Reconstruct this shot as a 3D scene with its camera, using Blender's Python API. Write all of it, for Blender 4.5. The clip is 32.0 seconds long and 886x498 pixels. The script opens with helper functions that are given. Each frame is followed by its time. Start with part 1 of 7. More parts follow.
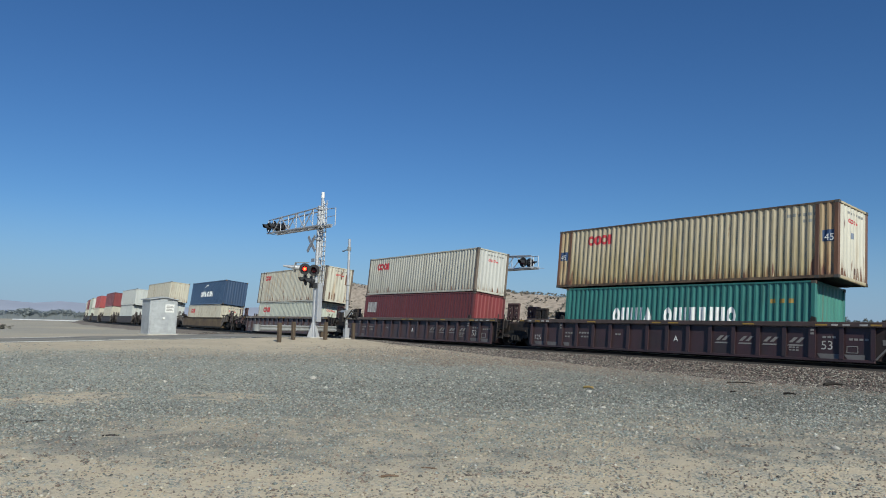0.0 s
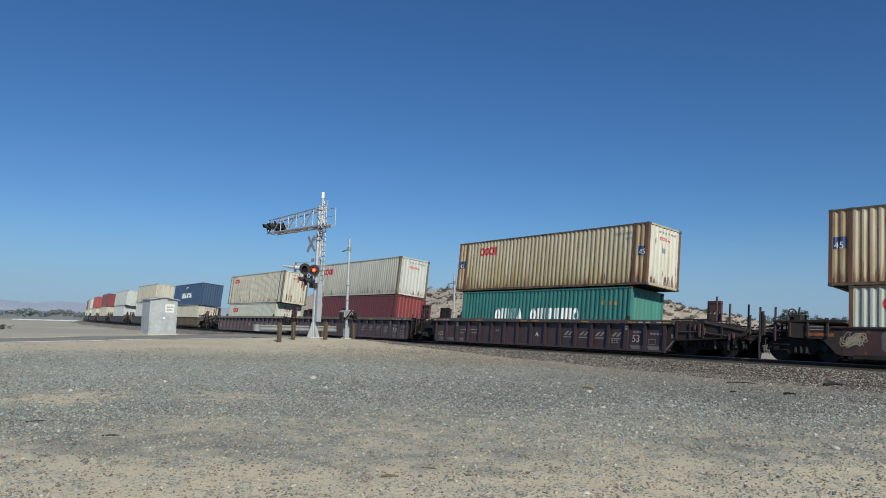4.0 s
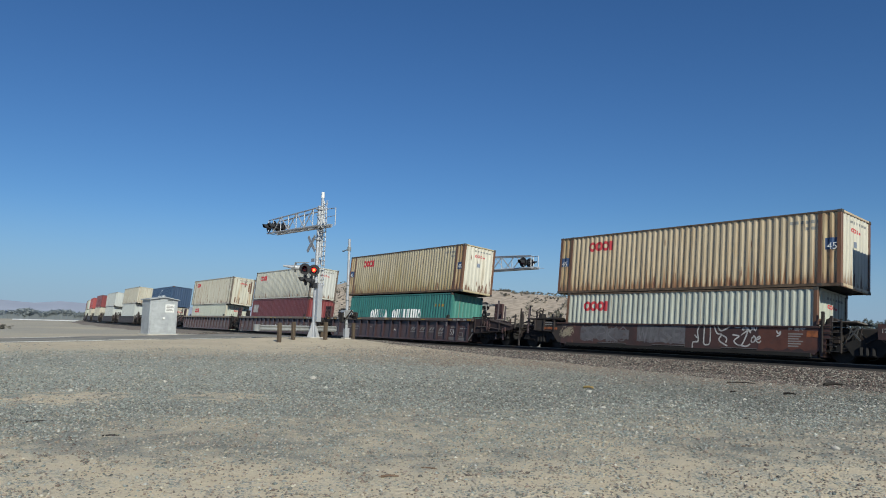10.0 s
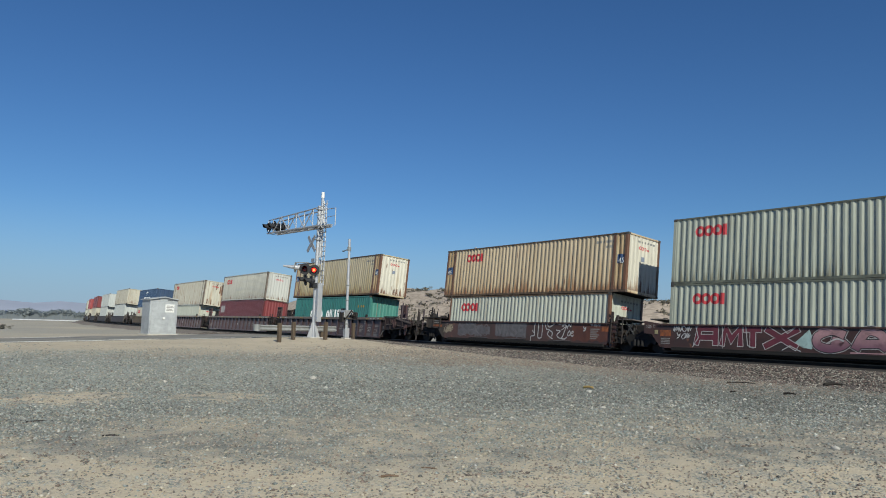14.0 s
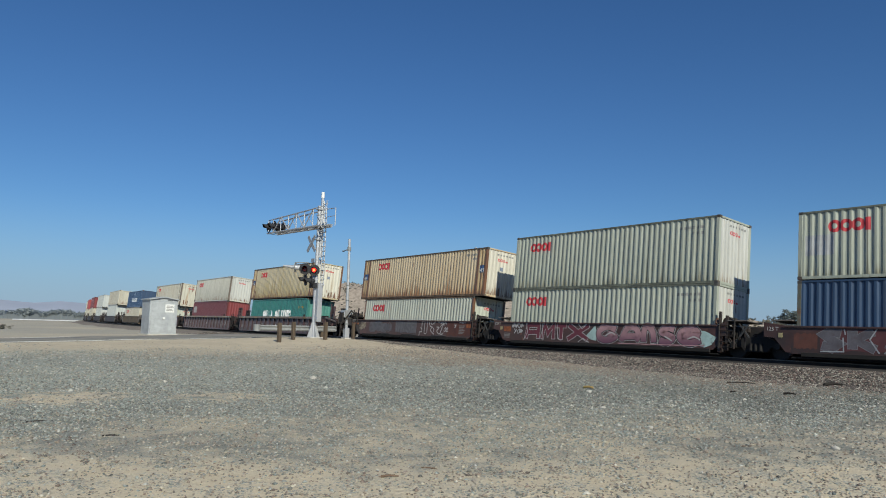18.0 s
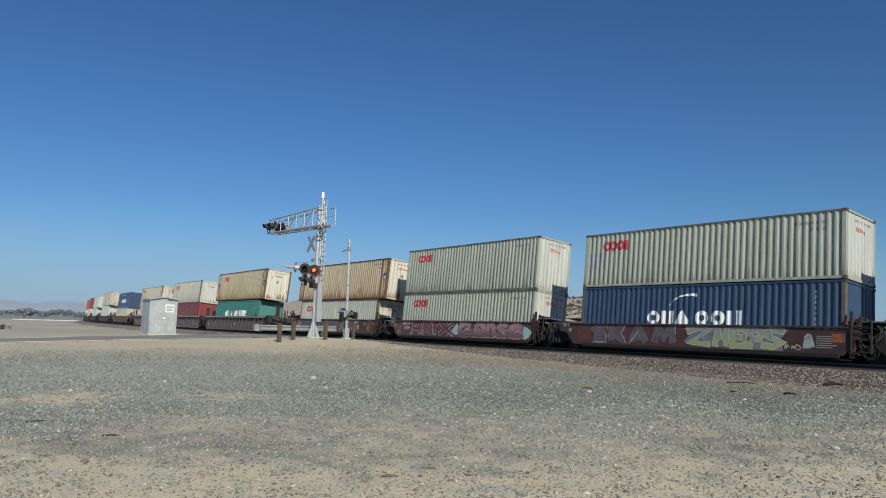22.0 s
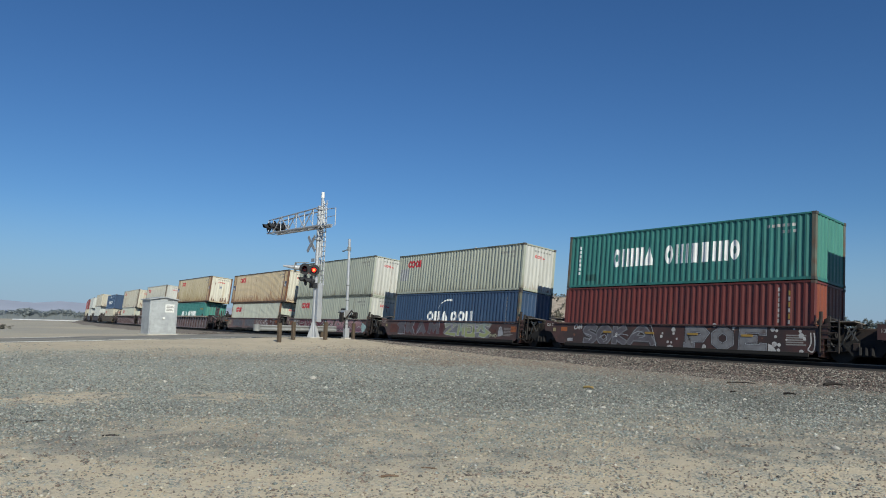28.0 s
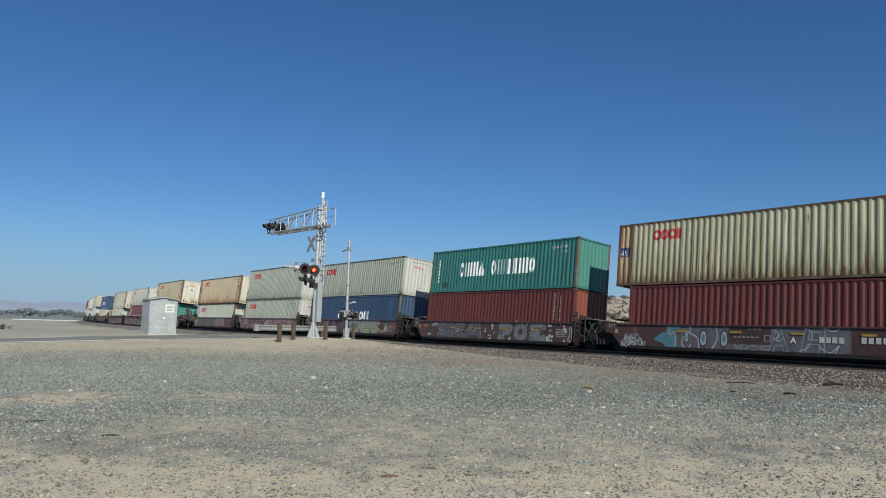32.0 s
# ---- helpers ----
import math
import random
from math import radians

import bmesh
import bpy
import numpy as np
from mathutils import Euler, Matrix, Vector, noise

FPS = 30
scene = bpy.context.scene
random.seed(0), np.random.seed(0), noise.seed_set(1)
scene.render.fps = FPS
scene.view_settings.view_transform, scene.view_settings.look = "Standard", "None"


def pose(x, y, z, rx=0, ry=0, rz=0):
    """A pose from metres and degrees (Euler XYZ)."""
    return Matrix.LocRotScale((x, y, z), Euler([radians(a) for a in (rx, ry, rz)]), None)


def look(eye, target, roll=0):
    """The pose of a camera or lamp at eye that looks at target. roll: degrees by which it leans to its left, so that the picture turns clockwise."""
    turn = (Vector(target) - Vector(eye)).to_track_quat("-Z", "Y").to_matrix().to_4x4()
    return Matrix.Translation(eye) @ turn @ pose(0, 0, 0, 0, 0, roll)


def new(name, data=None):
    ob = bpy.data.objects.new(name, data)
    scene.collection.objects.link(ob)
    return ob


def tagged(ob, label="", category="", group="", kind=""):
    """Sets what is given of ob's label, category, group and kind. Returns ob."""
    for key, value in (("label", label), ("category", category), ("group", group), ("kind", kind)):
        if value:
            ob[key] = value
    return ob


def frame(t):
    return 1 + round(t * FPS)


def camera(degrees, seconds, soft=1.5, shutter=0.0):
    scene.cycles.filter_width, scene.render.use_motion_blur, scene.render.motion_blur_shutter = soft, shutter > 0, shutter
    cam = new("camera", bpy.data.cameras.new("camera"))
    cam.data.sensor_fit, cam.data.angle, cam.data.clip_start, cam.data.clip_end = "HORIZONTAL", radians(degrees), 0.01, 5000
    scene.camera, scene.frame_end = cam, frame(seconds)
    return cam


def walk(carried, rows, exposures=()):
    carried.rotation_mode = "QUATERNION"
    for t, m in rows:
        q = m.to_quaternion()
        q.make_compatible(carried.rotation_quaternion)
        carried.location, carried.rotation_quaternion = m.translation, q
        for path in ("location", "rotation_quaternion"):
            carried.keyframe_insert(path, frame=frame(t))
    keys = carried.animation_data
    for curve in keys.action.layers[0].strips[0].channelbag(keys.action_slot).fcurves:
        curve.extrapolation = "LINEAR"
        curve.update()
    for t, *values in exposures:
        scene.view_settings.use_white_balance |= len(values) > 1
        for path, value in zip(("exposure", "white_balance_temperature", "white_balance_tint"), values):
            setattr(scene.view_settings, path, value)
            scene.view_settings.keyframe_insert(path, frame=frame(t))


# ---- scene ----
# The camera stands still beside a curved railway line; one container train rolls away past a road crossing.
SECONDS = 32.0
EYE = (0.0, 0.0, 1.081)
YAW, PITCH, ROLL = radians(51.449), radians(6.031), 1.346
cam = camera(63.045, SECONDS, soft=1.0)
AIM = (EYE[0] - math.sin(YAW) * math.cos(PITCH) * 50, EYE[1] + math.cos(YAW) * math.cos(PITCH) * 50, EYE[2] + math.sin(PITCH) * 50)
walk(cam, [(0, look(EYE, AIM, ROLL)), (SECONDS, look(EYE, AIM, ROLL))], exposures=[(0, 0.0, 6270, 3), (10, 0.0, 6350, 3), (22, 0.0, 6450, 3), (SECONDS, 0.0, 6350, 3)])

# ---- light: clear winter sky, low sun ----
SUN_FROM = Vector((1.0, -0.335, 0.69)).normalized()
SUN_EL = math.asin(SUN_FROM.z)
SUN_AZ = math.atan2(SUN_FROM.x, SUN_FROM.y)
world = bpy.data.worlds.new("sky")
scene.world = world
world.use_nodes = True
wn = world.node_tree.nodes
sky = wn.new("ShaderNodeTexSky")
sky.sky_type, sky.sun_disc = "NISHITA", False
sky.sun_elevation, sky.sun_rotation = SUN_EL, SUN_AZ
sky.air_density, sky.dust_density, sky.ozone_density, sky.altitude = 1.0, 0.0, 3.5, 60
wn["Background"].inputs["Strength"].default_value = 0.084
clear = wn.new("ShaderNodeHueSaturation")
clear.inputs["Saturation"].default_value = 1.1
world.node_tree.links.new(sky.outputs[0], clear.inputs["Color"])
cool = wn.new("ShaderNodeMix")
cool.data_type, cool.blend_type = "RGBA", "MULTIPLY"
cool.inputs[0].default_value, cool.inputs[7].default_value = 1.0, (0.55, 0.70, 0.925, 1)
world.node_tree.links.new(clear.outputs[0], cool.inputs[6])
# desert haze towards the horizon
way = wn.new("ShaderNodeSeparateXYZ")
world.node_tree.links.new(wn.new("ShaderNodeTexCoord").outputs["Generated"], way.inputs[0])
low = wn.new("ShaderNodeMapRange")
low.interpolation_type = "SMOOTHSTEP"
low.inputs[1].default_value, low.inputs[2].default_value = 0.16, -0.02
low.inputs[3].default_value, low.inputs[4].default_value = 0.0, 0.8
world.node_tree.links.new(way.outputs["Z"], low.inputs[0])
haze = wn.new("ShaderNodeMix")
haze.data_type = "RGBA"
haze.inputs[7].default_value = (2.95, 4.2, 6.5, 1)
world.node_tree.links.new(low.outputs[0], haze.inputs[0])
world.node_tree.links.new(cool.outputs[2], haze.inputs[6])
world.node_tree.links.new(haze.outputs[2], wn["Background"].inputs["Color"])
sun_data = bpy.data.lights.new("sun", "SUN")
sun_data.energy, sun_data.angle, sun_data.color = 5.0, radians(0.53), (1.0, 0.94, 0.83)
sun = new("sun", sun_data)
sun.matrix_basis = look(SUN_FROM * 200, (0, 0, 0))

# ---- the line: a gentle right-hand curve, canted, s metres to the west of the camera's foot ----
BEND, DIST, CANT = 0.00088278, 28.06, 5.644


def line(s):
    """Place on the track's centre and heading (radians) s metres along."""
    return -math.sin(BEND * s) / BEND, DIST + (1 - math.cos(BEND * s)) / BEND, BEND * s


def track_pose(s):
    x, y, h = line(s)
    return pose(x, y, 0, -CANT, 0, -math.degrees(h))


def travelled(t):
    u = t / 32.0
    return 32 * (2.00113 * u + 0.43118 * u ** 2 + 0.20089 * u ** 3 - 0.21743 * u ** 4 + 0.07296 * u ** 5)


# ---- mesh building ----
class Geo:
    """Collects vertices and faces of one mesh."""

    def __init__(self):
        self.v, self.f = [], []

    def add(self, verts, faces):
        n = len(self.v)
        self.v += [tuple(p) for p in verts]
        self.f += [tuple(i + n for i in f) for f in faces]
        return self

    def box(self, x0, x1, y0, y1, z0, z1, c=0.0):
        """A box; c chamfers its edges along x, y and z."""
        if c <= 0:
            p = [(x, y, z) for x in (x0, x1) for y in (y0, y1) for z in (z0, z1)]
            return self.add(p, [(0, 1, 3, 2), (4, 6, 7, 5), (0, 4, 5, 1), (2, 3, 7, 6), (0, 2, 6, 4), (1, 5, 7, 3)])
        b = bmesh.new()
        bmesh.ops.create_cube(b, size=1)
        bmesh.ops.scale(b, vec=(x1 - x0, y1 - y0, z1 - z0), verts=b.verts)
        bmesh.ops.bevel(b, geom=b.edges[:], offset=c, segments=1, affect="EDGES")
        bmesh.ops.translate(b, vec=((x0 + x1) / 2, (y0 + y1) / 2, (z0 + z1) / 2), verts=b.verts)
        b.verts.index_update()
        self.add([v.co[:] for v in b.verts], [[v.index for v in f.verts] for f in b.faces])
        b.free()
        return self

    def tube(self, a, b, r, n=8, r2=None, cap=True):
        """A round bar from a to b."""
        a, b = Vector(a), Vector(b)
        q = (b - a).to_track_quat("Z", "Y")
        r2 = r if r2 is None else r2
        ring = [q @ Vector((math.cos(i * math.tau / n), math.sin(i * math.tau / n), 0)) for i in range(n)]
        verts = [a + k * r for k in ring] + [b + k * r2 for k in ring]
        faces = [(i, (i + 1) % n, n + (i + 1) % n, n + i) for i in range(n)]
        if cap:
            faces += [tuple(range(n - 1, -1, -1)), tuple(range(n, 2 * n))]
        return self.add(verts, faces)

    def pipe(self, points, r, n=6):
        """A bent round bar through points, in one piece."""
        pts = [Vector(p) for p in points]
        first = len(self.v)
        for i, p in enumerate(pts):
            d = (pts[min(i + 1, len(pts) - 1)] - pts[max(i - 1, 0)]).normalized()
            q = d.to_track_quat("Z", "Y")
            self.v += [tuple(p + q @ Vector((math.cos(k * math.tau / n) * r, math.sin(k * math.tau / n) * r, 0))) for k in range(n)]
        for i in range(len(pts) - 1):
            o = first + i * n
            self.f += [(o + k, o + (k + 1) % n, o + n + (k + 1) % n, o + n + k) for k in range(n)]
        self.f += [tuple(range(first + n - 1, first - 1, -1)), tuple(range(len(self.v) - n, len(self.v)))]
        return self

    def beam(self, a, b, w, h):
        """A square bar from a to b."""
        a, b = Vector(a), Vector(b)
        q = (b - a).to_track_quat("X", "Z")
        length = (b - a).length
        m = Matrix.Translation(a) @ q.to_matrix().to_4x4()
        g = Geo().box(0, length, -w / 2, w / 2, -h / 2, h / 2)
        return self.add([m @ Vector(p) for p in g.v], g.f)

    def slab(self, outline, y0, y1):
        """An outline of (x, z) corners, thick from y0 to y1."""
        n = len(outline)
        verts = [(x, y0, z) for x, z in outline] + [(x, y1, z) for x, z in outline]
        return self.add(verts, [tuple(range(n)), tuple(range(2 * n - 1, n - 1, -1))] + [(i, n + i, n + (i + 1) % n, (i + 1) % n) for i in range(n)])

    def turned(self, m):
        self.v = [tuple(m @ Vector(p)) for p in self.v]
        return self

    def welded(self):
        """Joins corners that lie on one another."""
        seen, where = {}, []
        verts = []
        for p in self.v:
            k = tuple(round(c, 3) for c in p)
            if k not in seen:
                seen[k] = len(verts)
                verts.append(p)
            where.append(seen[k])
        faces = []
        for f in self.f:
            q = []
            for i in f:
                if where[i] not in q:
                    q.append(where[i])
            if len(q) > 2:
                faces.append(tuple(q))
        self.v, self.f = verts, faces
        return self

    def mesh(self, name, material, smooth=False):
        me = bpy.data.meshes.new(name)
        me.from_pydata(self.v, [], self.f)
        b = bmesh.new()
        b.from_mesh(me)
        bmesh.ops.recalc_face_normals(b, faces=b.faces)
        b.to_mesh(me)
        b.free()
        me.materials.append(material)
        if smooth:
            me.shade_smooth()
        return me


def part(name, geo, material, parent, label="", smooth=False):
    """One mesh object under a thing or under a part."""
    me = geo if isinstance(geo, bpy.types.Mesh) else geo.mesh(name, material, smooth)
    ob = new(name, me)
    ob.parent = parent
    if label:
        ob["label"] = label
    return ob


def thing(name, m, label, category, group="", kind=""):
    """The Empty at a thing's base."""
    ob = new(name)
    ob.empty_display_size = 0.3
    ob.matrix_basis = m
    return tagged(ob, label, category, group, kind)


# ---- materials ----
def nodes_of(m):
    m.use_nodes = True
    return m.node_tree.nodes, m.node_tree.links, m.node_tree.nodes["Principled BSDF"]


def surface(name, base, rough=0.7, metal=0.0, spread=0.15, scale=3.0, grain=60.0, bump=0.2, second=None, amount=0.5, sharp=0.12, patch=1.2, stretch=(1, 1, 1), per_object=0.0, pits=0.0, foot=0.0, foot_colour=(0.13, 0.06, 0.03), dust=0.0, dust_colour=(0.8, 0.74, 0.68), stain=0.0, stain_colour=(0.3, 0.24, 0.11)):
    """A worn surface: base colour varied at two scales, patches of a second colour (rust, dirt), fine bump."""
    m = bpy.data.materials.new(name)
    n, l, bsdf = nodes_of(m)
    bsdf.inputs["Roughness"].default_value, bsdf.inputs["Metallic"].default_value = rough, metal
    if dust:
        # sheen for a film of dust; it also stands in for haze on grazing far views
        bsdf.inputs["Sheen Weight"].default_value, bsdf.inputs["Sheen Roughness"].default_value = dust, 0.5
        bsdf.inputs["Sheen Tint"].default_value = (*dust_colour, 1)
    co = n.new("ShaderNodeTexCoord")
    mp = n.new("ShaderNodeMapping")
    mp.inputs["Scale"].default_value = stretch
    l.new(co.outputs["Object"], mp.inputs["Vector"])
    info = n.new("ShaderNodeObjectInfo")
    shift = n.new("ShaderNodeVectorMath")
    shift.operation = "ADD"
    l.new(mp.outputs[0], shift.inputs[0])
    far = n.new("ShaderNodeMath")
    far.operation = "MULTIPLY"
    far.inputs[1].default_value = 37.0
    l.new(info.outputs["Random"], far.inputs[0])
    l.new(far.outputs[0], shift.inputs[1])

    def tex(sc, detail=4.0):
        t = n.new("ShaderNodeTexNoise")
        t.inputs["Scale"].default_value, t.inputs["Detail"].default_value = sc, detail
        l.new(shift.outputs[0], t.inputs["Vector"])
        return t.outputs["Fac"]

    def shade(k):
        return tuple(min(1, c * k) for c in base) + (1,)

    big, fine = tex(scale), tex(grain, 2.0)
    both = n.new("ShaderNodeMath")
    both.operation = "MULTIPLY_ADD"
    both.inputs[1].default_value = 0.35
    l.new(fine, both.inputs[0])
    l.new(big, both.inputs[2])
    ramp = n.new("ShaderNodeValToRGB")
    ramp.color_ramp.elements[0].position, ramp.color_ramp.elements[1].position = 0.45, 0.9
    ramp.color_ramp.elements[0].color, ramp.color_ramp.elements[1].color = shade(1 - spread), shade(1 + spread)
    l.new(both.outputs[0], ramp.inputs[0])
    out = ramp.outputs[0]
    if second:
        cut = n.new("ShaderNodeValToRGB")
        cut.color_ramp.elements[0].position, cut.color_ramp.elements[1].position = 1 - amount - sharp, 1 - amount + sharp
        l.new(tex(patch, 6.0), cut.inputs[0])
        mix = n.new("ShaderNodeMix")
        mix.data_type = "RGBA"
        l.new(cut.outputs[0], mix.inputs[0])
        l.new(out, mix.inputs[6])
        mix.inputs[7].default_value = (*second, 1)
        out = mix.outputs[2]
    low_edge = None
    if foot or stain:
        # runs of rust that gather at the sheet's lower edge, and broad stains on its lower half
        def calc(op, x, y, z=0.0):
            k = n.new("ShaderNodeMath")
            k.operation = op
            for i, v in enumerate((x, y, z)):
                if isinstance(v, float):
                    k.inputs[i].default_value = v
                else:
                    l.new(v, k.inputs[i])
            return k.outputs[0]

        def gate(v, lo, hi, top):
            k = n.new("ShaderNodeMapRange")
            k.interpolation_type = "SMOOTHSTEP"
            k.inputs[1].default_value, k.inputs[2].default_value, k.inputs[4].default_value = lo, hi, top
            l.new(v, k.inputs[0])
            return k.outputs[0]

        def over(fac, colour):
            k = n.new("ShaderNodeMix")
            k.data_type = "RGBA"
            l.new(fac, k.inputs[0])
            l.new(out, k.inputs[6])
            k.inputs[7].default_value = (*colour, 1)
            return k.outputs[2]

        thin = n.new("ShaderNodeMapping")
        thin.inputs["Scale"].default_value = (6.5, 6.5, 0.3)
        l.new(shift.outputs[0], thin.inputs["Vector"])
        run = n.new("ShaderNodeTexNoise")
        run.inputs["Scale"].default_value, run.inputs["Detail"].default_value = 1.0, 8.0
        l.new(thin.outputs[0], run.inputs["Vector"])
        up = n.new("ShaderNodeSeparateXYZ")
        l.new(co.outputs["Generated"], up.inputs[0])
        down = calc("SUBTRACT", 1.0, up.outputs["Z"])
        low_edge = calc("POWER", down, 6.0)
        if stain:
            out = over(gate(calc("MULTIPLY_ADD", down, 0.45, calc("MULTIPLY", tex(1.6, 6.0), 0.9)), 0.52, 0.95, stain), stain_colour)
        out = over(gate(calc("MULTIPLY_ADD", low_edge, foot, run.outputs["Fac"]), 0.6, 0.76, 0.85), foot_colour)
    if pits:
        dots = n.new("ShaderNodeValToRGB")
        dots.color_ramp.elements[0].position, dots.color_ramp.elements[1].position = 1 - pits, 1.05 - pits
        l.new(calc("MULTIPLY_ADD", low_edge, 0.12, tex(2.6, 7.0)) if low_edge else tex(2.6, 7.0), dots.inputs[0])
        flake = n.new("ShaderNodeMix")
        flake.data_type = "RGBA"
        l.new(dots.outputs[0], flake.inputs[0])
        l.new(out, flake.inputs[6])
        flake.inputs[7].default_value = (0.13, 0.055, 0.03, 1)
        out = flake.outputs[2]
    if per_object:
        hsv = n.new("ShaderNodeHueSaturation")
        val = n.new("ShaderNodeMapRange")
        val.inputs[3].default_value, val.inputs[4].default_value = 1 - per_object, 1 + per_object
        l.new(info.outputs["Random"], val.inputs[0])
        l.new(val.outputs[0], hsv.inputs["Value"])
        l.new(out, hsv.inputs["Color"])
        out = hsv.outputs[0]
    l.new(out, bsdf.inputs["Base Color"])
    bp = n.new("ShaderNodeBump")
    bp.inputs["Strength"].default_value, bp.inputs["Distance"].default_value = bump, 0.01
    l.new(fine, bp.inputs["Height"])
    l.new(bp.outputs[0], bsdf.inputs["Normal"])
    return m


RUST = (0.17, 0.07, 0.03)


def paint(name, base, rust=0.3, second=RUST, pits=0.0, foot=0.14, foot_colour=(0.13, 0.06, 0.03), stain=0.0, stain_colour=(0.3, 0.24, 0.11)):
    return surface(name, base, rough=0.45, spread=0.14, scale=1.3, grain=25, bump=0.12, second=second, amount=rust, sharp=0.12, patch=1.5, stretch=(2.2, 2.2, 0.28), pits=pits, foot=foot, foot_colour=foot_colour, dust=0.2, dust_colour=tuple(0.25 + 0.6 * c / max(base) for c in base), stain=stain, stain_colour=stain_colour)
M_CREAM = paint("cream_paint", (0.41, 0.385, 0.31), 0.32, RUST, 0.32)
M_YELLOWED = paint("yellowed_cream_paint", (0.415, 0.36, 0.25), 0.3, (0.31, 0.25, 0.14), 0.31, 0.28, (0.18, 0.105, 0.042), 0.7, (0.275, 0.215, 0.085))
M_PEACH = paint("peach_cream_paint", (0.47, 0.385, 0.26), 0.32, (0.37, 0.26, 0.14), 0.32, 0.34, (0.19, 0.085, 0.032), 0.3, (0.31, 0.2, 0.09))
M_MILDEWED = paint("mildewed_cream_paint", (0.385, 0.36, 0.24), 0.3, (0.3, 0.26, 0.15), 0.31, 0.36, (0.13, 0.075, 0.035), 0.8, (0.225, 0.215, 0.11))
# paler copies of the cream and white side paints, for end walls
M_END = paint("paler_cream_end_paint", (0.52, 0.495, 0.415), 0.28, (0.4, 0.32, 0.21), 0.34, 0.24, (0.15, 0.075, 0.035))
M_WHITE_END = paint("paler_white_end_paint", (0.43, 0.43, 0.4), 0.26, (0.36, 0.34, 0.29), 0.3, 0.2, (0.2, 0.15, 0.1))
M_GREYWHITE = paint("grey_white_paint", (0.335, 0.355, 0.298), 0.28, (0.27, 0.27, 0.205), 0.0, 0.2, (0.13, 0.12, 0.08), 0.32, (0.22, 0.235, 0.18))
M_RED = paint("brick_red_paint", (0.094, 0.0195, 0.021), 0.34, (0.06, 0.018, 0.019), 0.0, 0.14, (0.06, 0.03, 0.025))
M_ORANGE_RED = paint("orange_red_paint", (0.1, 0.0185, 0.0138), 0.34, (0.06, 0.0165, 0.014), 0.3, 0.2, (0.05, 0.022, 0.016))
M_BRIGHT_RED = paint("bright_red_paint", (0.28, 0.05, 0.05), 0.26)
M_GREEN = paint("sea_green_paint", (0.031, 0.145, 0.13), 0.34, (0.022, 0.078, 0.07), 0.0, 0.1, (0.05, 0.06, 0.045))
M_BLUE = paint("navy_blue_paint", (0.024, 0.05, 0.102), 0.3, (0.05, 0.085, 0.15), 0.0, 0.1, (0.05, 0.05, 0.06))
M_PALE = paint("pale_grey_paint", (0.41, 0.425, 0.36), 0.24)
M_OFFWHITE = paint("off_white_paint", (0.45, 0.44, 0.38), 0.3, (0.35, 0.32, 0.25), 0.33, 0.2, (0.2, 0.17, 0.13), 0.6, (0.29, 0.28, 0.235))
M_WHITE_BOX = paint("bleached_white_paint", (0.4, 0.415, 0.395), 0.26, (0.34, 0.33, 0.3))
M_SPOTTED = paint("rust_spotted_paint", (0.45, 0.43, 0.355), 0.36, (0.3, 0.2, 0.11), 0.36, 0.1, (0.2, 0.1, 0.045))
M_STREAKED = paint("rust_streaked_cream", (0.43, 0.34, 0.2), 0.46, (0.22, 0.115, 0.05), 0.34, 0.3)
M_RUSTED = paint("rusted_steel", (0.15, 0.072, 0.038), 0.45, (0.07, 0.038, 0.026))
# brighter copies of the side paints: sun on the end walls put into the colour
M_RED_END = paint("sun_brightened_red_end", (0.17, 0.032, 0.034), 0.28, (0.11, 0.025, 0.025), 0.0, 0.06)
M_GREEN_END = paint("sun_brightened_green_end", (0.055, 0.19, 0.155), 0.28, (0.035, 0.12, 0.1), 0.0, 0.06)
M_ORANGE_END = paint("sun_brightened_orange_end", (0.17, 0.045, 0.025), 0.28, (0.12, 0.035, 0.022), 0.0, 0.08)
# side paint to the lighter copy on its sun-facing end wall
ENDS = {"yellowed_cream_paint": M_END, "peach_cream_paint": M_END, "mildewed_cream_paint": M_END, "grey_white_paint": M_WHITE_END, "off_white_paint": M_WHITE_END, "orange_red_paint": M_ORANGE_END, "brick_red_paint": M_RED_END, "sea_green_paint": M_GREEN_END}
M_POST_DULL = surface("dull_worn_post", (0.1, 0.105, 0.085), rough=0.7, spread=0.25, scale=2, second=(0.12, 0.07, 0.045), amount=0.42, patch=3)
M_GRIME = surface("grimy_brown_rail", (0.13, 0.105, 0.085), rough=0.8, spread=0.3, scale=2)
M_RAIL_DARK = surface("sooty_rail", (0.06, 0.058, 0.055), rough=0.8, spread=0.4, scale=2, second=(0.12, 0.07, 0.045), amount=0.4, patch=3)
M_RAIL_OLIVE = surface("dull_olive_rail", (0.13, 0.14, 0.11), rough=0.7, spread=0.3, scale=2, second=(0.06, 0.06, 0.05), amount=0.4, patch=2.5)
M_RAIL_BROWN = surface("rusty_brown_rail", (0.12, 0.083, 0.055), rough=0.8, spread=0.35, scale=2, second=(0.055, 0.035, 0.026), amount=0.45, patch=2.5, stretch=(1, 1, 3))
M_LOGO_RED = surface("logo_red", (0.42, 0.035, 0.045), rough=0.6, spread=0.2)
M_WHITE_MARK = surface("white_marking", (0.75, 0.76, 0.74), rough=0.5, spread=0.08)
M_GREY_MARK = surface("pale_grey_marking", (0.33, 0.32, 0.31), rough=0.6, spread=0.35, scale=4)
M_NAVY_PLATE = surface("navy_plate", (0.03, 0.06, 0.14), rough=0.5)
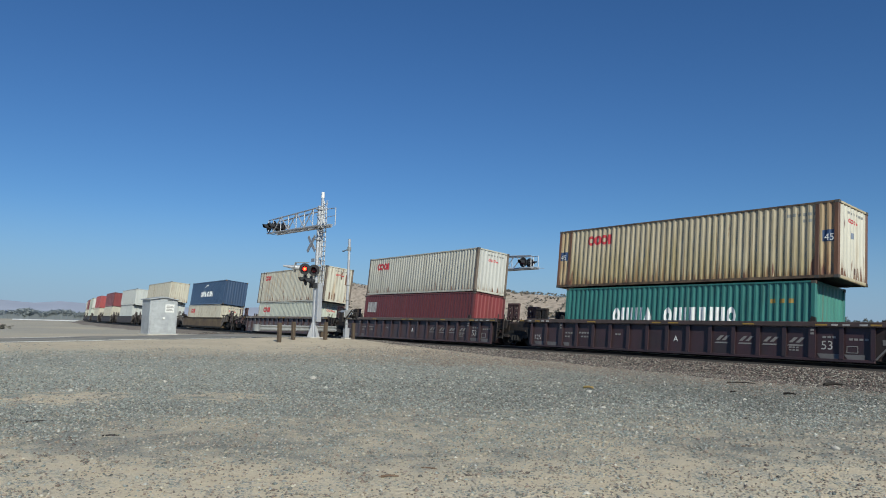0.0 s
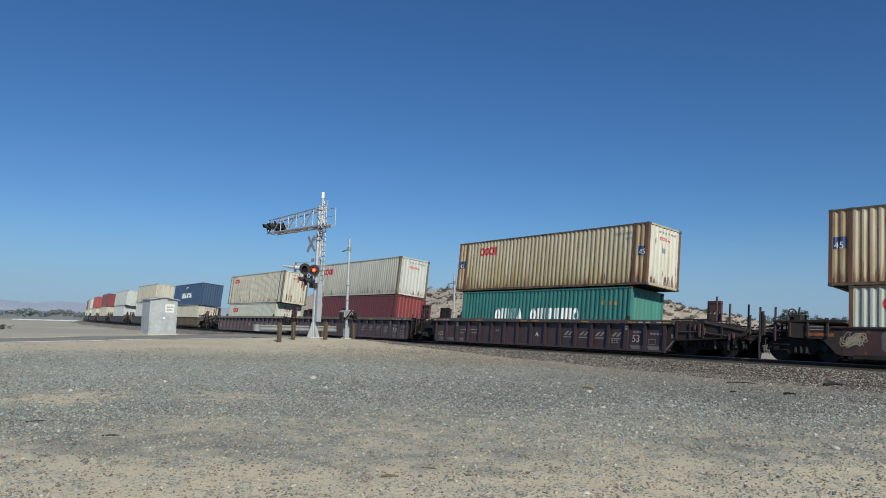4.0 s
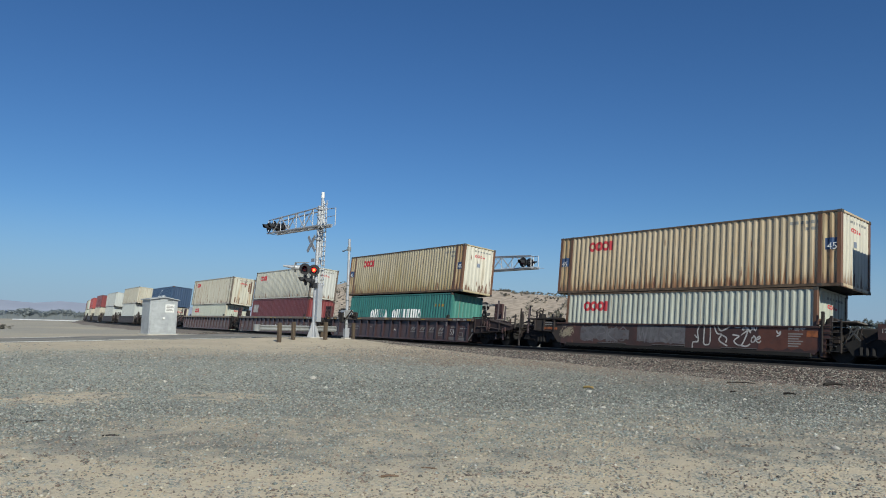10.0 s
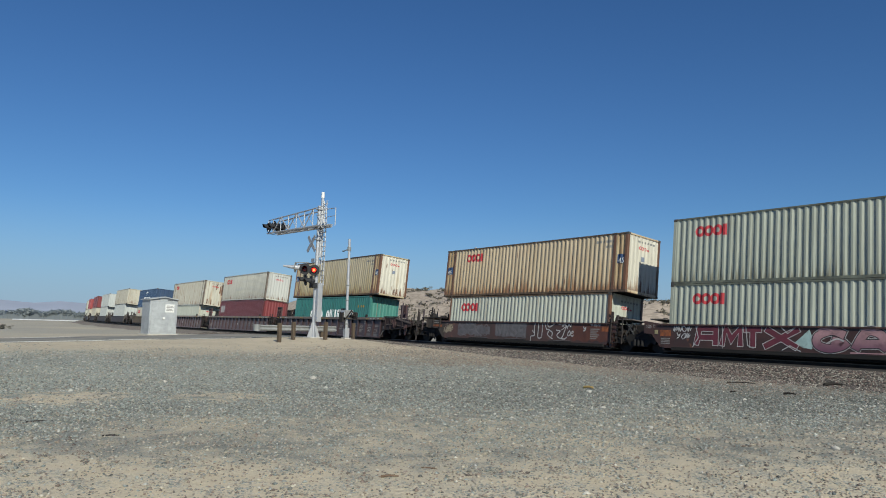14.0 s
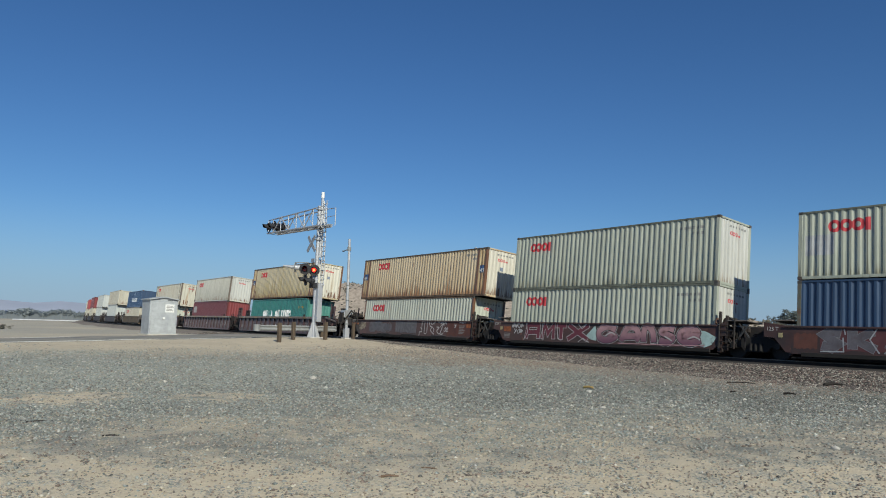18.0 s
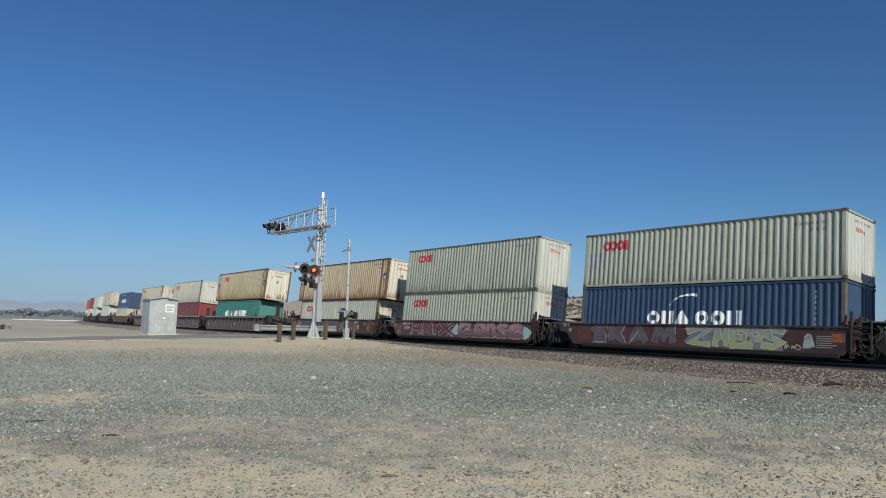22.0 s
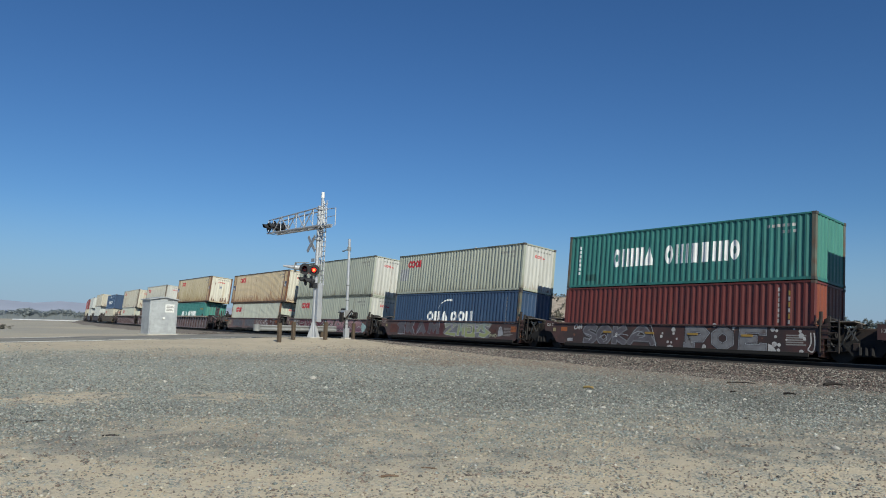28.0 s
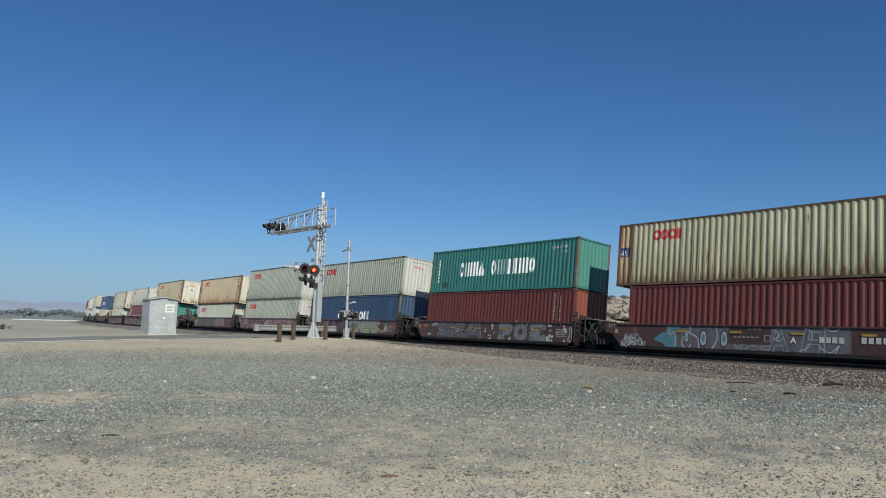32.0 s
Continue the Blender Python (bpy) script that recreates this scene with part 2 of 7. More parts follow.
M_FADED_PLATE = surface("faded_blue_plate", (0.16, 0.19, 0.25), rough=0.6)
M_UNDER = surface("underframe_dark", (0.011, 0.01, 0.0095), rough=0.9, spread=0.3)
M_ROOF = paint("roof_grey", (0.45, 0.44, 0.4), 0.35)
M_MAROON = surface("maroon_car_paint", (0.04, 0.0195, 0.0235), rough=0.42, spread=0.25, scale=1.0, second=(0.028, 0.02, 0.022), amount=0.45, patch=1.1, dust=0.16, dust_colour=(0.85, 0.66, 0.68))
# darker maroon for the end plates over the bogies
M_END_DARK = surface("dark_maroon_end", (0.02, 0.0125, 0.0135), rough=0.8, spread=0.35, scale=2, second=(0.034, 0.019, 0.019), amount=0.4, patch=2.2)
M_CHORD = surface("dusty_chord_paint", (0.05, 0.03, 0.031), rough=0.7, spread=0.3, scale=2, second=(0.026, 0.02, 0.02), amount=0.45, patch=2.5, dust=0.3)
M_BRACKET = surface("faded_maroon_bracket", (0.075, 0.036, 0.036), rough=0.7, spread=0.3, scale=3, second=(0.04, 0.024, 0.022), amount=0.45, patch=3)
M_BROWN = surface("brown_car_paint", (0.05, 0.022, 0.019), rough=0.5, spread=0.3, scale=1.5, second=(0.026, 0.018, 0.017), amount=0.46, patch=1.6, pits=0.34, dust=0.25, dust_colour=(0.8, 0.52, 0.45))
M_BROWN_DARK = surface("grimy_brown_paint", (0.019, 0.0125, 0.0115), rough=0.75, spread=0.3, scale=1.5, second=(0.033, 0.017, 0.014), amount=0.35, patch=1.6, dust=0.2)
M_STEEL_DARK = surface("grimy_steel", (0.02, 0.0175, 0.017), rough=0.8, metal=0.1, spread=0.3, scale=2, second=(0.032, 0.02, 0.016), amount=0.45, patch=2)
M_TRUCK = surface("black_bogie_grime", (0.012, 0.011, 0.011), rough=0.9, spread=0.4)
M_WHEEL = surface("wheel_steel", (0.02, 0.018, 0.017), rough=0.6, metal=0.4, spread=0.25)
M_STRIPE = surface("yellow_reflector", (0.3, 0.185, 0.04), rough=0.5, spread=0.2)
M_ORANGE_PLATE = surface("orange_plate", (0.27, 0.085, 0.03), rough=0.7, spread=0.35, scale=6, second=(0.07, 0.03, 0.024), amount=0.4, patch=5)

# ---- containers ----
def writing(car, name, text, x, z, size, y, mat, label=""):
    """Raised characters on the near side."""
    cu = bpy.data.curves.new(name, "FONT")
    cu.body, cu.size, cu.extrude, cu.align_x = text, size, 0.002, "LEFT"
    ob = new("tmp", cu)
    me = bpy.data.meshes.new_from_object(ob)
    bpy.data.objects.remove(ob)
    me.materials.append(mat)
    w = new(name, me)
    w.parent = car
    w.matrix_basis = pose(x, y, z, 90, 0, 0)
    if label:
        w["label"] = label
    return w


PITCH_X, DEEP = 0.2775, 0.037


def ribs(x0, x1, pitch, deep):
    """Breaks (x, depth) of a corrugated sheet from x0 to x1."""
    n = max(1, round((x1 - x0) / pitch))
    p = (x1 - x0) / n
    out = []
    for i in range(n):
        a = x0 + i * p
        dent = deep * 0.09 * math.sin(a * 12.9 + 2.1 * x1)
        out += [(a, dent), (a + 0.27 * p, dent * 0.6), (a + 0.5 * p, deep + dent), (a + 0.77 * p, deep - dent)]
    return out + [(x1, 0.0)]


def depth_at(breaks, x):
    for (a, da), (b, db) in zip(breaks, breaks[1:]):
        if a <= x <= b:
            return da + (db - da) * (x - a) / max(b - a, 1e-6)
    return 0.0


def sheet(breaks, z0, z1, at):
    """Corrugated sheet; at(x, d, z) places a point."""
    g = Geo()
    n = len(breaks)
    verts = [at(x, d, z) for z in (z0, z1) for x, d in breaks]
    return g.add(verts, [(i, i + 1, n + i + 1, n + i) for i in range(n - 1)])


def painted(breaks, spans, x0, x1, at, step=0.04):
    """Paint on a corrugated sheet as one connected strip: spans(x) gives the z intervals at x."""
    n = max(1, round((x1 - x0) / step))
    xs = sorted([x0 + (x1 - x0) * i / n for i in range(n + 1)] + [b for b, _ in breaks if x0 < b < x1])
    xs = [x for i, x in enumerate(xs) if i == 0 or x - xs[i - 1] > 0.002]
    for a, b in list(zip(xs, xs[1:])):
        if len(spans(a + 1e-6)) != len(spans(b - 1e-6)):
            lo, hi = a + 1e-6, b - 1e-6
            while hi - lo > 1e-7:
                m = (lo + hi) / 2
                lo, hi = (m, hi) if len(spans(m)) == len(spans(lo)) else (lo, m)
            xs.append(hi)
    xs.sort()
    g = Geo()
    for a, b in zip(xs, xs[1:]):
        da, db = depth_at(breaks, a) - 0.004, depth_at(breaks, b) - 0.004
        mid = spans((a + b) / 2)
        left, right = spans(a + 1e-6), spans(b - 1e-6)
        left = left if len(left) == len(mid) else mid
        right = right if len(right) == len(mid) else mid
        for (l0, l1), (r0, r1) in zip(left, right):
            g.add([at(a, da, l0), at(b, db, r0), at(b, db, r1), at(a, da, l1)], [(0, 1, 2, 3)])
    return g.welded()


def ring_spans(cx, cz, rx, rz, k):
    def spans(x):
        u = (x - cx) / rx
        if abs(u) >= 1:
            return []
        o = rz * math.sqrt(1 - u * u)
        v = (x - cx) / (rx * k)
        if abs(v) >= 1:
            return [(cz - o, cz + o)]
        i = rz * k * math.sqrt(1 - v * v)
        return [(cz - o, cz - i), (cz + i, cz + o)]
    return spans


def block_spans(z0, z1):
    return lambda x: [(z0, z1)]


def container(length, height, z, s, material, label, marks=(), end_mark="", posts=None, runs=(), group="containers on the train"):
    """A steel shipping box; its base stands z above the rails, its middle s metres along the train."""
    w, post = 2.438, posts or material
    half, hw = length / 2, w / 2
    t = thing("shipping_container", track_pose(s), label, "container", group)
    CARGO.append((t, s, z))
    base = Matrix.Translation((0, 0, z))
    ends = [(-half + 0.14, half - 0.14)] if length < 13 else [(-half + 0.14, -6.18), (-6.02, 6.02), (6.18, half - 0.14)]

    def put(name, g, m, lab="", par=None):
        return part(name, g.turned(base), m, par or t, lab)

    for side in (-1, 1):
        for a, b in ends:
            br = ribs(a, b, PITCH_X, DEEP * (0.6 if material is M_RED else 1))
            put("side_panel", sheet(br, 0.11, height - 0.07, lambda x, d, q: (x, side * (hw - 0.012 - d), q)), material if abs(a + b) < 1 or post is not M_RUSTED else M_STREAKED)
        put("top_rail", Geo().box(-half + 0.1, half - 0.1, min(side * hw, side * (hw - 0.06)), max(side * hw, side * (hw - 0.06)), height - 0.078, height - 0.012), M_RAIL_BROWN if post is M_RUSTED else M_RAIL_OLIVE if material is M_GREYWHITE else material)
        put("bottom_rail", Geo().box(-half + 0.1, half - 0.1, min(side * hw, side * (hw - 0.05)), max(side * hw, side * (hw - 0.05)), 0.012, 0.12), M_RAIL_BROWN if post is M_RUSTED and length > 13 else M_RAIL_OLIVE if material is M_GREYWHITE and height > 2.7 else material)
        for e in (-1, 1):
            xs = [half - 0.07] + ([6.1] if length > 13 else [])
            for q in xs:
                y0, y1 = sorted((side * hw, side * (hw - 0.15)))
                put("corner_post", Geo().box(e * q - 0.08, e * q + 0.07, y0, y1, 0.12, height - 0.1, 0.008), post)
                for zz in (0.0, height - 0.118):
                    put("corner_casting", Geo().box(e * q - 0.09, e * q + 0.088, min(side * (hw + 0.004), side * (hw - 0.162)), max(side * (hw + 0.004), side * (hw - 0.162)), zz, zz + 0.118, 0.008), M_RAIL_DARK)
    # front wall at the rear of the train, doors at the other end
    ebr = ribs(-hw + 0.13, hw - 0.13, 0.26, 0.026)
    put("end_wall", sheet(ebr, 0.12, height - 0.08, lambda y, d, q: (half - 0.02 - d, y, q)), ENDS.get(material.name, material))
    for e, nm in ((half, "end_rail"), (-half + 0.08, "end_rail")):
        for z0, z1 in ((0.012, 0.13), (height - 0.09, height - 0.012)):
            put(nm, Geo().box(e - 0.08, e, -hw + 0.13, hw - 0.13, z0, z1), material)
    for e in (-1, 1):
        door = put("door", Geo().box(-half + 0.015, -half + 0.05, min(0.01 * e, e * (hw - 0.14)), max(0.01 * e, e * (hw - 0.14)), 0.17, height - 0.125, 0.01), material)
        for k in (0.35, 0.85):
            put("lock_rod", Geo().tube((-half - 0.01, e * k, 0.1), (-half - 0.01, e * k, height - 0.1), 0.018, 6), M_STEEL_DARK, "", door)
    rb = ribs(-half + 0.1, half - 0.1, 0.42, 0.02)
    put("roof", Geo().add([(x, y, height - 0.02 - d) for y in (-hw + 0.04, hw - 0.04) for x, d in rb], [(i, i + 1, len(rb) + i + 1, len(rb) + i) for i in range(len(rb) - 1)]), M_ROOF)
    put("floor", Geo().box(-half + 0.08, half - 0.08, -hw + 0.05, hw - 0.05, 0.06, 0.13), M_UNDER)
    # markings on the near side
    br = [b for a, c in ends for b in ribs(a, c, PITCH_X, DEEP * (0.6 if material is M_RED else 1))]
    near = lambda x, d, q: (x, -(hw - 0.012 - d), q)
    for name, mat, shapes, lab in marks:
        for shape in shapes:
            if len(shape) == 4:
                x0, x1, z0, z1 = shape
                q = painted(br, block_spans(z0, z1), x0, x1, near, 0.5)
            else:
                fn, x0, x1 = shape
                q = painted(br, fn, x0, x1, near, 0.03)
            put(name, q, mat, lab)
    if length > 13 and end_mark:
        for x in (-6.68, 6.36):
            writing(t, "size_figures", "45", x, z + height * 0.48, 0.36, -hw - 0.002, M_WHITE_MARK, "white size figures")
    if end_mark and post is M_RUSTED and length > 13:
        put("size_plate", painted(ebr, block_spans(height * 0.56, height * 0.64), -0.12, 0.1, lambda yy, d, zz: (half - 0.02 - d, yy, zz)), M_FADED_PLATE, "small faded blue plate")
    if end_mark:
        for i in range(4):
            y = -0.35 + i * 0.2
            fn = ring_spans(y + 0.09, height - 0.62, 0.085, 0.085, 0.5) if i < 3 else block_spans(height - 0.7, height - 0.62)
            q = painted(ebr, fn, y, y + 0.17, lambda yy, d, zz: (half - 0.02 - d, yy, zz), 0.02)
            put("emblem", q, M_LOGO_RED, "red emblem on the end wall")
        for i in range(6):
            put("code", painted(ebr, block_spans(height - 0.36, height - 0.27), -0.4 + i * 0.22, -0.27 + i * 0.22, lambda yy, d, zz: (half - 0.02 - d, yy, zz)), M_CODE)
    for y0, y1, z0, z1 in runs:
        put("rust_run", painted(ebr, block_spans(z0, z1), y0, y1, lambda yy, d, zz: (half - 0.022 - d, yy, zz)), M_RUSTED, "rust run")
    return t


CARGO, CARS = [], []


def ring_logo(x, z, size):
    """Three thick rings and a short bar, a red shipping emblem."""
    out = []
    for i in range(3):
        c = x + size * (0.5 + i * 0.86)
        out.append((ring_spans(c, z + size / 2, size * 0.48, size * 0.5, 0.45), c - size * 0.48, c + size * 0.48))
    out += [(x + size * 2.7, x + size * 3.1, z, z + size)]
    return out


def lettering(x, z0, z1, words, width, gap, space):
    """Rows of plain shapes standing for brand lettering: o ring, h two bars, l bar, v wedge, b block."""
    out = []
    for word in words:
        for kind in word:
            w = width * (0.42 if kind == "l" else 1.0)
            if kind == "o":
                out.append((ring_spans(x + w / 2, (z0 + z1) / 2, w / 2, (z1 - z0) / 2, 0.42), x, x + w))
            elif kind == "h":
                out += [(x, x + w * 0.36, z0, z1), (x + w * 0.64, x + w, z0, z1)]
            elif kind == "v":
                out.append(((lambda x0, wd: lambda q: [(z0, z0 + (z1 - z0) * max(0.02, 1 - 1.7 * max(0.0, abs((q - x0) / wd - 0.5) - 0.08)))])(x, w), x, x + w))
            elif kind == "b":
                out.append((x, x + w * 0.72, z0, z1))
            else:
                out.append((x, x + w * 0.8, z0, z1))
            x += w + gap
        x += space
    return out


L40, L45, LOW, HIGH = 12.192, 13.716, 2.591, 2.896


def ring_mark(h, dx=1.05, size=0.47, length=L40, drop=0.88):
    return ("emblem", M_LOGO_RED, ring_logo(-length / 2 + dx, h - drop, size), "red ring emblem")


def plates45(h):
    g = [(-6.75, -6.25, h * 0.47, h * 0.62), (6.28, 6.74, h * 0.47, h * 0.62)]
    return ("size_plate", M_NAVY_PLATE, g, "navy plate with white size figures")


def code_rows(h, length):
    rows = [(length / 2 - 1.9 + i * 0.2, length / 2 - 1.9 + i * 0.2 + 0.13, h - 0.5, h - 0.38) for i in range(6)]
    rows += [(length / 2 - 1.3 + i * 0.22, length / 2 - 1.3 + i * 0.22 + 0.12, h - 0.75, h - 0.63) for i in range(3)]
    return rows


M_DARK_GREEN = surface("dark_green_patch", (0.02, 0.075, 0.065), rough=0.6, spread=0.2)
M_CODE = surface("faded_code_marks", (0.2, 0.2, 0.19), rough=0.6)

# stacks on the train, from its far front to its rear: (middle, lower, upper)
def stacks():
    swoosh = lambda x0, z0, r: (lambda x: [(z0 + math.sqrt(max(0, r * r - (x - x0 - r) ** 2)) * 0.62 - 0.09 * max(0.0, (x - x0) / r), z0 + math.sqrt(max(0, r * r - (x - x0 - r) ** 2)) * 0.62 + 0.02)] , x0, x0 + r * 1.25)
    # G
    container(L40, LOW, 0.36, -65.3, M_ORANGE_RED, "brick-red corrugated shipping container under a longer cream one", [("lettering", M_WHITE_MARK, [(4.6 + i * 0.2, 4.75 + i * 0.2, 2.2, 2.32) for i in range(5)], "")])
    container(L45, HIGH, 2.985, -65.25, M_MILDEWED, "long yellowed cream container with rust streaks and red emblem", [ring_mark(HIGH, 1.85, 0.47, L45), plates45(HIGH)], "red", M_RUSTED)
    # F
    container(L40, LOW, 0.37, -49.78, M_ORANGE_RED, "orange-red corrugated container below a green one", [("code", M_STRIPE, [(5.1, 5.19, 1.15 + i * 0.44, 1.33 + i * 0.44) for i in range(3)], ""), ("code", M_GREY_MARK, [(5.1, 5.19, 0.95 + i * 0.44, 1.1 + i * 0.44) for i in range(3)] + [(4.7, 4.76, 1.0 + i * 0.2, 1.14 + i * 0.2) for i in range(7)], "")])
    container(L40, LOW, 2.985, -49.78, M_GREEN, "sea-green corrugated container with large white lettering", [("lettering", M_WHITE_MARK, lettering(-3.3, 0.9, 1.75, ("ohlhv", "ohlbblho"), 0.405, 0.105, 0.55), "white block lettering"), ("lettering", M_WHITE_MARK, [(-5.42, -5.3, 0.62 + i * 0.21, 0.77 + i * 0.21) for i in range(7)], ""), ("patch", M_DARK_GREEN, [(-4.95, -4.3, 0.3, 0.62)], "dark green painted-out patch"), ("code", M_GREY_MARK, code_rows(LOW, L40), "")], "", M_POST_DULL)
    # E
    container(L40, LOW, 0.36, -34.27, M_BLUE, "navy-blue corrugated container with white lettering and swoosh", [("lettering", M_WHITE_MARK, lettering(-2.28, 0.86, 1.47, ("ohv", "ooh"), 0.63, 0.09, 0.22), "white block lettering"), ("emblem", M_WHITE_MARK, [swoosh(-1.2, 1.5, 1.1)], "white swoosh"), ("code", M_GREY_MARK, [(5.0, 5.09, 0.9 + i * 0.2, 1.03 + i * 0.2) for i in range(7)], "")], "", M_POST_DULL)
    container(L40, LOW, 2.975, -34.27, M_GREYWHITE, "grey-white corrugated container with red emblem and grey patch", [ring_mark(LOW, 1.05, 0.47), ("patch", surface("grey_patch", (0.3, 0.31, 0.32)), [(-5.85, -4.8, 0.9, 1.66)], "grey painted-out patch"), ("code", M_CODE, code_rows(LOW, L40), "")], "red")
    # D
    container(L40, LOW, 0.38, -18.8, M_GREYWHITE, "grey-white corrugated container set in a graffitied well car", [ring_mark(LOW, 1.05, 0.47), ("code", M_CODE, code_rows(LOW, L40), "")], "red")
    container(L40, HIGH, 2.96, -18.8, M_GREYWHITE, "tall grey-white container with small red emblem", [ring_mark(HIGH, 1.05, 0.47), ("code", M_CODE, code_rows(HIGH, L40), "")], "red")
    # C
    container(L40, LOW, 0.11, -3.35, M_PALE, "off-white container with rusty corner posts under a longer one", [ring_mark(LOW, 1.05, 0.47)], "red", M_RUSTED)
    container(L45, HIGH - 0.06, 2.71, -3.4, M_PEACH, "long rust-streaked cream container with red emblem", [ring_mark(HIGH, 1.85, 0.47, L45), plates45(HIGH), ("code", M_CODE, code_rows(HIGH, L45), "")], "red", M_RUSTED)
    # A
    container(L40, LOW, 0.36, 18.23, M_GREEN, "sea-green container with large white lettering in a maroon car", [("lettering", M_WHITE_MARK, lettering(-3.14, 0.86, 1.62, ("ohlhv", "ohlbblho"), 0.4, 0.09, 0.55), "white block lettering"), ("code", M_STRIPE, [(4.4, 4.6, 1.75, 1.92), (4.75, 4.95, 1.75, 1.92), (5.1, 5.3, 1.75, 1.92)], "")])
    container(L45, HIGH, 3.02, 18.2, M_YELLOWED, "long yellowed cream container with rusty end frames", [ring_mark(HIGH, 1.85, 0.47, L45), plates45(HIGH), ("code", M_CODE, code_rows(HIGH, L45), "")], "red", M_RUSTED, ((0.15, 0.25, 0.3, 0.55), (0.38, 0.48, 0.25, 0.6), (-0.9, -0.8, 0.15, 0.4)))
    # B
    container(L40, LOW, 0.38, 37.65, M_RED, "brick-red container with a pale square emblem", [("emblem", M_GREY_MARK, [(-5.7, -4.5, 1.4, 2.1)], "pale grey square emblem")])
    container(L40, LOW, 3.0, 37.65, M_OFFWHITE, "off-white corrugated container with grey stains and red emblem", [ring_mark(LOW, 1.05, 0.47)], "red", M_GRIME)
    # Z
    container(L40, LOW, 0.07, 57.35, M_PALE, "pale grey container in a well car", [ring_mark(LOW, 1.05, 0.47)], "red", M_CREAM)
    container(L45, HIGH - 0.05, 2.68, 57.3, M_SPOTTED, "long off-white container with heavy rust runs at its end", [ring_mark(HIGH, 1.2, 0.45, L45)], "red", M_GRIME, ((0.15, 0.25, 1.9, 2.5), (0.55, 0.7, 1.5, 2.35), (0.75, 0.9, 1.3, 2.6), (-0.75, -0.62, 0.2, 0.75), (-0.5, -0.42, 0.25, 0.6), (-0.3, -0.2, 0.18, 0.7)))
    # far ones
    container(L40, LOW, 0.05, 80.4, M_CREAM, "cream container below a navy one", [ring_mark(LOW, 1.05, 0.47)], "red")
    container(L40, LOW, 2.68, 80.2, M_BLUE, "navy-blue container with white lettering", [("lettering", M_WHITE_MARK, lettering(-2.28, 0.86, 1.47, ("ohv", "ooh"), 0.63, 0.09, 0.22), "white block lettering"), ("emblem", M_WHITE_MARK, [swoosh(-1.2, 1.5, 1.1)], "white swoosh")])
    for s, lo, up, top in ((104.1, M_WHITE_BOX, M_CREAM, 5.95), (127.4, M_WHITE_BOX, M_WHITE_BOX, 5.7), (150.9, M_CREAM, M_RED, 5.75), (174.0, M_CREAM, M_BRIGHT_RED, 5.65), (197.0, M_PALE, M_GREYWHITE, 5.6), (216.0, M_CREAM, M_RED, 5.6), (238.0, M_PALE, M_GREYWHITE, 5.5)):
        container(L40, LOW, top - 2 * LOW - 0.05, s, lo, "weathered %s container in a well car" % ("cream" if lo is M_CREAM else "off-white" if lo is M_WHITE_BOX else "pale grey"), [], "")
        container(L45 if s < 140 else L40, LOW, top - LOW, s, up, "weathered %s container on another one" % ("cream" if up is M_CREAM else "red" if up in (M_RED, M_BRIGHT_RED) else "off-white" if up is M_WHITE_BOX else "pale grey"), [], "")


stacks()
# ---- well cars ----
M_PANEL = surface("stencil_panel", (0.13, 0.125, 0.125), rough=0.7, spread=0.2)
M_FADED = surface("faded_white_stencil", (0.22, 0.21, 0.2), rough=0.7, spread=0.2)
M_PALE_MARK = surface("faded_white_paint", (0.4, 0.39, 0.37), rough=0.6, spread=0.2)
M_WALKWAY = surface("dusty_grating", (0.14, 0.125, 0.115), rough=0.85, spread=0.3, scale=6)
M_HOSE = surface("grey_rubber_hose", (0.05, 0.05, 0.05), rough=0.6, spread=0.2)


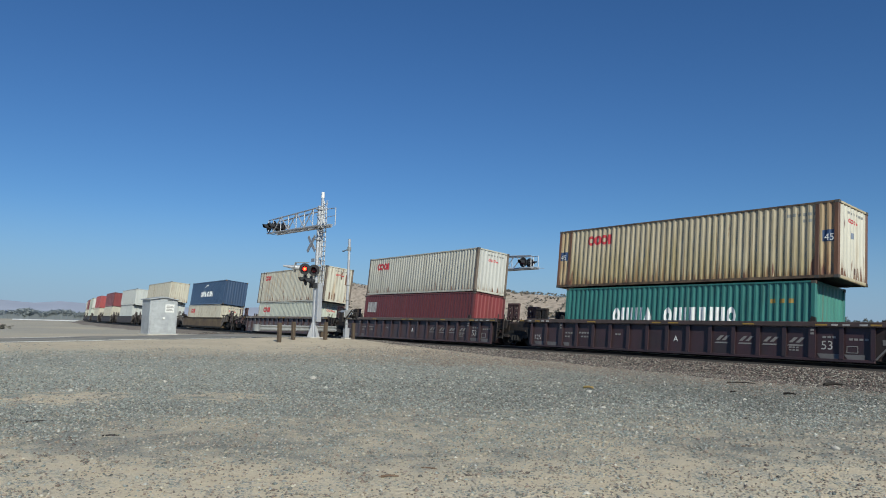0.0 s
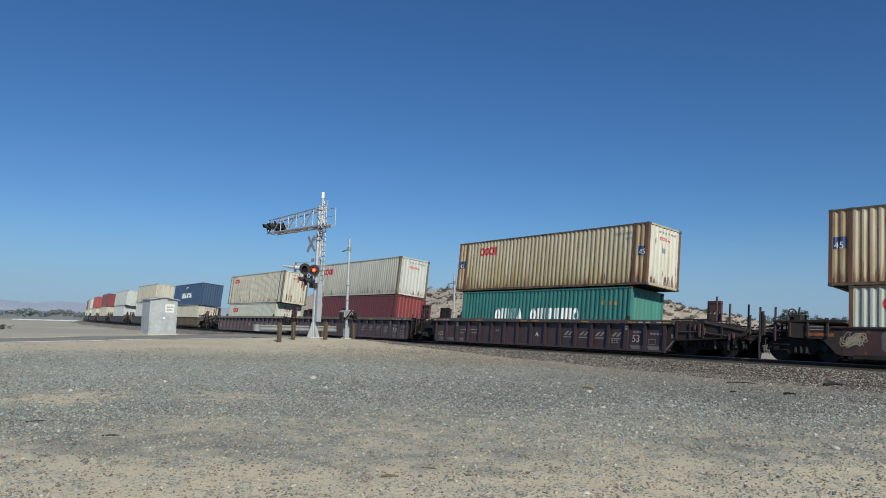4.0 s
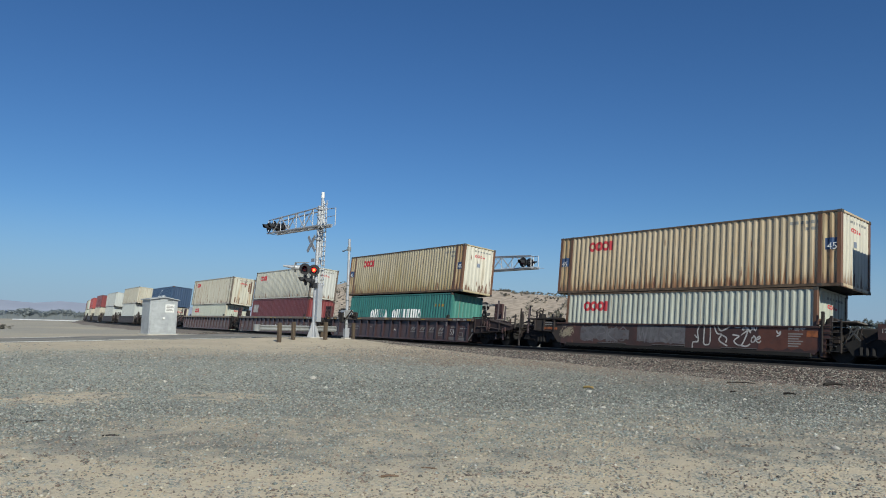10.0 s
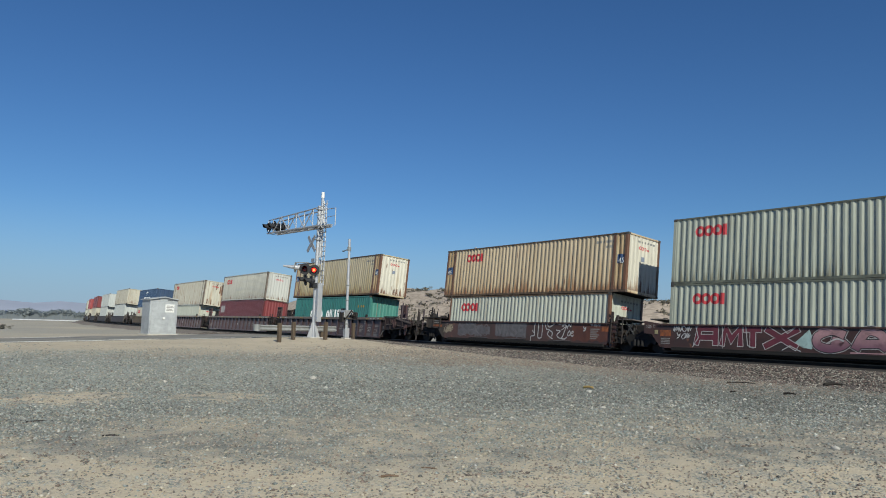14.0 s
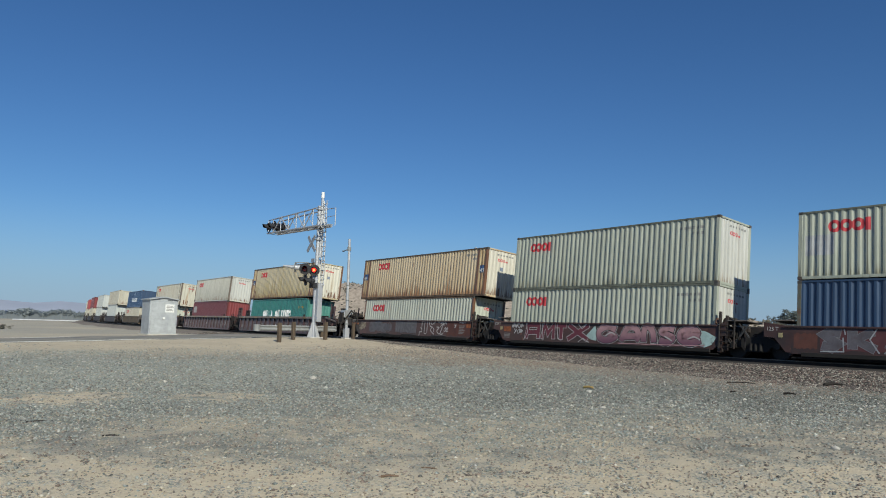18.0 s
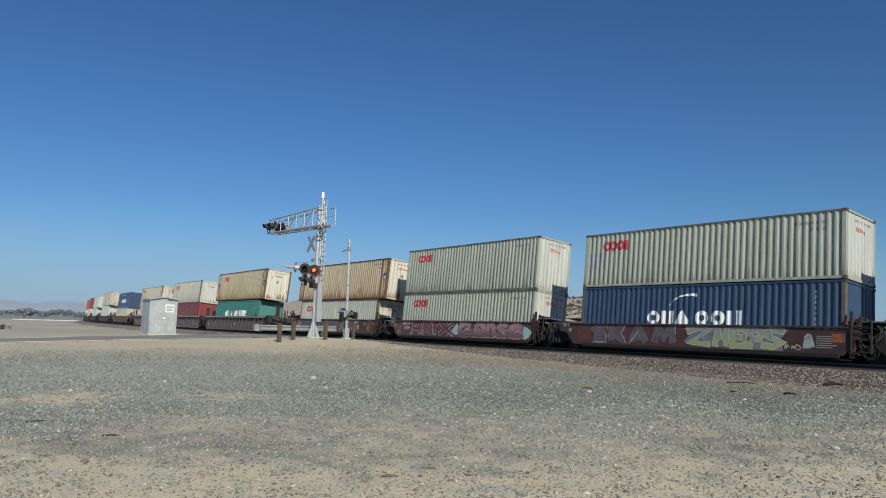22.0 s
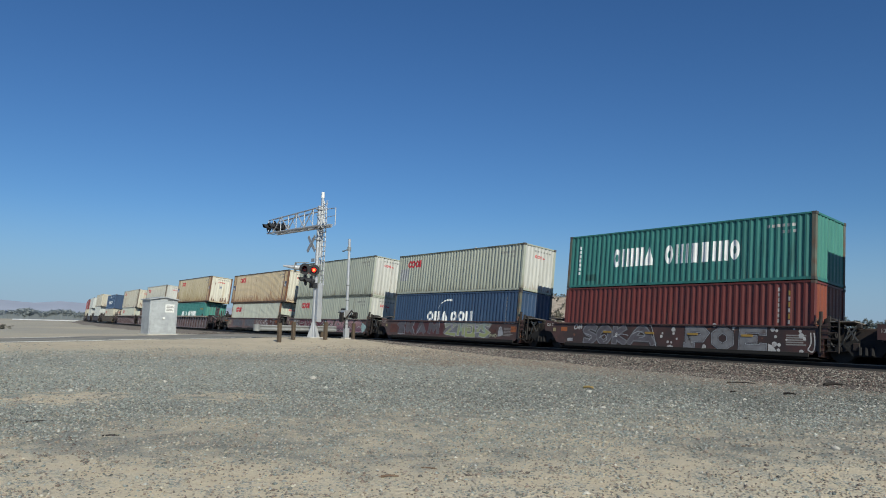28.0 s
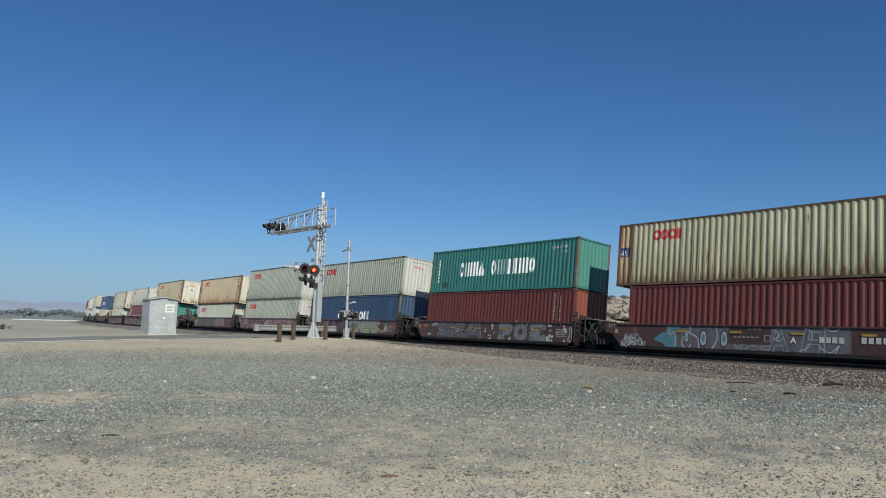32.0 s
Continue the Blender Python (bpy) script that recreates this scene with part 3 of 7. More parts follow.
def truck(car, x, material=M_TRUCK):
    """A two-axle bogie; its wheelsets turn."""
    t = part("truck", Geo().box(x - 0.35, x + 0.35, -1.0, 1.0, 0.42, 0.72, 0.03), material, car, "dark grimy bogie")
    # brake beam stretched into a panel, added to hide sunlit ground between the wheels
    part("brake_beam", Geo().box(x - 1.5, x + 1.5, 0.35, 0.5, 0.08, 0.42, 0.02), material, t)
    part("bolster", Geo().box(x - 1.15, x + 1.15, -0.6, 0.6, 0.34, 0.7, 0.05), material, t)
    for side in (-1, 1):
        y = side * 1.0
        out = [(x - 1.3, 0.36), (x - 1.25, 0.62), (x - 0.75, 0.66), (x - 0.45, 0.8), (x + 0.45, 0.8), (x + 0.75, 0.66), (x + 1.25, 0.62), (x + 1.3, 0.36), (x + 1.0, 0.34), (x + 0.6, 0.42), (x + 0.45, 0.24), (x - 0.45, 0.24), (x - 0.6, 0.42), (x - 1.0, 0.34)]
        part("side_frame", Geo().slab(out, y - 0.07, y + 0.07), material, t)
        for k in (-0.2, 0.0, 0.2):
            part("spring", Geo().tube((x + k, y + side * 0.09, 0.28), (x + k, y + side * 0.09, 0.55), 0.07, 8), M_TRUCK, t)
        for k in (-0.89, 0.89):
            part("bearing_cap", Geo().tube((x + k, y + side * 0.05, 0.46), (x + k, y + side * 0.17, 0.46), 0.11, 10), M_WHEEL, t)
    for k in (-0.89, 0.89):
        g = Geo().tube((0, -0.95, 0), (0, 0.95, 0), 0.08, 8)
        for side in (-1, 1):
            y = side * 0.74
            g.tube((0, y - 0.065, 0), (0, y + 0.065, 0), 0.455, 24)
            g.tube((0, y - side * 0.07 - 0.02, 0), (0, y - side * 0.07 + 0.02, 0), 0.485, 24)
            for i in range(5):
                a = i * math.tau / 5
                g.tube((math.cos(a) * 0.26, y + side * 0.05, math.sin(a) * 0.26), (math.cos(a) * 0.26, y + side * 0.072, math.sin(a) * 0.26), 0.05, 6)
        w = part("wheelset", g, M_WHEEL, t)
        w.location = (x + k, 0, 0.46)
        WHEELS.append(w)
    return t


WHEELS = []


def end_gear(car, x, out, body, tall=True):
    """Platform, ladder, hoses and handrails over a car's end; out is -1 towards the front, +1 towards the rear."""
    part("end_platform", Geo().box(min(x, x + out * 2.9), max(x, x + out * 2.9), -0.55, 0.55, 0.85, 1.05, 0.02), body, car)
    part("walkway", Geo().box(min(x + out * 1.2, x + out * 3.2), max(x + out * 1.2, x + out * 3.2), -1.2, 1.2, 1.06, 1.12), M_STEEL_DARK, car)
    part("coupler", Geo().box(min(x + out * 2.6, x + out * 3.7), max(x + out * 2.6, x + out * 3.7), -0.12, 0.12, 0.72, 0.98, 0.03).box(min(x + out * 3.5, x + out * 3.95), max(x + out * 3.5, x + out * 3.95), -0.22, 0.22, 0.66, 1.02, 0.05), M_STEEL_DARK, car)
    posts = ((2.24, 0.28, 2.4), (2.83, 0.27, 2.1), (3.7, 0.9, 1.65)) if tall else ((2.78, 0.68, 1.96), (3.2, 0.9, 1.64), (3.26, 0.9, 1.8), (3.38, 0.0, 1.96))
    for k, z0, z1 in posts:
        for y in (-1.2, 1.2):
            part("grab_post", Geo().tube((x + out * k, y, z0), (x + out * k, y, z1), 0.048, 6), M_MAROON if k < 3 else M_BROWN_DARK, car)
    for z in (1.05, 1.4):
        part("handrail", Geo().tube((x + out * 2.24, -1.2, z), (x + out * 2.83, -1.2, z), 0.025, 6), M_MAROON, car)
    if not tall:
        # raised deck with its brake stand over the bogie
        part("deck_plate", Geo().box(*sorted((x + out * 0.5, x + out * 2.8)), -1.32, 0.9, 1.39, 1.45, 0.01), M_BROWN_DARK, car)
        part("deck_rail", Geo().tube((x + out * 2.78, -1.2, 1.3), (x + out * 3.4, -1.2, 1.12), 0.03, 6).tube((x + out * 2.78, -1.2, 1.02), (x + out * 3.7, -1.2, 0.98), 0.03, 6), M_BROWN_DARK, car)
        part("brake_box", Geo().box(*sorted((x + out * 1.85, x + out * 2.13)), -1.15, -0.85, 1.45, 1.7, 0.03), M_STEEL_DARK, car)
        part("release_lever", Geo().tube((x + out * 2.0, -1.0, 1.7), (x + out * 1.97, -1.0, 1.97), 0.035, 8), M_STEEL_DARK, car)
        for k in (0.75, 0.98, 1.2):
            part("valve_cap", Geo().tube((x + out * k, -1.0, 1.45), (x + out * k, -1.0, 1.58), 0.09, 8, 0.06), M_STEEL_DARK, car)
    rigging(car, *sorted((x + out * 0.6, x + out * 3.3)), 0.5, 1.45, 26, int(abs(x) * 10) + (out > 0))
    part("brake_cylinder", Geo().tube((x + out * 1.0, -0.75, 1.25), (x + out * 1.7, -0.75, 1.25), 0.14, 12), M_STEEL_DARK, car)
    part("deck_edge", Geo().box(*sorted((x + out * 0.2, x + out * 2.1)), -1.33, -1.24, 1.4, 1.47), M_STEEL_DARK, car)
    part("valve_box", Geo().box(*sorted((x + out * 1.9, x + out * 2.4)), -1.0, -0.6, 0.95, 1.35, 0.03), M_BROWN, car)
    part("uncoupling_lever", Geo().tube((x + out * 3.1, -1.3, 0.75), (x + out * 3.2, 0, 0.8), 0.02, 6).tube((x + out * 3.1, -1.3, 0.75), (x + out * 3.1, -1.3, 0.45), 0.02, 6), M_STEEL_DARK, car)
    for k, top in ((2.5, 1.5), (3.0, 1.42)) if tall else ((2.5, 1.6),):
        part("stanchion", Geo().tube((x + out * k, -0.9, 1.05), (x + out * k, -0.9, top), 0.03, 6), M_BROWN_DARK, car)
    part("safety_rail", Geo().tube((x + out * 2.4, -0.9, 1.3), (x + out * 3.7, -0.9, 1.2), 0.025, 6), M_BROWN_DARK, car)
    for i in range(4):
        part("rung", Geo().tube((x + out * 2.24, -1.2, 0.36 + i * 0.2), (x + out * 2.83, -1.2, 0.36 + i * 0.2), 0.02, 6), M_STEEL_DARK, car)


def rigging(car, x0, x1, z0, z1, count, seed):
    """Pipes, levers, valves and hose loops between two cars, each a part."""
    rng = random.Random(seed)
    for _ in range(count):
        a = Vector((rng.uniform(x0, x1), rng.uniform(-1.2, 0.0), rng.uniform(z0, z1)))
        kind = rng.random()
        if kind < 0.35:
            b = (a.x + rng.uniform(-0.6, 0.6), a.y, min(z1, max(z0, a.z + rng.uniform(-0.5, 0.5))))
            part("brake_pipe", Geo().tube(a, b, 0.024, 6), M_STEEL_DARK, car)
        elif kind < 0.6:
            part("brake_lever", Geo().beam(a, (a.x + rng.uniform(-0.1, 0.1), a.y, z0 + (z1 - z0) * rng.random() + 0.01), 0.03, 0.07), M_BROWN if kind < 0.45 else M_STEEL_DARK, car)
        elif kind < 0.8:
            w, h = rng.uniform(0.06, 0.16), rng.uniform(0.06, 0.14)
            part("brake_valve", Geo().box(a.x - w, a.x + w, a.y - 0.08, a.y + 0.08, a.z - h, a.z + h, 0.02), M_STEEL_DARK, car)
        else:
            r = rng.uniform(0.14, 0.28)
            pts = [(a.x + math.cos(k * 0.45) * r, a.y, a.z - math.sin(k * 0.45) * r) for k in range(9)]
            part("brake_hose", Geo().pipe(pts, 0.02, 5), M_HOSE if kind > 0.93 else M_STEEL_DARK, car)


def pierced(x0, x1, z0, z1, y0, y1, r):
    """A plate with a round hole of radius r through its middle."""
    cx, cz, n = (x0 + x1) / 2, (z0 + z1) / 2, 16
    g = Geo()
    for y in (y0, y1):
        for i in range(n):
            a = i * math.tau / n
            c, s = math.cos(a), math.sin(a)
            k = 1 / max(abs(c), abs(s))
            g.v += [(cx + c * k * (x1 - x0) / 2, y, cz + s * k * (z1 - z0) / 2), (cx + c * r, y, cz + s * r)]
    m = 2 * n
    for i in range(n):
        a, b = 2 * i, 2 * ((i + 1) % n)
        g.f += [(a, b, b + 1, a + 1), (m + a, m + a + 1, m + b + 1, m + b), (a, m + a, m + b, b), (a + 1, b + 1, m + b + 1, m + a + 1)]
    return g


def guide(car, x, material, columns=((-0.34, -0.06), (0.06, 0.34)), z0=1.4, z1=2.36, sides=(-0.75, 0.75), open_rows=(0, 1, 2)):
    """An upright container guide: pierced columns side by side, tied at top and foot."""
    for k in sides:
        g = Geo()
        rows = 3
        step = (z1 - z0 - 0.12) / rows
        for a, b in columns:
            for i in range(rows):
                q = pierced(x + a, x + b, z0 + i * step, z0 + (i + 1) * step, k - 0.06, k + 0.06, min((b - a) / 2 - 0.035, step / 2 - 0.05) if i in open_rows else 0.004)
                g.add(q.v, q.f)
        g.box(x + columns[0][0], x + columns[-1][1], k - 0.08, k + 0.08, z1 - 0.12, z1, 0.01)
        part("guide_bracket", g, material, car, "pierced upright container guide")


def ribbed_car(s, front, rear, label):
    """A 53-foot well unit with upright ribs; front and rear: 'joint' or 'coupler'."""
    car = thing("well_car", track_pose(s), label, "rail car", "well cars of the train")
    CARS.append((car, s))
    h = 8.15
    for side in (-1, 1):
        y = side * 1.30
        part("side_plate", Geo().box(-h, h, y - 0.02 - 0.0, y + 0.02, 0.08, 1.24), M_MAROON, car)
        part("top_chord", Geo().box(-h - 0.4, h + 0.4, min(y, y + side * 0.14) - 0.03, max(y, y + side * 0.14) + 0.03, 1.21, 1.39, 0.015), M_CHORD, car)
        part("bottom_chord", Geo().box(-h, h, min(y, y + side * 0.1), max(y, y + side * 0.1), 0.0, 0.1, 0.01), M_MAROON, car)
        for i in range(17):
            x = -8.2 + i * 1.019
            w = 0.09 if i in (2, 14) else 0.045
            part("rib", Geo().slab([(x - w, 0.08), (x + w, 0.08), (x + w, 1.22), (x - w, 1.22)], min(y, y + side * 0.1), max(y, y + side * 0.1)), M_MAROON, car)
            part("rib_flange", Geo().box(x - w - 0.03, x + w + 0.03, *sorted((y + side * 0.1, y + side * 0.115)), 0.1, 1.2), M_MAROON, car)
        for x in (-6.16, 6.07):
            part("corner_guide", Geo().slab([(x - 0.12, 1.38), (x + 0.12, 1.38), (x + 0.1, 1.56), (x - 0.04, 1.6)], *sorted((y + side * 0.02, y + side * 0.12))), M_STEEL_DARK, car)
    part("well_floor", Geo().box(-h, h, -1.28, 1.28, 0.02, 0.06), M_UNDER, car)
    yn = -1.47
    for x, w in ((-9.05, 0.3), (-7.95, 0.36), (-4.45, 0.5), (-0.8, 0.45), (0.03, 0.5), (3.42, 0.46), (6.2, 0.42), (8.05, 0.36)):
        part("reflector", Geo().box(x, x + w, yn - 0.004, yn + 0.01, 1.25, 1.31), M_STRIPE, car, "yellow reflector strip")
    for x, w in ((-8.4, 0.2), (-7.5, 0.2), (-7.15, 0.2), (6.76, 0.22), (7.14, 0.24), (7.7, 0.26)):
        part("reflector", Geo().box(x, x + w, yn - 0.004, yn + 0.01, 1.25, 1.31), M_PALE_MARK, car, "faded white reflector strip")
    # grey stencil panels along the foot, white figures, faded slanted marks
    yf = -1.326
    for x0, x1 in ((-7.98, -7.36), (-7.14, -6.42), (-6.0, -5.62), (6.24, 6.98), (7.16, 7.82)):
        part("panel", Geo().slab([(x0 - 0.03, 0.27), (x0 + 0.1, 0.1), (x1 - 0.02, 0.1), (x1, 0.27)], yf - 0.006, yf + 0.006), M_PANEL, car, "worn pale grey stencil panel")
    writing(car, "number", "125", -8.06, 0.36, 0.34, -1.328, M_PALE_MARK, "faded white stencilled figures")
    writing(car, "number", "53", 6.34, 0.42, 0.44, -1.328, M_PALE_MARK, "white stencilled figures")
    writing(car, "letter", "A", 0.24, 0.52, 0.32, -1.328, M_WHITE_MARK, "white stencilled letter")
    for x in (2.22, 3.22, 4.2, 5.18):
        part("slanted_mark", Geo().slab([(x, 0.63), (x + 0.14, 0.63), (x + 0.34, 0.82), (x + 0.2, 0.82)], yf - 0.005, yf + 0.005).slab([(x + 0.26, 0.63), (x + 0.4, 0.63), (x + 0.6, 0.82), (x + 0.46, 0.82)], yf - 0.005, yf + 0.005), M_FADED, car, "faded slanted emblem")
        part("underline", Geo().slab([(x - 0.05, 0.51), (x + 0.5, 0.51), (x + 0.55, 0.56), (x, 0.56)], yf - 0.005, yf + 0.005), M_FADED, car)
    for i in range(6):
        part("stencil", Geo().box(5.2 + 0.13 * (i % 3), 5.29 + 0.13 * (i % 3), yf - 0.005, yf, 0.33 + 0.1 * (i // 3), 0.38 + 0.1 * (i // 3)), M_FADED, car)
    for x0, n, z in ((-5.92, 3, 0.7), (-5.92, 2, 0.52), (-5.05, 4, 0.72), (-4.9, 3, 0.54), (-2.85, 2, 0.7), (6.4, 3, 0.82), (6.02, 1, 1.05), (6.02, 1, 0.93), (-6.22, 1, 1.05), (-6.22, 1, 0.93), (7.3, 4, 0.76)):
        for i in range(n):
            yb = -1.43 if n == 1 else yf
            part("stencil", Geo().box(x0 + 0.17 * i, x0 + 0.17 * i + 0.12, yb - 0.005, yb, z, z + 0.075), M_FADED, car)
    frame_box = Geo()
    for a in ((7.22, 7.6, 0.54, 0.565), (7.22, 7.6, 0.32, 0.345), (7.22, 7.245, 0.32, 0.56), (7.575, 7.6, 0.32, 0.56)):
        frame_box.box(a[0], a[1], yf - 0.005, yf, a[2], a[3])
    part("stencil_box", frame_box, M_FADED, car, "faded white stencilled box")
    for out, kind in ((-1, front), (1, rear)):
        part("bulkhead", Geo().box(min(out * h, out * (h + 0.12)), max(out * h, out * (h + 0.12)), -1.3, 1.3, 0.1, 1.4), M_MAROON, car)
        if kind == "coupler":
            guide(car, out * (h + 1.98), M_BRACKET, ((-0.32, -0.11), (-0.11, 0.1), (0.1, 0.3)), 1.4, 2.26, (-0.9,), (1,))
        elif out > 0:
            guide(car, h + 0.95, M_BRACKET, ((-0.44, -0.06), (0.06, 0.44)), 1.38, 2.3)
        else:
            guide(car, -h - 0.1, M_STEEL_DARK, ((-0.36, 0.0), (0.12, 0.48)), 1.38, 2.02)
        if kind == "coupler":
            truck(car, out * 9.9)
            side = [(out * h, 0.1), (out * (h + 0.1), 0.1), (out * (h + 0.42), 0.55), (out * (h + 2.8), 0.7), (out * (h + 3.6), 0.82), (out * (h + 3.7), 1.06), (out * (h + 3.1), 1.27), (out * (h + 1.8), 1.38), (out * h, 1.38)]
            for y in (-1.3, 1.3):
                part("end_plate", Geo().slab(side, y - 0.03, y + 0.03), M_END_DARK, car)
                part("arch_edge", Geo().beam((out * (h + 0.02), y * 1.02, 0.12), (out * (h + 0.4), y * 1.02, 0.54), 0.1, 0.05), M_PANEL, car, "worn pale arch edge")
                for k, low, top in ((0.5, 0.6, 1.34), (1.15, 0.64, 1.3), (1.75, 0.68, 1.3), (2.6, 0.72, 1.2)):
                    part("stiffener", Geo().box(out * (h + k) - 0.035, out * (h + k) + 0.035, y + (-0.09 if y < 0 else 0.03), y + (-0.03 if y < 0 else 0.09), low, top), M_END_DARK, car)
                part("arch_flange", Geo().beam((out * (h + 0.42), y * 1.02, 0.55), (out * (h + 2.8), y * 1.02, 0.7), 0.12, 0.04), M_STEEL_DARK, car)
            part("deck_rail", Geo().beam((out * (h + 1.8), -1.36, 1.34), (out * (h + 3.6), -1.36, 1.04), 0.05, 0.1), M_CHORD, car)
            for k, low, top in ((1.38, 0.98, 1.22), (1.62, 0.72, 1.26), (1.82, 0.8, 1.1), (2.95, 0.62, 0.86), (3.12, 0.7, 0.92)):
                part("brake_lever", Geo().box(out * (h + k) - 0.05, out * (h + k) + 0.05, -1.42, -1.34, low, top, 0.015), M_BRACKET, car)
            part("brake_pipe", Geo().pipe([(out * (h + 0.7), -1.37, 0.9), (out * (h + 1.5), -1.38, 0.94), (out * (h + 2.2), -1.38, 0.86), (out * (h + 3.0), -1.37, 0.78)], 0.028, 6), M_CHORD, car)
            part("label_plate", Geo().box(out * (h + 0.3) - 0.07, out * (h + 0.3) + 0.07, -1.345, -1.33, 0.62, 0.8), M_PANEL, car, "small worn grey plate")
            end_gear(car, out * h, out, M_MAROON)
        else:
            side = [(out * h, 0.12), (out * (h + 0.25), 0.12), (out * (h + 0.55), 0.8), (out * (h + 1.1), 0.9), (out * (h + 1.1), 1.3), (out * h, 1.44)]
            for y in (-1.28, 1.28):
                part("end_plate", Geo().slab(side, y - 0.03, y + 0.03), M_STEEL_DARK, car)
            part("end_platform", Geo().box(min(out * h, out * (h + 1.5)), max(out * h, out * (h + 1.5)), -0.5, 0.5, 0.85, 1.1, 0.02), M_MAROON, car)
            if out > 0:
                for x in (h + 0.45, h + 0.95):
                    part("grab_post", Geo().tube((x, -1.4, 0.3), (x, -1.4, 1.62), 0.03, 6), M_STEEL_DARK, car)
                for i in range(5):
                    part("rung", Geo().tube((h + 0.45, -1.4, 0.35 + i * 0.25), (h + 0.95, -1.4, 0.35 + i * 0.25), 0.02, 6), M_STEEL_DARK, car)
                rigging(car, h + 0.1, h + 1.6, 0.3, 1.5, 40, int(abs(s) * 7))
                part("joint_casting", Geo().box(h + 0.12, h + 2.1, -0.8, 0.8, 0.5, 1.25, 0.06), M_STEEL_DARK, car)
            if out < 0:
                truck(car, -9.72)
    return car


def plated_car(s, front, rear, label, body=M_BROWN, h=6.25):
    """A 40-foot well unit with plain plated sides."""
    car = thing("well_car", track_pose(s), label, "rail car", "well cars of the train")
    CARS.append((car, s))
    for side in (-1, 1):
        y = side * 1.30
        g = [(-h, 0.22), (h - 0.2, 0.22), (h, 0.38), (h, 1.2), (-h, 1.2)]
        part("side_plate", Geo().slab(g, y - 0.025, y + 0.025), body, car)
        part("top_chord", Geo().box(-h - 0.3, h, min(y, y + side * 0.06) - 0.02, max(y, y + side * 0.06) + 0.02, 1.17, 1.24, 0.01), body, car)
        part("bottom_chord", Geo().box(-h + 0.4, h - 0.3, min(y, y + side * 0.08), max(y, y + side * 0.08), 0.12, 0.27, 0.01), M_UNDER, car)
    part("well_floor", Geo().box(-h, h, -1.28, 1.28, 0.06, 0.1), M_UNDER, car)
    for x in {-65.3: (-3.46, -1.04, 1.4, 3.84), -49.8: (-3.53, -1.2, 0.94, 3.33)}.get(s, ()):
        z = 0.91 if s < -60 else 0.79
        part("reflector", Geo().box(x, x + 0.46, -1.356, -1.328, z, z + 0.085), M_STRIPE, car, "yellow reflector strip")
    for out, kind in ((-1, front), (1, rear)):
        part("bulkhead", Geo().box(min(out * h, out * (h + 0.1)), max(out * h, out * (h + 0.1)), -1.28, 1.28, 0.15, 1.24), body, car)
        reach = 1.95 if kind == "coupler" else (1.05 if out < 0 else 0.35)
        side = [(out * h, 0.26), (out * (h + 0.2), 0.26), (out * (h + min(0.7, reach * 0.6)), 0.78), (out * (h + reach), 0.82), (out * (h + reach), 1.36), (out * h, 1.22)]
        for y in (-1.29, 1.29):
            part("end_plate", Geo().slab(side, y - 0.03, y + 0.03), M_BROWN_DARK if kind == "coupler" else body, car)
        if kind == "coupler":
            for k in (0.5, 1.2, 1.85):
                part("stiffener", Geo().box(out * (h + k) - 0.03, out * (h + k) + 0.03, -1.38, -1.32, 0.84, 1.36), M_BROWN_DARK, car)
            truck(car, out * (h + 1.55))
            end_gear(car, out * (h - 0.3), out, body, False)
            hub = Vector((out * (h + 1.94), -1.0, 1.75))
            ring = [hub + Vector((0.08 * math.cos(k * math.tau / 14), 0.15 * math.cos(k * math.tau / 14), 0.16 * math.sin(k * math.tau / 14))) for k in range(14)]
            wheel = Geo()
            for k in range(14):
                wheel.tube(ring[k], ring[(k + 1) % 14], 0.024, 5)
                if k % 3 == 0:
                    wheel.tube(ring[k], hub, 0.015, 5)
            part("brake_wheel", wheel, M_STEEL_DARK, car, "small spoked brake wheel")
            part("brake_stand", Geo().tube((hub.x, hub.y + 0.05, 1.44), (hub.x, hub.y + 0.05, 1.75), 0.035, 8), M_STEEL_DARK, car)
        elif out < 0:
            truck(car, -7.73)
            writing(car, "load_mark", "125 T", -h - 0.95, 1.05, 0.2, -1.335, M_PALE_MARK, "faded white load mark")
            part("label_plate", Geo().box(-h - 0.48, -h - 0.32, -1.34, -1.325, 0.8, 0.97), M_YELLOW, car, "small yellow plate")
            part("lamp_bracket", Geo().box(-h - 0.24, -h - 0.05, -1.2, -0.95, 1.42, 1.52, 0.05), M_BROWN_DARK, car, "grimy capped bracket")
        else:
            for x in (h + 0.1, h + 0.75):
                part("grab_post", Geo().tube((x, -1.36, 0.3), (x, -1.36, 1.5), 0.035, 6), M_STEEL_DARK, car)
            for i in range(5):
                part("rung", Geo().tube((h + 0.1, -1.36, 0.35 + i * 0.22), (h + 0.75, -1.36, 0.35 + i * 0.22), 0.02, 6), M_STEEL_DARK, car)
            for q in range(3):
                pts = [(h + 0.1 + 0.14 * q + 0.9 * k / 8, -1.1 + q * 0.2, 1.25 - 0.75 * math.sin(math.pi * (k / 8) ** (1 + 0.3 * q))) for k in range(9)]
                part("air_hose", Geo().pipe(pts, 0.028, 6), M_HOSE, car, "looping grey air hose")
            rigging(car, h + 0.05, h + 1.5, 0.25, 1.3, 40, int(abs(s) * 7))
            part("joint_casting", Geo().box(h + 0.1, h + 2.0, -0.8, 0.8, 0.5, 1.25, 0.06), M_STEEL_DARK, car)
            for x in (h + 0.02, h + 0.32):
                part("corner_post", Geo().box(x, x + 0.09, -1.3, -1.2, 0.5, 1.62 if x > h + 0.2 else 1.78), M_BROWN_DARK, car)
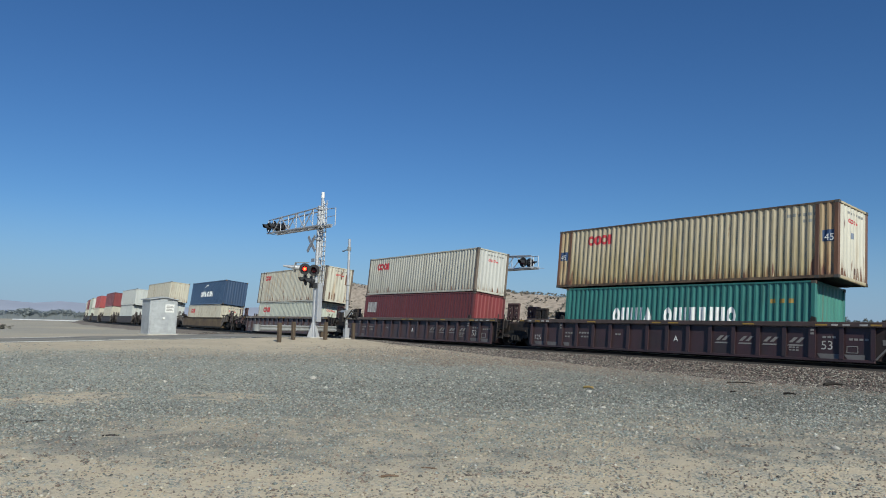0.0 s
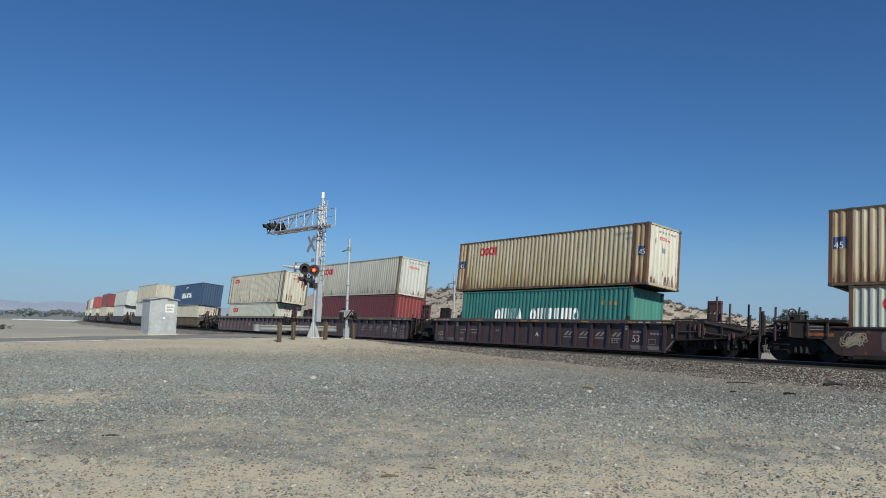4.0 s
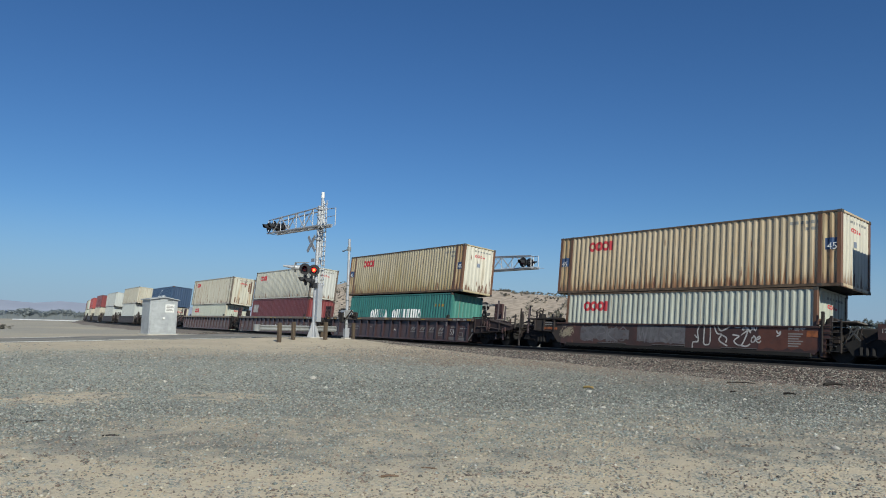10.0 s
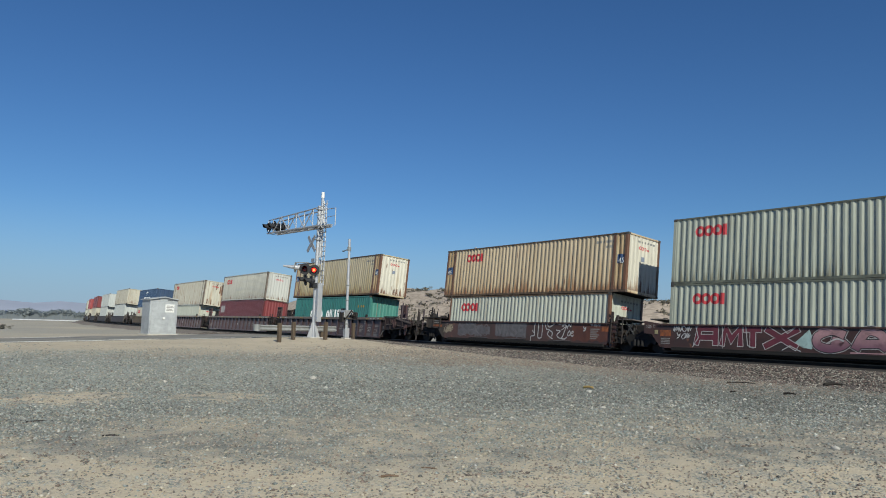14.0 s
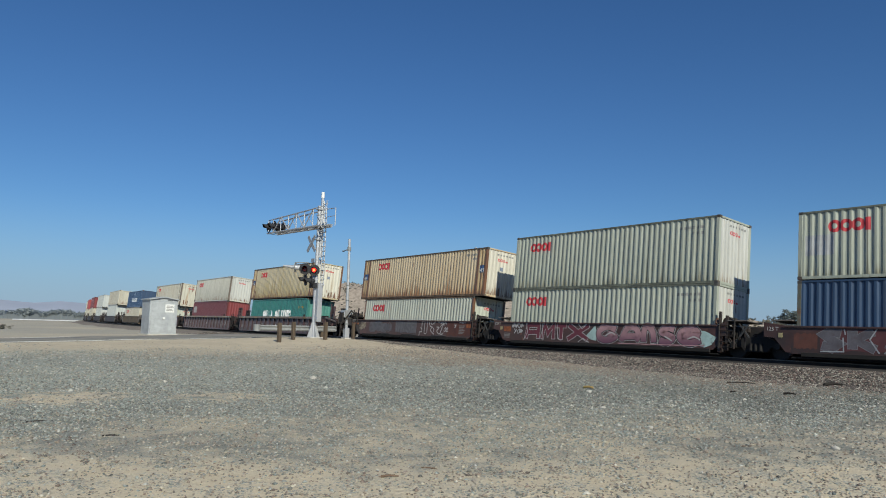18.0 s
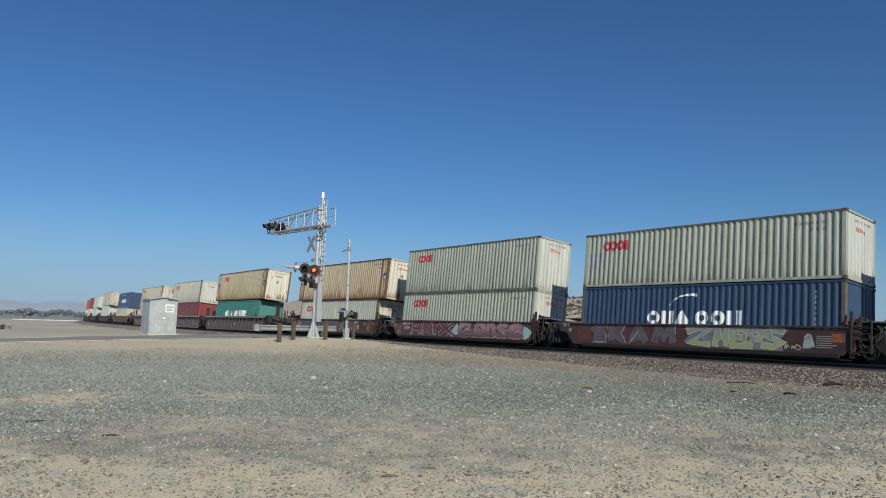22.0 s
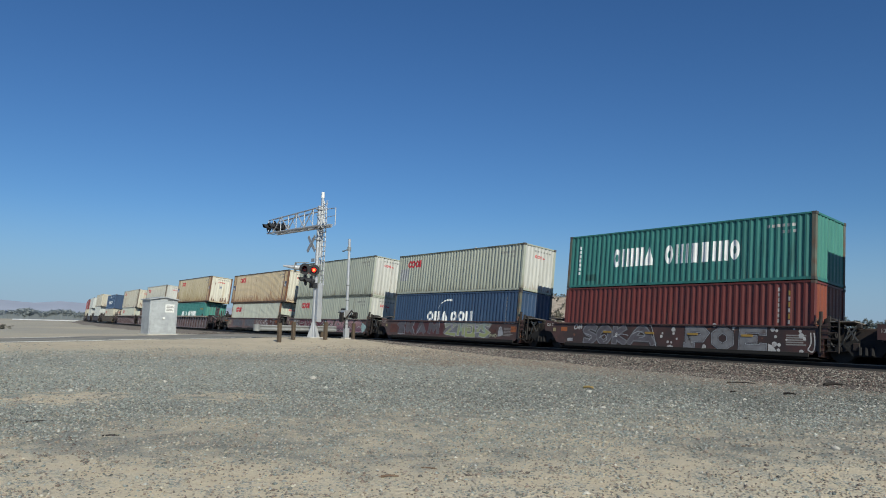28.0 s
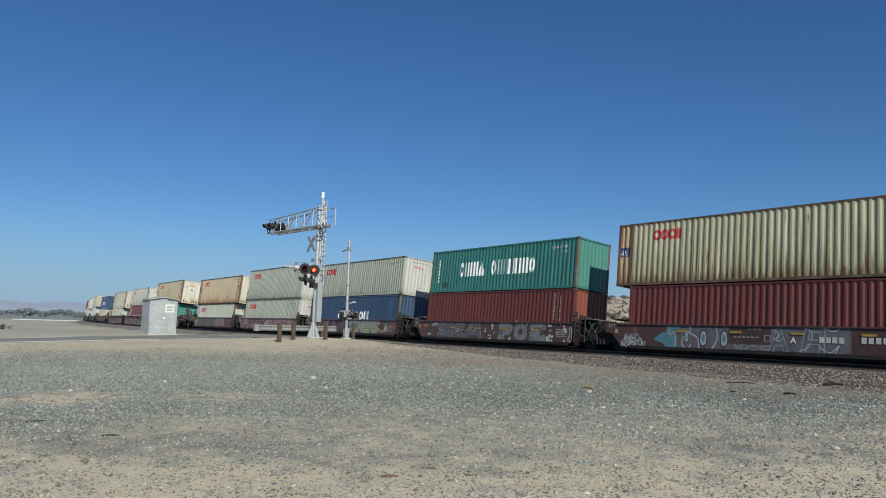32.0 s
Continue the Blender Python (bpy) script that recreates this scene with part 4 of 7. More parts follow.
            part("valve_box", Geo().box(h + 0.25, h + 0.6, -1.1, -0.8, 0.75, 1.1, 0.03), M_STEEL_DARK, car)
            part("end_platform", Geo().box(h, h + 1.2, -0.5, 0.5, 0.8, 1.1, 0.02), body, car)
            # walkway gratings over the joint, with bent hoses and a valve below
            part("walkway", Geo().box(h + 0.4, h + 1.25, -1.3, -0.1, 1.4, 1.44), M_WALKWAY, car, "dusty grey walkway grating")
            part("walkway", Geo().box(h + 2.2, h + 3.0, -1.3, -0.1, 1.43, 1.47), M_WALKWAY, car, "dusty grey walkway grating")
            part("joint_cover", Geo().slab([(h + 0.05, 1.3), (h + 0.12, 1.52), (h + 0.3, 1.6), (h + 0.5, 1.5), (h + 0.62, 1.3)], -1.1, -0.5), M_STEEL_DARK, car, "sooty rounded joint cover")
            part("bracket_cap", Geo().tube((h - 0.05, -1.25, 1.3), (h - 0.05, -1.25, 1.52), 0.13, 8, 0.06), M_RUSTED, car, "rusty cone-shaped locator")
            for a, b in (((h + 0.9, 1.3), (h + 1.35, 0.75)), ((h + 1.3, 1.25), (h + 0.95, 0.8))):
                part("brake_strap", Geo().beam((a[0], -1.28, a[1]), (b[0], -1.28, b[1]), 0.03, 0.05), M_HOSE, car, "grey crossed strap")
    return car


M_YELLOW = surface("yellow_plate", (0.3, 0.26, 0.14), rough=0.6, spread=0.3)
for s, a, b in ((18.2, "joint", "coupler"), (37.65, "joint", "joint"), (57.25, "coupler", "joint")):
    ribbed_car(s, a, b, "maroon ribbed steel well car carrying stacked containers")
GRAFFITI = {}
M_OCHRE = surface("faded_ochre_paint", (0.15, 0.105, 0.055), rough=0.7, spread=0.25, scale=1.5, second=(0.09, 0.06, 0.04), amount=0.42, patch=1.4)
M_GREY_CAR = surface("grey_brown_paint", (0.085, 0.072, 0.07), rough=0.7, spread=0.25, scale=1.5, second=(0.055, 0.04, 0.038), amount=0.42, patch=1.4)
for s, a, b in ((-65.3, "joint", "coupler"), (-49.8, "joint", "joint"), (-34.27, "joint", "joint"), (-18.8, "joint", "joint"), (-3.35, "coupler", "joint")):
    GRAFFITI[s] = plated_car(s, a, b, "brown plated well car covered in graffiti")
for s in (80.4, 104.1, 127.4, 150.9, 174.0, 197.0, 216.0, 238.0):
    plated_car(s, "coupler", "coupler", "ochre plated well car, weathered" if s == 80.4 else "grey-brown plated well car, weathered", M_OCHRE if s == 80.4 else M_GREY_CAR, 7.2)
# ---- ground ----
def smooth(a, b, x):
    u = min(1.0, max(0.0, (x - a) / (b - a)))
    return u * u * (3 - 2 * u)


def off_line(x, y):
    """Distance from the track's centre, away from the camera positive."""
    r = 1 / BEND
    return r - math.hypot(x, y - DIST - r)


def ground_z(x, y):
    r = math.hypot(x, y)
    wide = 400 if x > -41 else 900
    z = -0.57 + 0.62 * math.exp(-((x + 41) ** 2 / wide + (y - 20) ** 2 / 400)) + 0.16 * math.exp(-((x + 37.2) ** 2 + (y - 20.4) ** 2) / 18)
    z += 0.1 * smooth(60, 120, r)
    o = off_line(x, y)
    if abs(o) < 6:
        z += (min(z, -0.75) - z) * (1 - smooth(2.2, 3.6 if x < -25 else 3.2, abs(o)))
    if o > 4:
        west = -x * min(1.0, 84 / max(y, 1.0))
        top = 0.8 + 0.068 * min(west, 150) - 0.12 * max(0.0, 57 - max(west, 42))
        top = max(0.1, top) * (1 - smooth(150, 230, -x))
        lump = 1 + 0.16 * noise.noise((x / 22, y / 22, 3.1)) + 0.09 * noise.noise((x / 7, y / 7, 9.0)) + 0.025 * noise.noise((x / 2.6, y / 2.6, 4.0))
        z += (top + 0.6) * smooth(26, 56, o) * lump
    z += (0.035 * noise.noise((x / 3.1, y / 3.1, 0)) + 0.012 * noise.noise((x / 0.6, y / 0.6, 5))) * smooth(2, 6, abs(o))
    return z


def noise_node(n, l, where, scale, detail=4.0):
    t = n.new("ShaderNodeTexNoise")
    t.inputs["Scale"].default_value, t.inputs["Detail"].default_value = scale, detail
    l.new(where, t.inputs["Vector"])
    return t.outputs["Fac"]


def math_node(n, l, op, a, b, c=None):
    m = n.new("ShaderNodeMath")
    m.operation = op
    for i, v in enumerate((a, b, c)):
        if v is None:
            continue
        if isinstance(v, (int, float)):
            m.inputs[i].default_value = v
        else:
            l.new(v, m.inputs[i])
    return m.outputs[0]


def band(n, l, value, lo, hi):
    m = n.new("ShaderNodeMapRange")
    m.interpolation_type = "SMOOTHSTEP"
    m.inputs[1].default_value, m.inputs[2].default_value = lo, hi
    l.new(value, m.inputs[0])
    return m.outputs[0]


def mix_node(n, l, fac, a, b):
    m = n.new("ShaderNodeMix")
    m.data_type = "RGBA"
    l.new(fac, m.inputs[0])
    for i, v in ((6, a), (7, b)):
        if isinstance(v, tuple):
            m.inputs[i].default_value = (*v, 1)
        else:
            l.new(v, m.inputs[i])
    return m.outputs[2]


def ground_material():
    """Tan sand, a lane of blue-grey gravel beside the line, scrubby soil on the bank."""
    m = bpy.data.materials.new("sand_and_gravel")
    n, l, bsdf = nodes_of(m)
    bsdf.inputs["Roughness"].default_value = 0.95
    pos = n.new("ShaderNodeNewGeometry").outputs["Position"]

    def dot(v):
        d = n.new("ShaderNodeVectorMath")
        d.operation = "DOT_PRODUCT"
        l.new(pos, d.inputs[0])
        d.inputs[1].default_value = v
        return d.outputs["Value"]

    soft, mid, fine = noise_node(n, l, pos, 0.35, 5), noise_node(n, l, pos, 2.2, 5), noise_node(n, l, pos, 30, 3)
    wob = math_node(n, l, "MULTIPLY_ADD", soft, 14.0, -7.0)
    wob2 = math_node(n, l, "MULTIPLY_ADD", mid, 7.0, -3.5)
    lane = math_node(n, l, "ADD", math_node(n, l, "ADD", dot((-0.86, 0.51, 0)), wob), wob2)
    for bx, by, wide in ((-15.9, 3.2, 1.0), (-14.9, 6.0, 0.8)):
        away = n.new("ShaderNodeVectorMath")
        away.operation = "DISTANCE"
        l.new(pos, away.inputs[0])
        away.inputs[1].default_value = (bx, by, -0.57)
        bare = band(n, l, math_node(n, l, "MULTIPLY_ADD", wob2, 0.35, away.outputs["Value"]), wide + 0.8, wide - 0.6)
        lane = math_node(n, l, "MULTIPLY_ADD", bare, -7.0, lane)
    near = band(n, l, lane, 7.0, 16.5)
    edge = math_node(n, l, "ADD", math_node(n, l, "MULTIPLY_ADD", wob, 0.25, dot((-0.85, 0.525, 0))), math_node(n, l, "MULTIPLY", wob2, 0.3))
    far = math_node(n, l, "SUBTRACT", 1.0, band(n, l, math_node(n, l, "ADD", edge, math_node(n, l, "MULTIPLY", wob2, 0.5)), 25.0, 33.5))
    gravel = math_node(n, l, "MULTIPLY", near, far)
    cells = n.new("ShaderNodeTexVoronoi")
    cells.inputs["Scale"].default_value = 44.0
    l.new(pos, cells.inputs["Vector"])
    grey = n.new("ShaderNodeValToRGB")
    for e, (p, c) in zip((grey.color_ramp.elements[0], grey.color_ramp.elements[1]), ((0.1, (0.165, 0.178, 0.164, 1)), (0.95, (0.36, 0.38, 0.35, 1)))):
        e.position, e.color = p, c
    sep = n.new("ShaderNodeSeparateColor")
    l.new(cells.outputs["Color"], sep.inputs[0])
    l.new(sep.outputs[0], grey.inputs[0])
    sand = n.new("ShaderNodeValToRGB")
    sand.color_ramp.elements[0].position, sand.color_ramp.elements[1].position = 0.3, 0.75
    sand.color_ramp.elements[0].color, sand.color_ramp.elements[1].color = (0.445, 0.37, 0.262, 1), (0.665, 0.58, 0.435, 1)
    l.new(math_node(n, l, "MULTIPLY_ADD", fine, 0.3, math_node(n, l, "MULTIPLY_ADD", mid, 0.4, math_node(n, l, "MULTIPLY", soft, 0.3))), sand.inputs[0])
    strewn = math_node(n, l, "MULTIPLY", band(n, l, sep.outputs[1], 0.62, 0.68), band(n, l, math_node(n, l, "ADD", mid, math_node(n, l, "MULTIPLY", near, 0.12)), 0.42, 0.62))
    strewn = math_node(n, l, "MULTIPLY", strewn, far)
    cover = math_node(n, l, "MAXIMUM", math_node(n, l, "MULTIPLY", gravel, band(n, l, math_node(n, l, "ADD", sep.outputs[2], math_node(n, l, "MULTIPLY", mid, 0.5)), 0.3, 0.42)), strewn)
    col = mix_node(n, l, cover, sand.outputs[0], grey.outputs[0])
    # brown stone dust spilt from the ballast
    away = n.new("ShaderNodeVectorMath")
    away.operation = "DISTANCE"
    l.new(pos, away.inputs[0])
    away.inputs[1].default_value = (0, DIST + 1 / BEND, 0)
    spill = band(n, l, math_node(n, l, "ADD", math_node(n, l, "SUBTRACT", 1 / BEND, away.outputs["Value"]), wob2), -8.0, -3.4)
    axes = n.new("ShaderNodeSeparateXYZ")
    l.new(pos, axes.inputs[0])
    wide = band(n, l, math_node(n, l, "ADD", math_node(n, l, "SUBTRACT", 1 / BEND, away.outputs["Value"]), wob2), -17.0, -9.0)
    wide = math_node(n, l, "MULTIPLY", wide, band(n, l, math_node(n, l, "ADD", axes.outputs["X"], wob2), -33.0, -25.0))
    spill = math_node(n, l, "MAXIMUM", spill, wide)
    spill = math_node(n, l, "MULTIPLY", spill, band(n, l, sep.outputs[1], 0.25, 0.6))
    col = mix_node(n, l, spill, col, (0.185, 0.145, 0.118))
    # a strip of brown dirt where the gravel thins out
    dirt = math_node(n, l, "MULTIPLY", band(n, l, edge, 25.0, 27.5), math_node(n, l, "SUBTRACT", 1.0, band(n, l, edge, 29.0, 31.5)))
    dirt = math_node(n, l, "MULTIPLY", math_node(n, l, "MULTIPLY", dirt, band(n, l, axes.outputs["X"], -31.0, -26.0)), band(n, l, mid, 0.3, 0.6))
    col = mix_node(n, l, math_node(n, l, "MULTIPLY", dirt, 0.65), col, (0.25, 0.185, 0.135))
    trod = math_node(n, l, "MULTIPLY", band(n, l, edge, 27.0, 32.0), band(n, l, math_node(n, l, "MULTIPLY_ADD", mid, 0.5, math_node(n, l, "MULTIPLY", soft, 0.5)), 0.36, 0.6))
    col = mix_node(n, l, math_node(n, l, "MULTIPLY", trod, 0.6), col, (0.33, 0.275, 0.205))
    plain = math_node(n, l, "MULTIPLY", band(n, l, dot((-0.85, 0.525, 0)), 40.0, 54.0), band(n, l, math_node(n, l, "ADD", noise_node(n, l, pos, 0.05, 6), math_node(n, l, "MULTIPLY", mid, 0.3)), 0.4, 0.75))
    col = mix_node(n, l, math_node(n, l, "MULTIPLY", plain, 0.85), col, (0.3, 0.288, 0.25))
    # gravel colour darkened towards the right, standing in for lens fall-off
    dark = math_node(n, l, "MULTIPLY", gravel, band(n, l, axes.outputs["X"], -20.0, -8.0))
    col = mix_node(n, l, math_node(n, l, "MULTIPLY", dark, 0.75), col, (0.115, 0.12, 0.11))
    # scrub and darker soil on the bank beyond the line
    height = n.new("ShaderNodeSeparateXYZ")
    l.new(pos, height.inputs[0])
    bank = band(n, l, height.outputs["Z"], 0.9, 2.2)
    col = mix_node(n, l, math_node(n, l, "MULTIPLY", bank, 0.85), col, (0.47, 0.38, 0.3))
    scrub = math_node(n, l, "MULTIPLY", bank, band(n, l, noise_node(n, l, pos, 1.1, 12), 0.38, 0.64))
    col = mix_node(n, l, math_node(n, l, "MULTIPLY", scrub, 0.6), col, (0.215, 0.18, 0.14))
    l.new(col, bsdf.inputs["Base Color"])
    bump = n.new("ShaderNodeBump")
    bump.inputs["Strength"].default_value, bump.inputs["Distance"].default_value = 0.9, 0.03
    clods = noise_node(n, l, pos, 9.0, 4)
    hgt = math_node(n, l, "MULTIPLY_ADD", math_node(n, l, "SUBTRACT", 1.0, cells.outputs["Distance"]), math_node(n, l, "MULTIPLY_ADD", cover, 0.8, 0.15), math_node(n, l, "MULTIPLY_ADD", clods, 0.7, math_node(n, l, "MULTIPLY", fine, 0.6)))
    l.new(hgt, bump.inputs["Height"])
    l.new(bump.outputs[0], bsdf.inputs["Normal"])
    return m


def ground_sheet():
    """One sheet, fine near the camera and coarse to the horizon."""
    radii = [0.0] + [1.2 * 1.04 ** i for i in range(207)]
    n = 360
    verts, faces = [], []
    for r in radii:
        for k in range(n):
            a = math.tau * k / n
            x, y = r * math.sin(a), r * math.cos(a)
            verts.append((x, y, ground_z(x, y)))
    for i in range(len(radii) - 1):
        for k in range(n):
            q = (k + 1) % n
            faces.append((i * n + k, (i + 1) * n + k, (i + 1) * n + q, i * n + q))
    me = bpy.data.meshes.new("ground")
    me.from_pydata(verts, [], faces)
    me.shade_smooth()
    me.materials.append(ground_material())
    return tagged(new("ground", me), "pale tan desert sand with spread grey gravel", "ground", kind="structure")


ground_sheet()

# ---- track ----
M_RAIL = surface("rail_steel", (0.05, 0.036, 0.03), rough=0.6, metal=0.4, spread=0.2)
M_BALLAST = surface("ballast_stone", (0.17, 0.145, 0.125), rough=0.95, spread=0.5, scale=14, grain=30, bump=1.0)
M_TIE = surface("weathered_tie", (0.022, 0.018, 0.016), rough=0.9, spread=0.3, per_object=0.25)


def along(profile, s0, s1, step, name, material, closed=True):
    """A profile of (off, z) corners swept along the canted line."""
    g = Geo()
    count = int((s1 - s0) / step)
    n = len(profile)
    for i in range(count + 1):
        m = track_pose(s0 + (s1 - s0) * i / count)
        g.v += [tuple(m @ Vector((0, o, z))) for o, z in profile]
    rng = range(n) if closed else range(n - 1)
    for i in range(count):
        g.f += [(i * n + k, i * n + (k + 1) % n, (i + 1) * n + (k + 1) % n, (i + 1) * n + k) for k in rng]
    return g.mesh(name, material)


bed = new("ballast_bed", along([(-5.4, -1.38), (-2.5, -0.43), (-1.65, -0.28), (-1.3, -0.24), (1.65, -0.24), (2.1, -0.3), (4.0, -0.75)], -70, 420, 1.5, "ballast_bed", M_BALLAST, False))
tagged(bed, "grey-brown crushed stone ballast under the rails", "ballast", kind="structure")
# a much darker ballast strip laid over the bed, between the rails
M_DARK_BALLAST = surface("near_black_ballast", (0.028, 0.024, 0.022), rough=0.9, spread=0.5, scale=14, grain=30, bump=1.0)
dark_strip = new("ballast_bed", along([(-1.62, -0.27), (-1.34, -0.178), (-1.1, -0.185), (1.1, -0.19), (1.6, -0.235)], -70, 420, 1.5, "dark_ballast_strip", M_DARK_BALLAST, False))
tagged(dark_strip, "near-black ballast between the rails", "ballast", kind="structure")
RAIL = [(-0.075, -0.17), (-0.075, -0.155), (-0.012, -0.13), (-0.012, -0.04), (-0.037, -0.03), (-0.037, 0.0), (0.037, 0.0), (0.037, -0.03), (0.012, -0.04), (0.012, -0.13), (0.075, -0.155), (0.075, -0.17)]
HEAD = [(-0.037, -0.034), (-0.037, -0.006), (-0.03, 0.001), (0.03, 0.001), (0.037, -0.006), (0.037, -0.034)]
M_HEAD = surface("worn_rail_head", (0.2, 0.175, 0.155), rough=0.5, metal=0.25, spread=0.2)
for o in (-0.755, 0.755):
    rail = new("rail", along([(o + a, b) for a, b in RAIL], -70, 420, 1.5, "rail", M_RAIL))
    tagged(rail, "dark worn steel rail on ballast", "rail", "rails of the line", "structure")
    part("rail_head", along([(o + a * 1.08, b + 0.002) for a, b in HEAD], -70, 420, 1.5, "rail_head", M_HEAD), M_HEAD, rail, "shiny worn rail head")
tie_mesh = Geo().box(-0.115, 0.115, -1.3, 1.3, -0.36, -0.172, 0.012).mesh("tie", M_TIE)
ties = tagged(new("ties"), "weathered wooden ties bedded in ballast", "ties", kind="structure")
for i in range(190):
    ob = part("tie", tie_mesh, M_TIE, ties)
    ob.matrix_basis = track_pose(-5 + i * 0.52)

# ---- road over the line ----
M_ASPHALT = surface("worn_asphalt", (0.175, 0.168, 0.15), rough=0.9, spread=0.2, scale=0.8, grain=40, bump=0.4, second=(0.27, 0.245, 0.2), amount=0.45, patch=0.4)
M_LINE = surface("road_line_paint", (0.7, 0.69, 0.64), rough=0.7, spread=0.12)


def road_strip(x0, x1, y0, y1, lift, material, name, cols=4):
    """A strip laid on the ground from y0 to y1; thick enough to have an edge."""
    g = Geo()
    rows = int((y1 - y0) / 1.5)
    for i in range(rows + 1):
        y = y0 + (y1 - y0) * i / rows
        for k in range(cols + 1):
            x = x0 + (x1 - x0) * k / cols
            bend = 0.0 if y > -5 else -((y + 5) ** 2) / 260
            g.v.append((x + bend, y, max(ground_z(x, y), ground_z(x0, y), ground_z(x1, y)) + lift))
    w = cols + 1
    top = len(g.v)
    g.f += [(i * w + k, i * w + k + 1, (i + 1) * w + k + 1, (i + 1) * w + k) for i in range(rows) for k in range(cols)]
    for i in range(rows):
        for k in (0, cols):
            a, b = g.v[i * w + k], g.v[(i + 1) * w + k]
            g.add([a, b, (b[0], b[1], b[2] - 0.35), (a[0], a[1], a[2] - 0.35)], [(0, 1, 2, 3)])
    return new(name, g.mesh(name, material))


tagged(road_strip(-46.6, -39.2, -60, 26.2, 0.02, M_ASPHALT, "road"), "worn grey asphalt road leading to the crossing", "road", kind="structure")
tagged(road_strip(-39.75, -39.55, -60, 25.6, 0.028, M_LINE, "road_line", 1), "white painted edge line on asphalt", "road line", kind="structure")
tagged(road_strip(-46.3, -46.1, -60, 25.6, 0.028, M_LINE, "road_line", 1), "white painted edge line on asphalt", "road line", kind="structure")
# ---- crossing signals ----
M_ALU = surface("brushed_aluminium", (0.47, 0.48, 0.5), rough=0.45, metal=0.5, spread=0.08, grain=80, bump=0.08)
M_BLACK = surface("black_signal_paint", (0.014, 0.015, 0.019), rough=0.75, spread=0.3)
M_SIGN = surface("signal_white_sheet", (0.7, 0.7, 0.68), rough=0.5, spread=0.08)
M_SIGN_BACK = surface("dull_sign_back", (0.3, 0.31, 0.33), rough=0.5, metal=0.3, spread=0.1)
M_DIM_LENS = surface("dark_red_lens", (0.06, 0.006, 0.01), rough=0.15, spread=0.1)
M_LIT = bpy.data.materials.new("lit_red_lamp")
_n, _l, _b = nodes_of(M_LIT)
_b.inputs["Base Color"].default_value = (0.8, 0.02, 0.01, 1)
_b.inputs["Emission Color"].default_value, _b.inputs["Emission Strength"].default_value = (1.0, 0.032, 0.022, 1), 2.6
M_CORE = bpy.data.materials.new("lit_lamp_core")
_n, _l, _b = nodes_of(M_CORE)
_b.inputs["Base Color"].default_value = (0.8, 0.1, 0.02, 1)
_b.inputs["Emission Color"].default_value, _b.inputs["Emission Strength"].default_value = (1.0, 0.2, 0.04, 1), 4.0
M_GALV = surface("galvanised_steel", (0.22, 0.225, 0.225), rough=0.6, metal=0.2, spread=0.15)
M_TIMBER = surface("weathered_timber", (0.085, 0.062, 0.042), rough=0.9, spread=0.3, stretch=(4, 4, 0.5))
M_CONCRETE = surface("bleached_concrete", (0.42, 0.40, 0.36), rough=0.9, spread=0.1)
LAMPS = []


def light_head(sig, x, y, z, face, turning=None):
    """A round flasher: dark backing, hood and lens; face is the heading (degrees) it looks to."""
    q = pose(x, y, z, 0, 0, face)
    head = part("light_head", Geo().tube((0, 0.10, 0), (0, 0.16, 0), 0.33, 20).tube((0, 0.14, 0), (0, 0.34, 0), 0.13, 12, 0.09).turned(q), M_BLACK, sig, "black round flasher head")
    hood = Geo()
    n = 14
    for r0, r1 in ((0.17, 0.155),):
        pts = [(math.cos(math.pi * (-0.15 + 1.3 * i / n)), math.sin(math.pi * (-0.15 + 1.3 * i / n))) for i in range(n + 1)]
        v = [(c * r0, 0.10, s * r0) for c, s in pts] + [(c * r1, -0.22 - 0.1 * s, s * r1) for c, s in pts]
        hood.add(v, [(i, i + 1, n + 2 + i, n + 1 + i) for i in range(n)])
    part("hood", hood.turned(q), M_BLACK, head)
    part("rim", Geo().tube((0, 0.06, 0), (0, 0.11, 0), 0.17, 18).turned(q), M_BLACK, head)
    core = Geo()
    ring = [(math.cos(i * math.tau / 16) * 0.125, math.sin(i * math.tau / 16) * 0.125) for i in range(16)]
    core.add([(a, -0.03, b) for a, b in ring] + [(a * 0.5, -0.045, b * 0.5) for a, b in ring] + [(0, -0.05, 0)], [(i, (i + 1) % 16, 16 + (i + 1) % 16, 16 + i) for i in range(16)] + [(16 + i, 16 + (i + 1) % 16, 32) for i in range(16)])
    core.add([(a, 0.03, b) for a, b in ring] + [(0, 0.05, 0)], [(i, (i + 1) % 16, 16) for i in range(16)])
    core.add([(a, s, b) for s in (-0.03, 0.03) for a, b in ring], [(i, (i + 1) % 16, 16 + (i + 1) % 16, 16 + i) for i in range(16)])
    me = core.mesh("lamp", M_DIM_LENS)
    if turning is not None:
        me.materials.append(M_LIT)
        me.materials.append(M_CORE)
        for f in me.polygons:
            f.material_index = 1 if f.index < 16 else 2 if f.index < 32 else 0
    lamp = part("lamp", me, M_DIM_LENS, head, "round red flashing lamp" if turning is not None else "unlit dark red lamp")
    lamp.matrix_basis = q @ pose(0, 0.02, 0)
    if turning is not None:
        LAMPS.append((lamp, x, y, z, face, turning))
    return head


